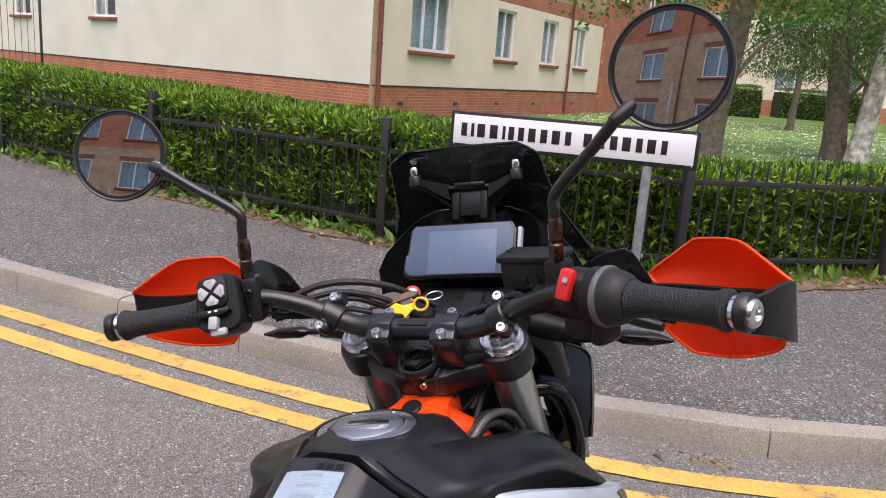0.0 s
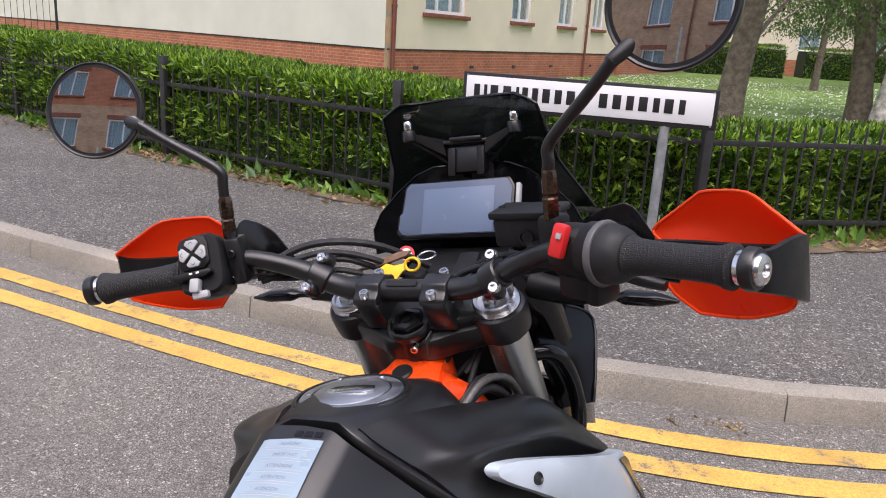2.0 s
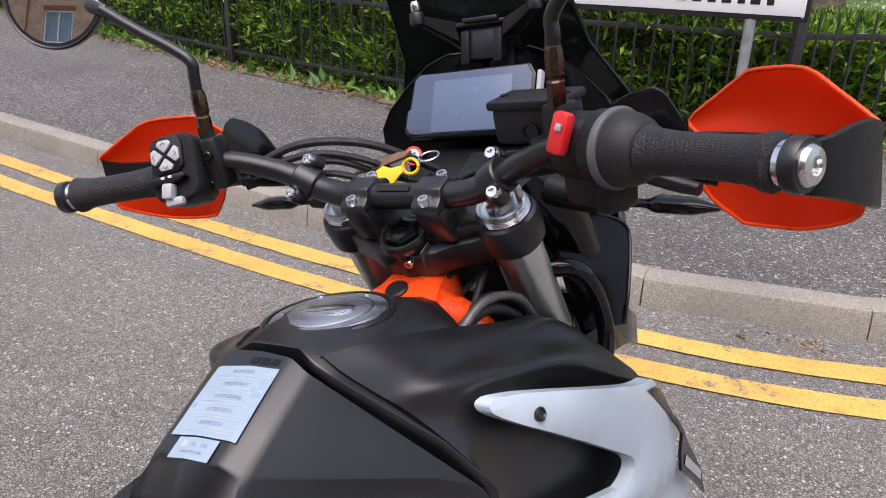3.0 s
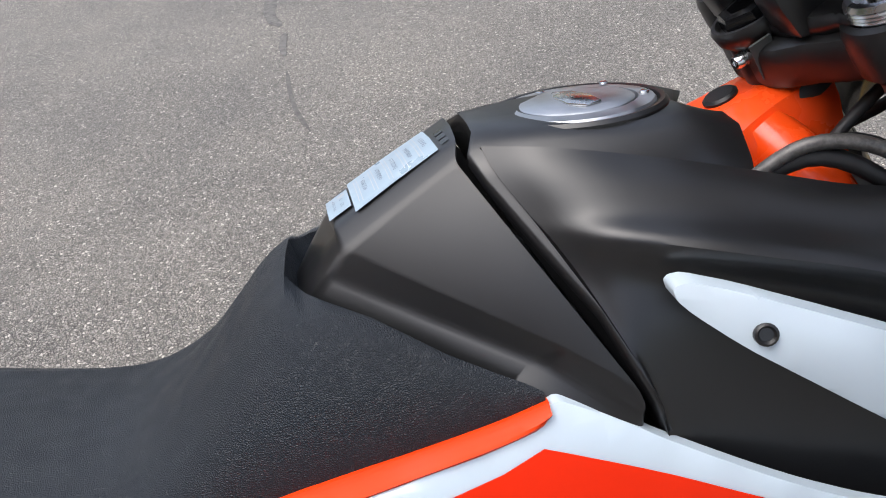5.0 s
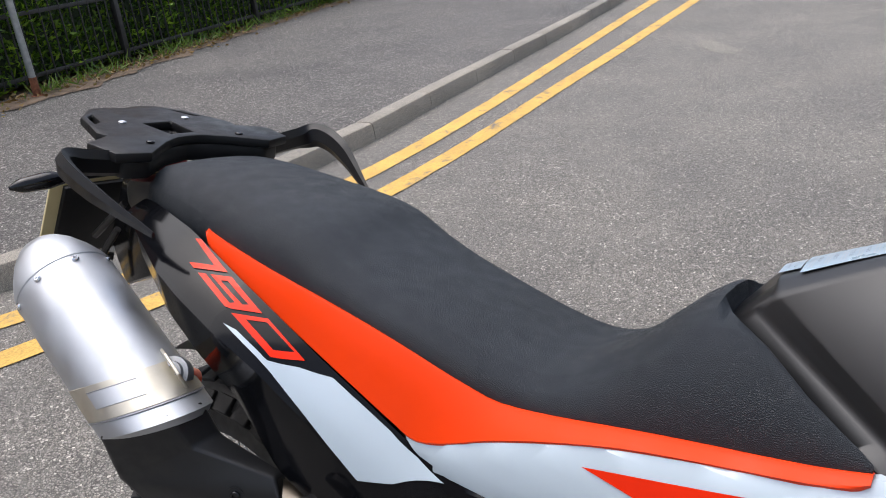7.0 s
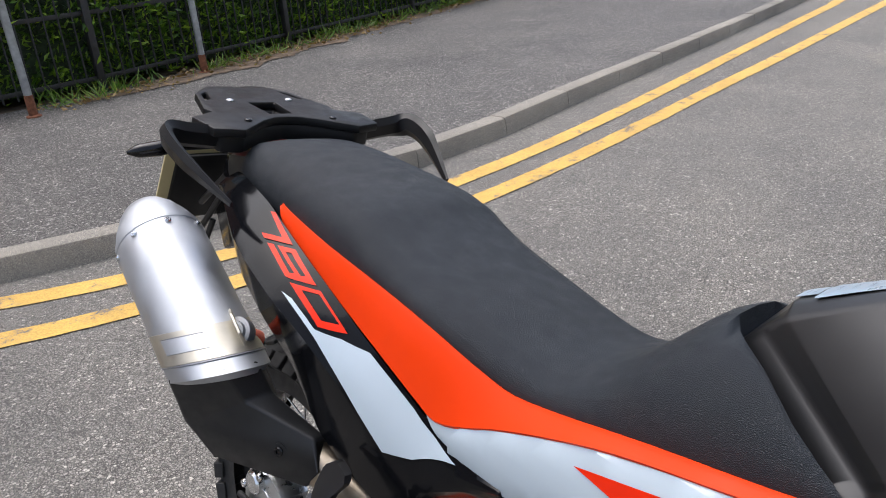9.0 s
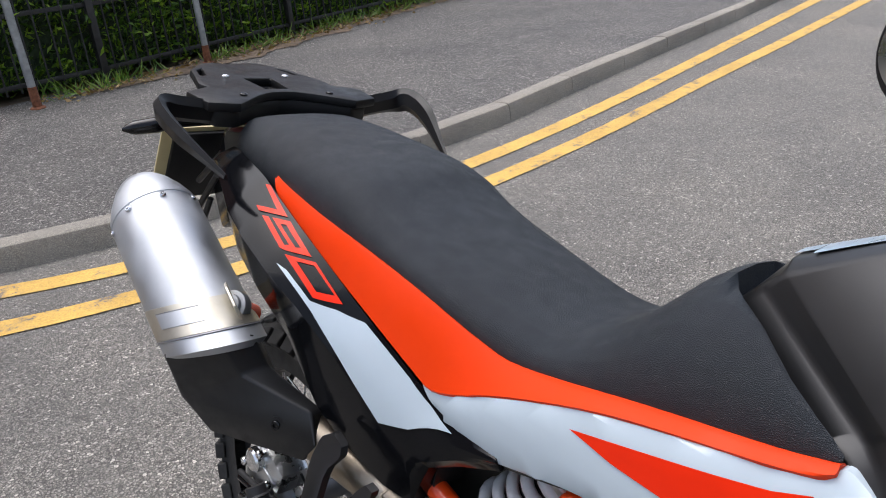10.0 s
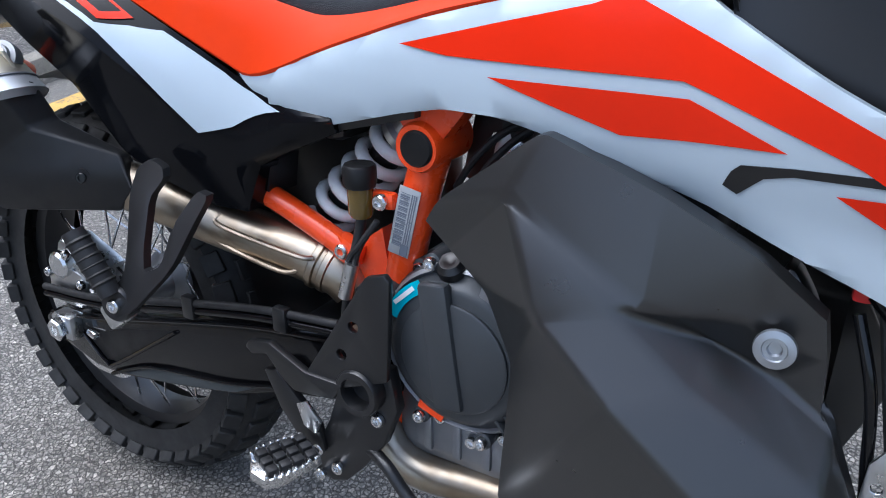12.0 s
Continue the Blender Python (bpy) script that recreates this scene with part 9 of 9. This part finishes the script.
def fairing():
    bm = bmesh.new()
    v = {k: bm.verts.new(q) for k, q in GUARD.items()}
    for f in FACETS:
        bm.faces.new([v[k] for k in f.split()])
    bmesh.ops.recalc_face_normals(bm, faces=bm.faces)
    if sum(f.normal.x for f in bm.faces) < 0:
        bmesh.ops.reverse_faces(bm, faces=bm.faces)
    bmesh.ops.bevel(bm, geom=[e for e in bm.edges if len(e.link_faces) == 2], offset=0.007, segments=4, profile=0.5, affect="EDGES", clamp_overlap=True)
    got = bmesh.ops.extrude_face_region(bm, geom=bm.faces[:], use_keep_orig=True)
    for q in got["geom"]:
        if isinstance(q, bmesh.types.BMVert):
            q.co.x -= 0.022
    return bm


for g in sides("lower_fairing", fairing, FAIRING, bike, "matt black lower tank fairing"):
    s = 1 if g.name == "lower_fairing" else -1
    bm = plate_bm(soften([(1.034, 0.664), (1.016, 0.627), (1.018, 0.598), (1.036, 0.583), (1.058, 0.59), (1.062, 0.62)], 2), 0.04, basis(V(0.168, 0, 0), (0, 1, 0), (-0.1, 0, 1)), 0.006)
    part("fairing_boss", bm if s > 0 else flip(bm), FAIRING, g, "black teardrop boss")
    bm = lathe_bm([(0.0145, 0.0), (0.0168, 0.004), (0.016, 0.007), (0.01, 0.0078), (0.0092, 0.006), (0.006, 0.006), (0.0048, 0.003), (0.0, 0.003)], (0.187, 1.039, 0.614), (1, 0.05, 0.1), 36)
    part("fairing_bolt", bm if s > 0 else flip(bm), CAP_ALU, g, "large silver bolt")

# rider's foot rest
side_m = lambda x: basis(V(x, 0, 0), (0, 1, 0), (0, 0, 1))
ring_of = lambda y, z, r, n=12: [(y + r * math.cos(a), z + r * math.sin(a)) for a in np.linspace(0, 2 * math.pi, n, endpoint=False)]
rs = part("footrest_bracket", plate_bm([(0.647, 0.455), (0.656, 0.403), (0.634, 0.347), (0.6, 0.3), (0.575, 0.272), (0.552, 0.262), (0.522, 0.275), (0.528, 0.31), (0.553, 0.358), (0.571, 0.413), (0.6, 0.45)], 0.018, side_m(0.152), 0.003), MATT, bike, "black footrest bracket")
part("heel_plate", plate_bm([(0.53, 0.42), (0.594, 0.424), (0.654, 0.45), (0.662, 0.575), (0.655, 0.582), (0.63, 0.574), (0.622, 0.562)], 0.009, side_m(0.172), 0.002, [ring_of(0.61, 0.508, 0.007), ring_of(0.591, 0.468, 0.007)]), MATT, rs, "drilled black heel guard")
part("heel_lever", plate_bm([(0.441, 0.438), (0.447, 0.448), (0.482, 0.455), (0.537, 0.43), (0.594, 0.43), (0.578, 0.405), (0.518, 0.398), (0.5, 0.41), (0.476, 0.437), (0.452, 0.43)], 0.012, side_m(0.176), 0.003), MATT, rs, "black lever")
part("lower_arm", plate_bm([(0.455, 0.403), (0.477, 0.408), (0.54, 0.345), (0.548, 0.31), (0.518, 0.3), (0.478, 0.352)], 0.012, side_m(0.162), 0.003), MATT, rs)
part("alloy_pad", plate_bm([(0.512, 0.375), (0.528, 0.382), (0.55, 0.358), (0.54, 0.338), (0.522, 0.345)], 0.006, side_m(0.172), 0.002), ALU, rs, "bare aluminium pad")
part("pivot_ring", lathe_bm([(0.03, -0.01), (0.03, 0.01), (0.028, 0.013), (0.021, 0.013), (0.019, 0.006), (0.019, -0.01)], (0.168, 0.611, 0.423), (1, 0, 0), 36, None, False), MATT, rs, "black pivot ring")
# dark disc closing the ring, coloured as the shade in the hole
part("pivot_hole_shade", lathe_bm([(0.0195, -0.008), (0.0, -0.008)], (0.168, 0.611, 0.423), (1, 0, 0), 24), DARK_AND_SHADE, rs)
for y, z in ((0.535, 0.309), (0.535, 0.27), (0.564, 0.29), (0.63, 0.385)):
    bolt(V(0.162, y, z), (1, 0, 0), 0.0085, BRIGHT, rs, 0.007)
peg_m = basis(V(0.203, 0.532, 0.318), V(0.9, -0.4, 0.0), V(0.3, 1, -0.15))
fp = part("foot_peg", plate_bm([(-0.025, -0.018), (0.03, -0.028), (0.05, -0.024), (0.06, 0.0), (0.05, 0.024), (0.03, 0.028), (-0.025, 0.02)], 0.016, peg_m, 0.003), BRIGHT, rs, "toothed steel foot peg")
for u in np.linspace(-0.015, 0.048, 8):
    for v in (-0.027, 0.027):
        part("peg_tooth", box_bm((0.0045, 0.006, 0.012), peg_m @ V(u, v * (0.85 if u > 0.04 or u < 0 else 1), 0.009), 0.001, peg_m.to_3x3().to_4x4(), 1), BRIGHT, fp)
for i in range(4):
    for j in range(3):
        part("peg_rubber", box_bm((0.0145, 0.0125, 0.012), peg_m @ V(-0.012 + 0.0168 * i, -0.0155 + 0.0155 * j, 0.012), 0.003, peg_m.to_3x3().to_4x4()), RUBBER, fp, "black rubber pad")
rod("brake_pedal", [(0.15, 0.6, 0.33), (0.165, 0.64, 0.325), (0.17, 0.67, 0.3), (0.175, 0.7, 0.285), (0.2, 0.76, 0.285)], 0.008, MATT, bike, "black brake pedal", 12)
part("pedal_tip", box_bm((0.035, 0.03, 0.016), (0.2, 0.745, 0.286), 0.004), ALU, bike, "aluminium pedal tip")
rod("side_stand", [(-0.11, 0.62, 0.3), (-0.2, 0.6, 0.18), (-0.31, 0.57, 0.075)], [0.016, 0.013, 0.012], MATT, bike, "black side stand")
part("stand_foot", box_bm((0.05, 0.09, 0.014), (-0.318, 0.565, 0.07), 0.004, (0, -10.8, 0)), MATT, bike, "side stand foot")
part("skid_plate", plate_bm([(-0.1, 0.62), (0.1, 0.62), (0.08, 1.05), (-0.08, 1.05)], 0.012, Matrix.Translation((0, 0, 0.245)), 0.003), ALU, bike, "aluminium skid plate")
part("radiator", box_bm((0.24, 0.04, 0.3), (0, 1.13, 0.6), 0.01, (12, 0, 0)), DARK_AND_SHADE, bike, "dark radiator")
# hoses and brackets in the dark gap ahead of the lower fairing
for k, pts in enumerate([[(0.15, 1.1, 0.66), (0.17, 1.14, 0.62), (0.165, 1.15, 0.55), (0.15, 1.17, 0.48)], [(0.14, 1.12, 0.67), (0.16, 1.17, 0.63), (0.16, 1.2, 0.57), (0.14, 1.22, 0.5)], [(0.15, 1.09, 0.64), (0.162, 1.11, 0.58), (0.155, 1.12, 0.5), (0.14, 1.13, 0.42)]]):
    rod("coolant_hose", pts, 0.009 - 0.002 * k, GLOSS, bike, "black coolant hose", 12)
part("crash_plate", plate_bm([(1.12, 0.52), (1.135, 0.545), (1.142, 0.52), (1.14, 0.48), (1.125, 0.455), (1.118, 0.48)], 0.004, side_m(0.165), 0.001, [ring_of(1.129, 0.5, 0.005, 8)]), ALU, bike, "small alloy bracket")
part("red_connector", box_bm((0.02, 0.016, 0.04), (0.14, 1.09, 0.668), 0.004), RED_PLASTIC, bike, "red connector")
# throttle bodies and lines above the engine, seen between frame and fairing
body = part("throttle_body", box_bm((0.13, 0.15, 0.15), (0, 0.765, 0.715), 0.02, (-12, 0, 0)), MATT, engine, "dark throttle body")
part("throttle_clamp", lathe_bm([(0.026, -0.01), (0.03, -0.008), (0.03, 0.008), (0.026, 0.01)], (0.066, 0.76, 0.7), (1, 0.2, 0.2), 24), ALU, body, "alloy hose clamp")
bolt(V(0.075, 0.735, 0.72), (1, 0, 0), 0.006, BRIGHT, body, 0.006)
bolt(V(0.075, 0.79, 0.735), (1, 0, 0), 0.006, BRIGHT, body, 0.006)
for k in range(3):
    rod("fuel_line", [(0.085, 0.69 + 0.02 * k, 0.66), (0.095, 0.72 + 0.02 * k, 0.7), (0.09, 0.76 + 0.02 * k, 0.735), (0.07, 0.82 + 0.01 * k, 0.75)], 0.004, RUBBER, engine, "thin black hose", 8)
part("sensor_plug", box_bm((0.02, 0.024, 0.016), (0.09, 0.745, 0.688), 0.004, (20, 0, 0)), ORANGE, body, "orange sensor plug")
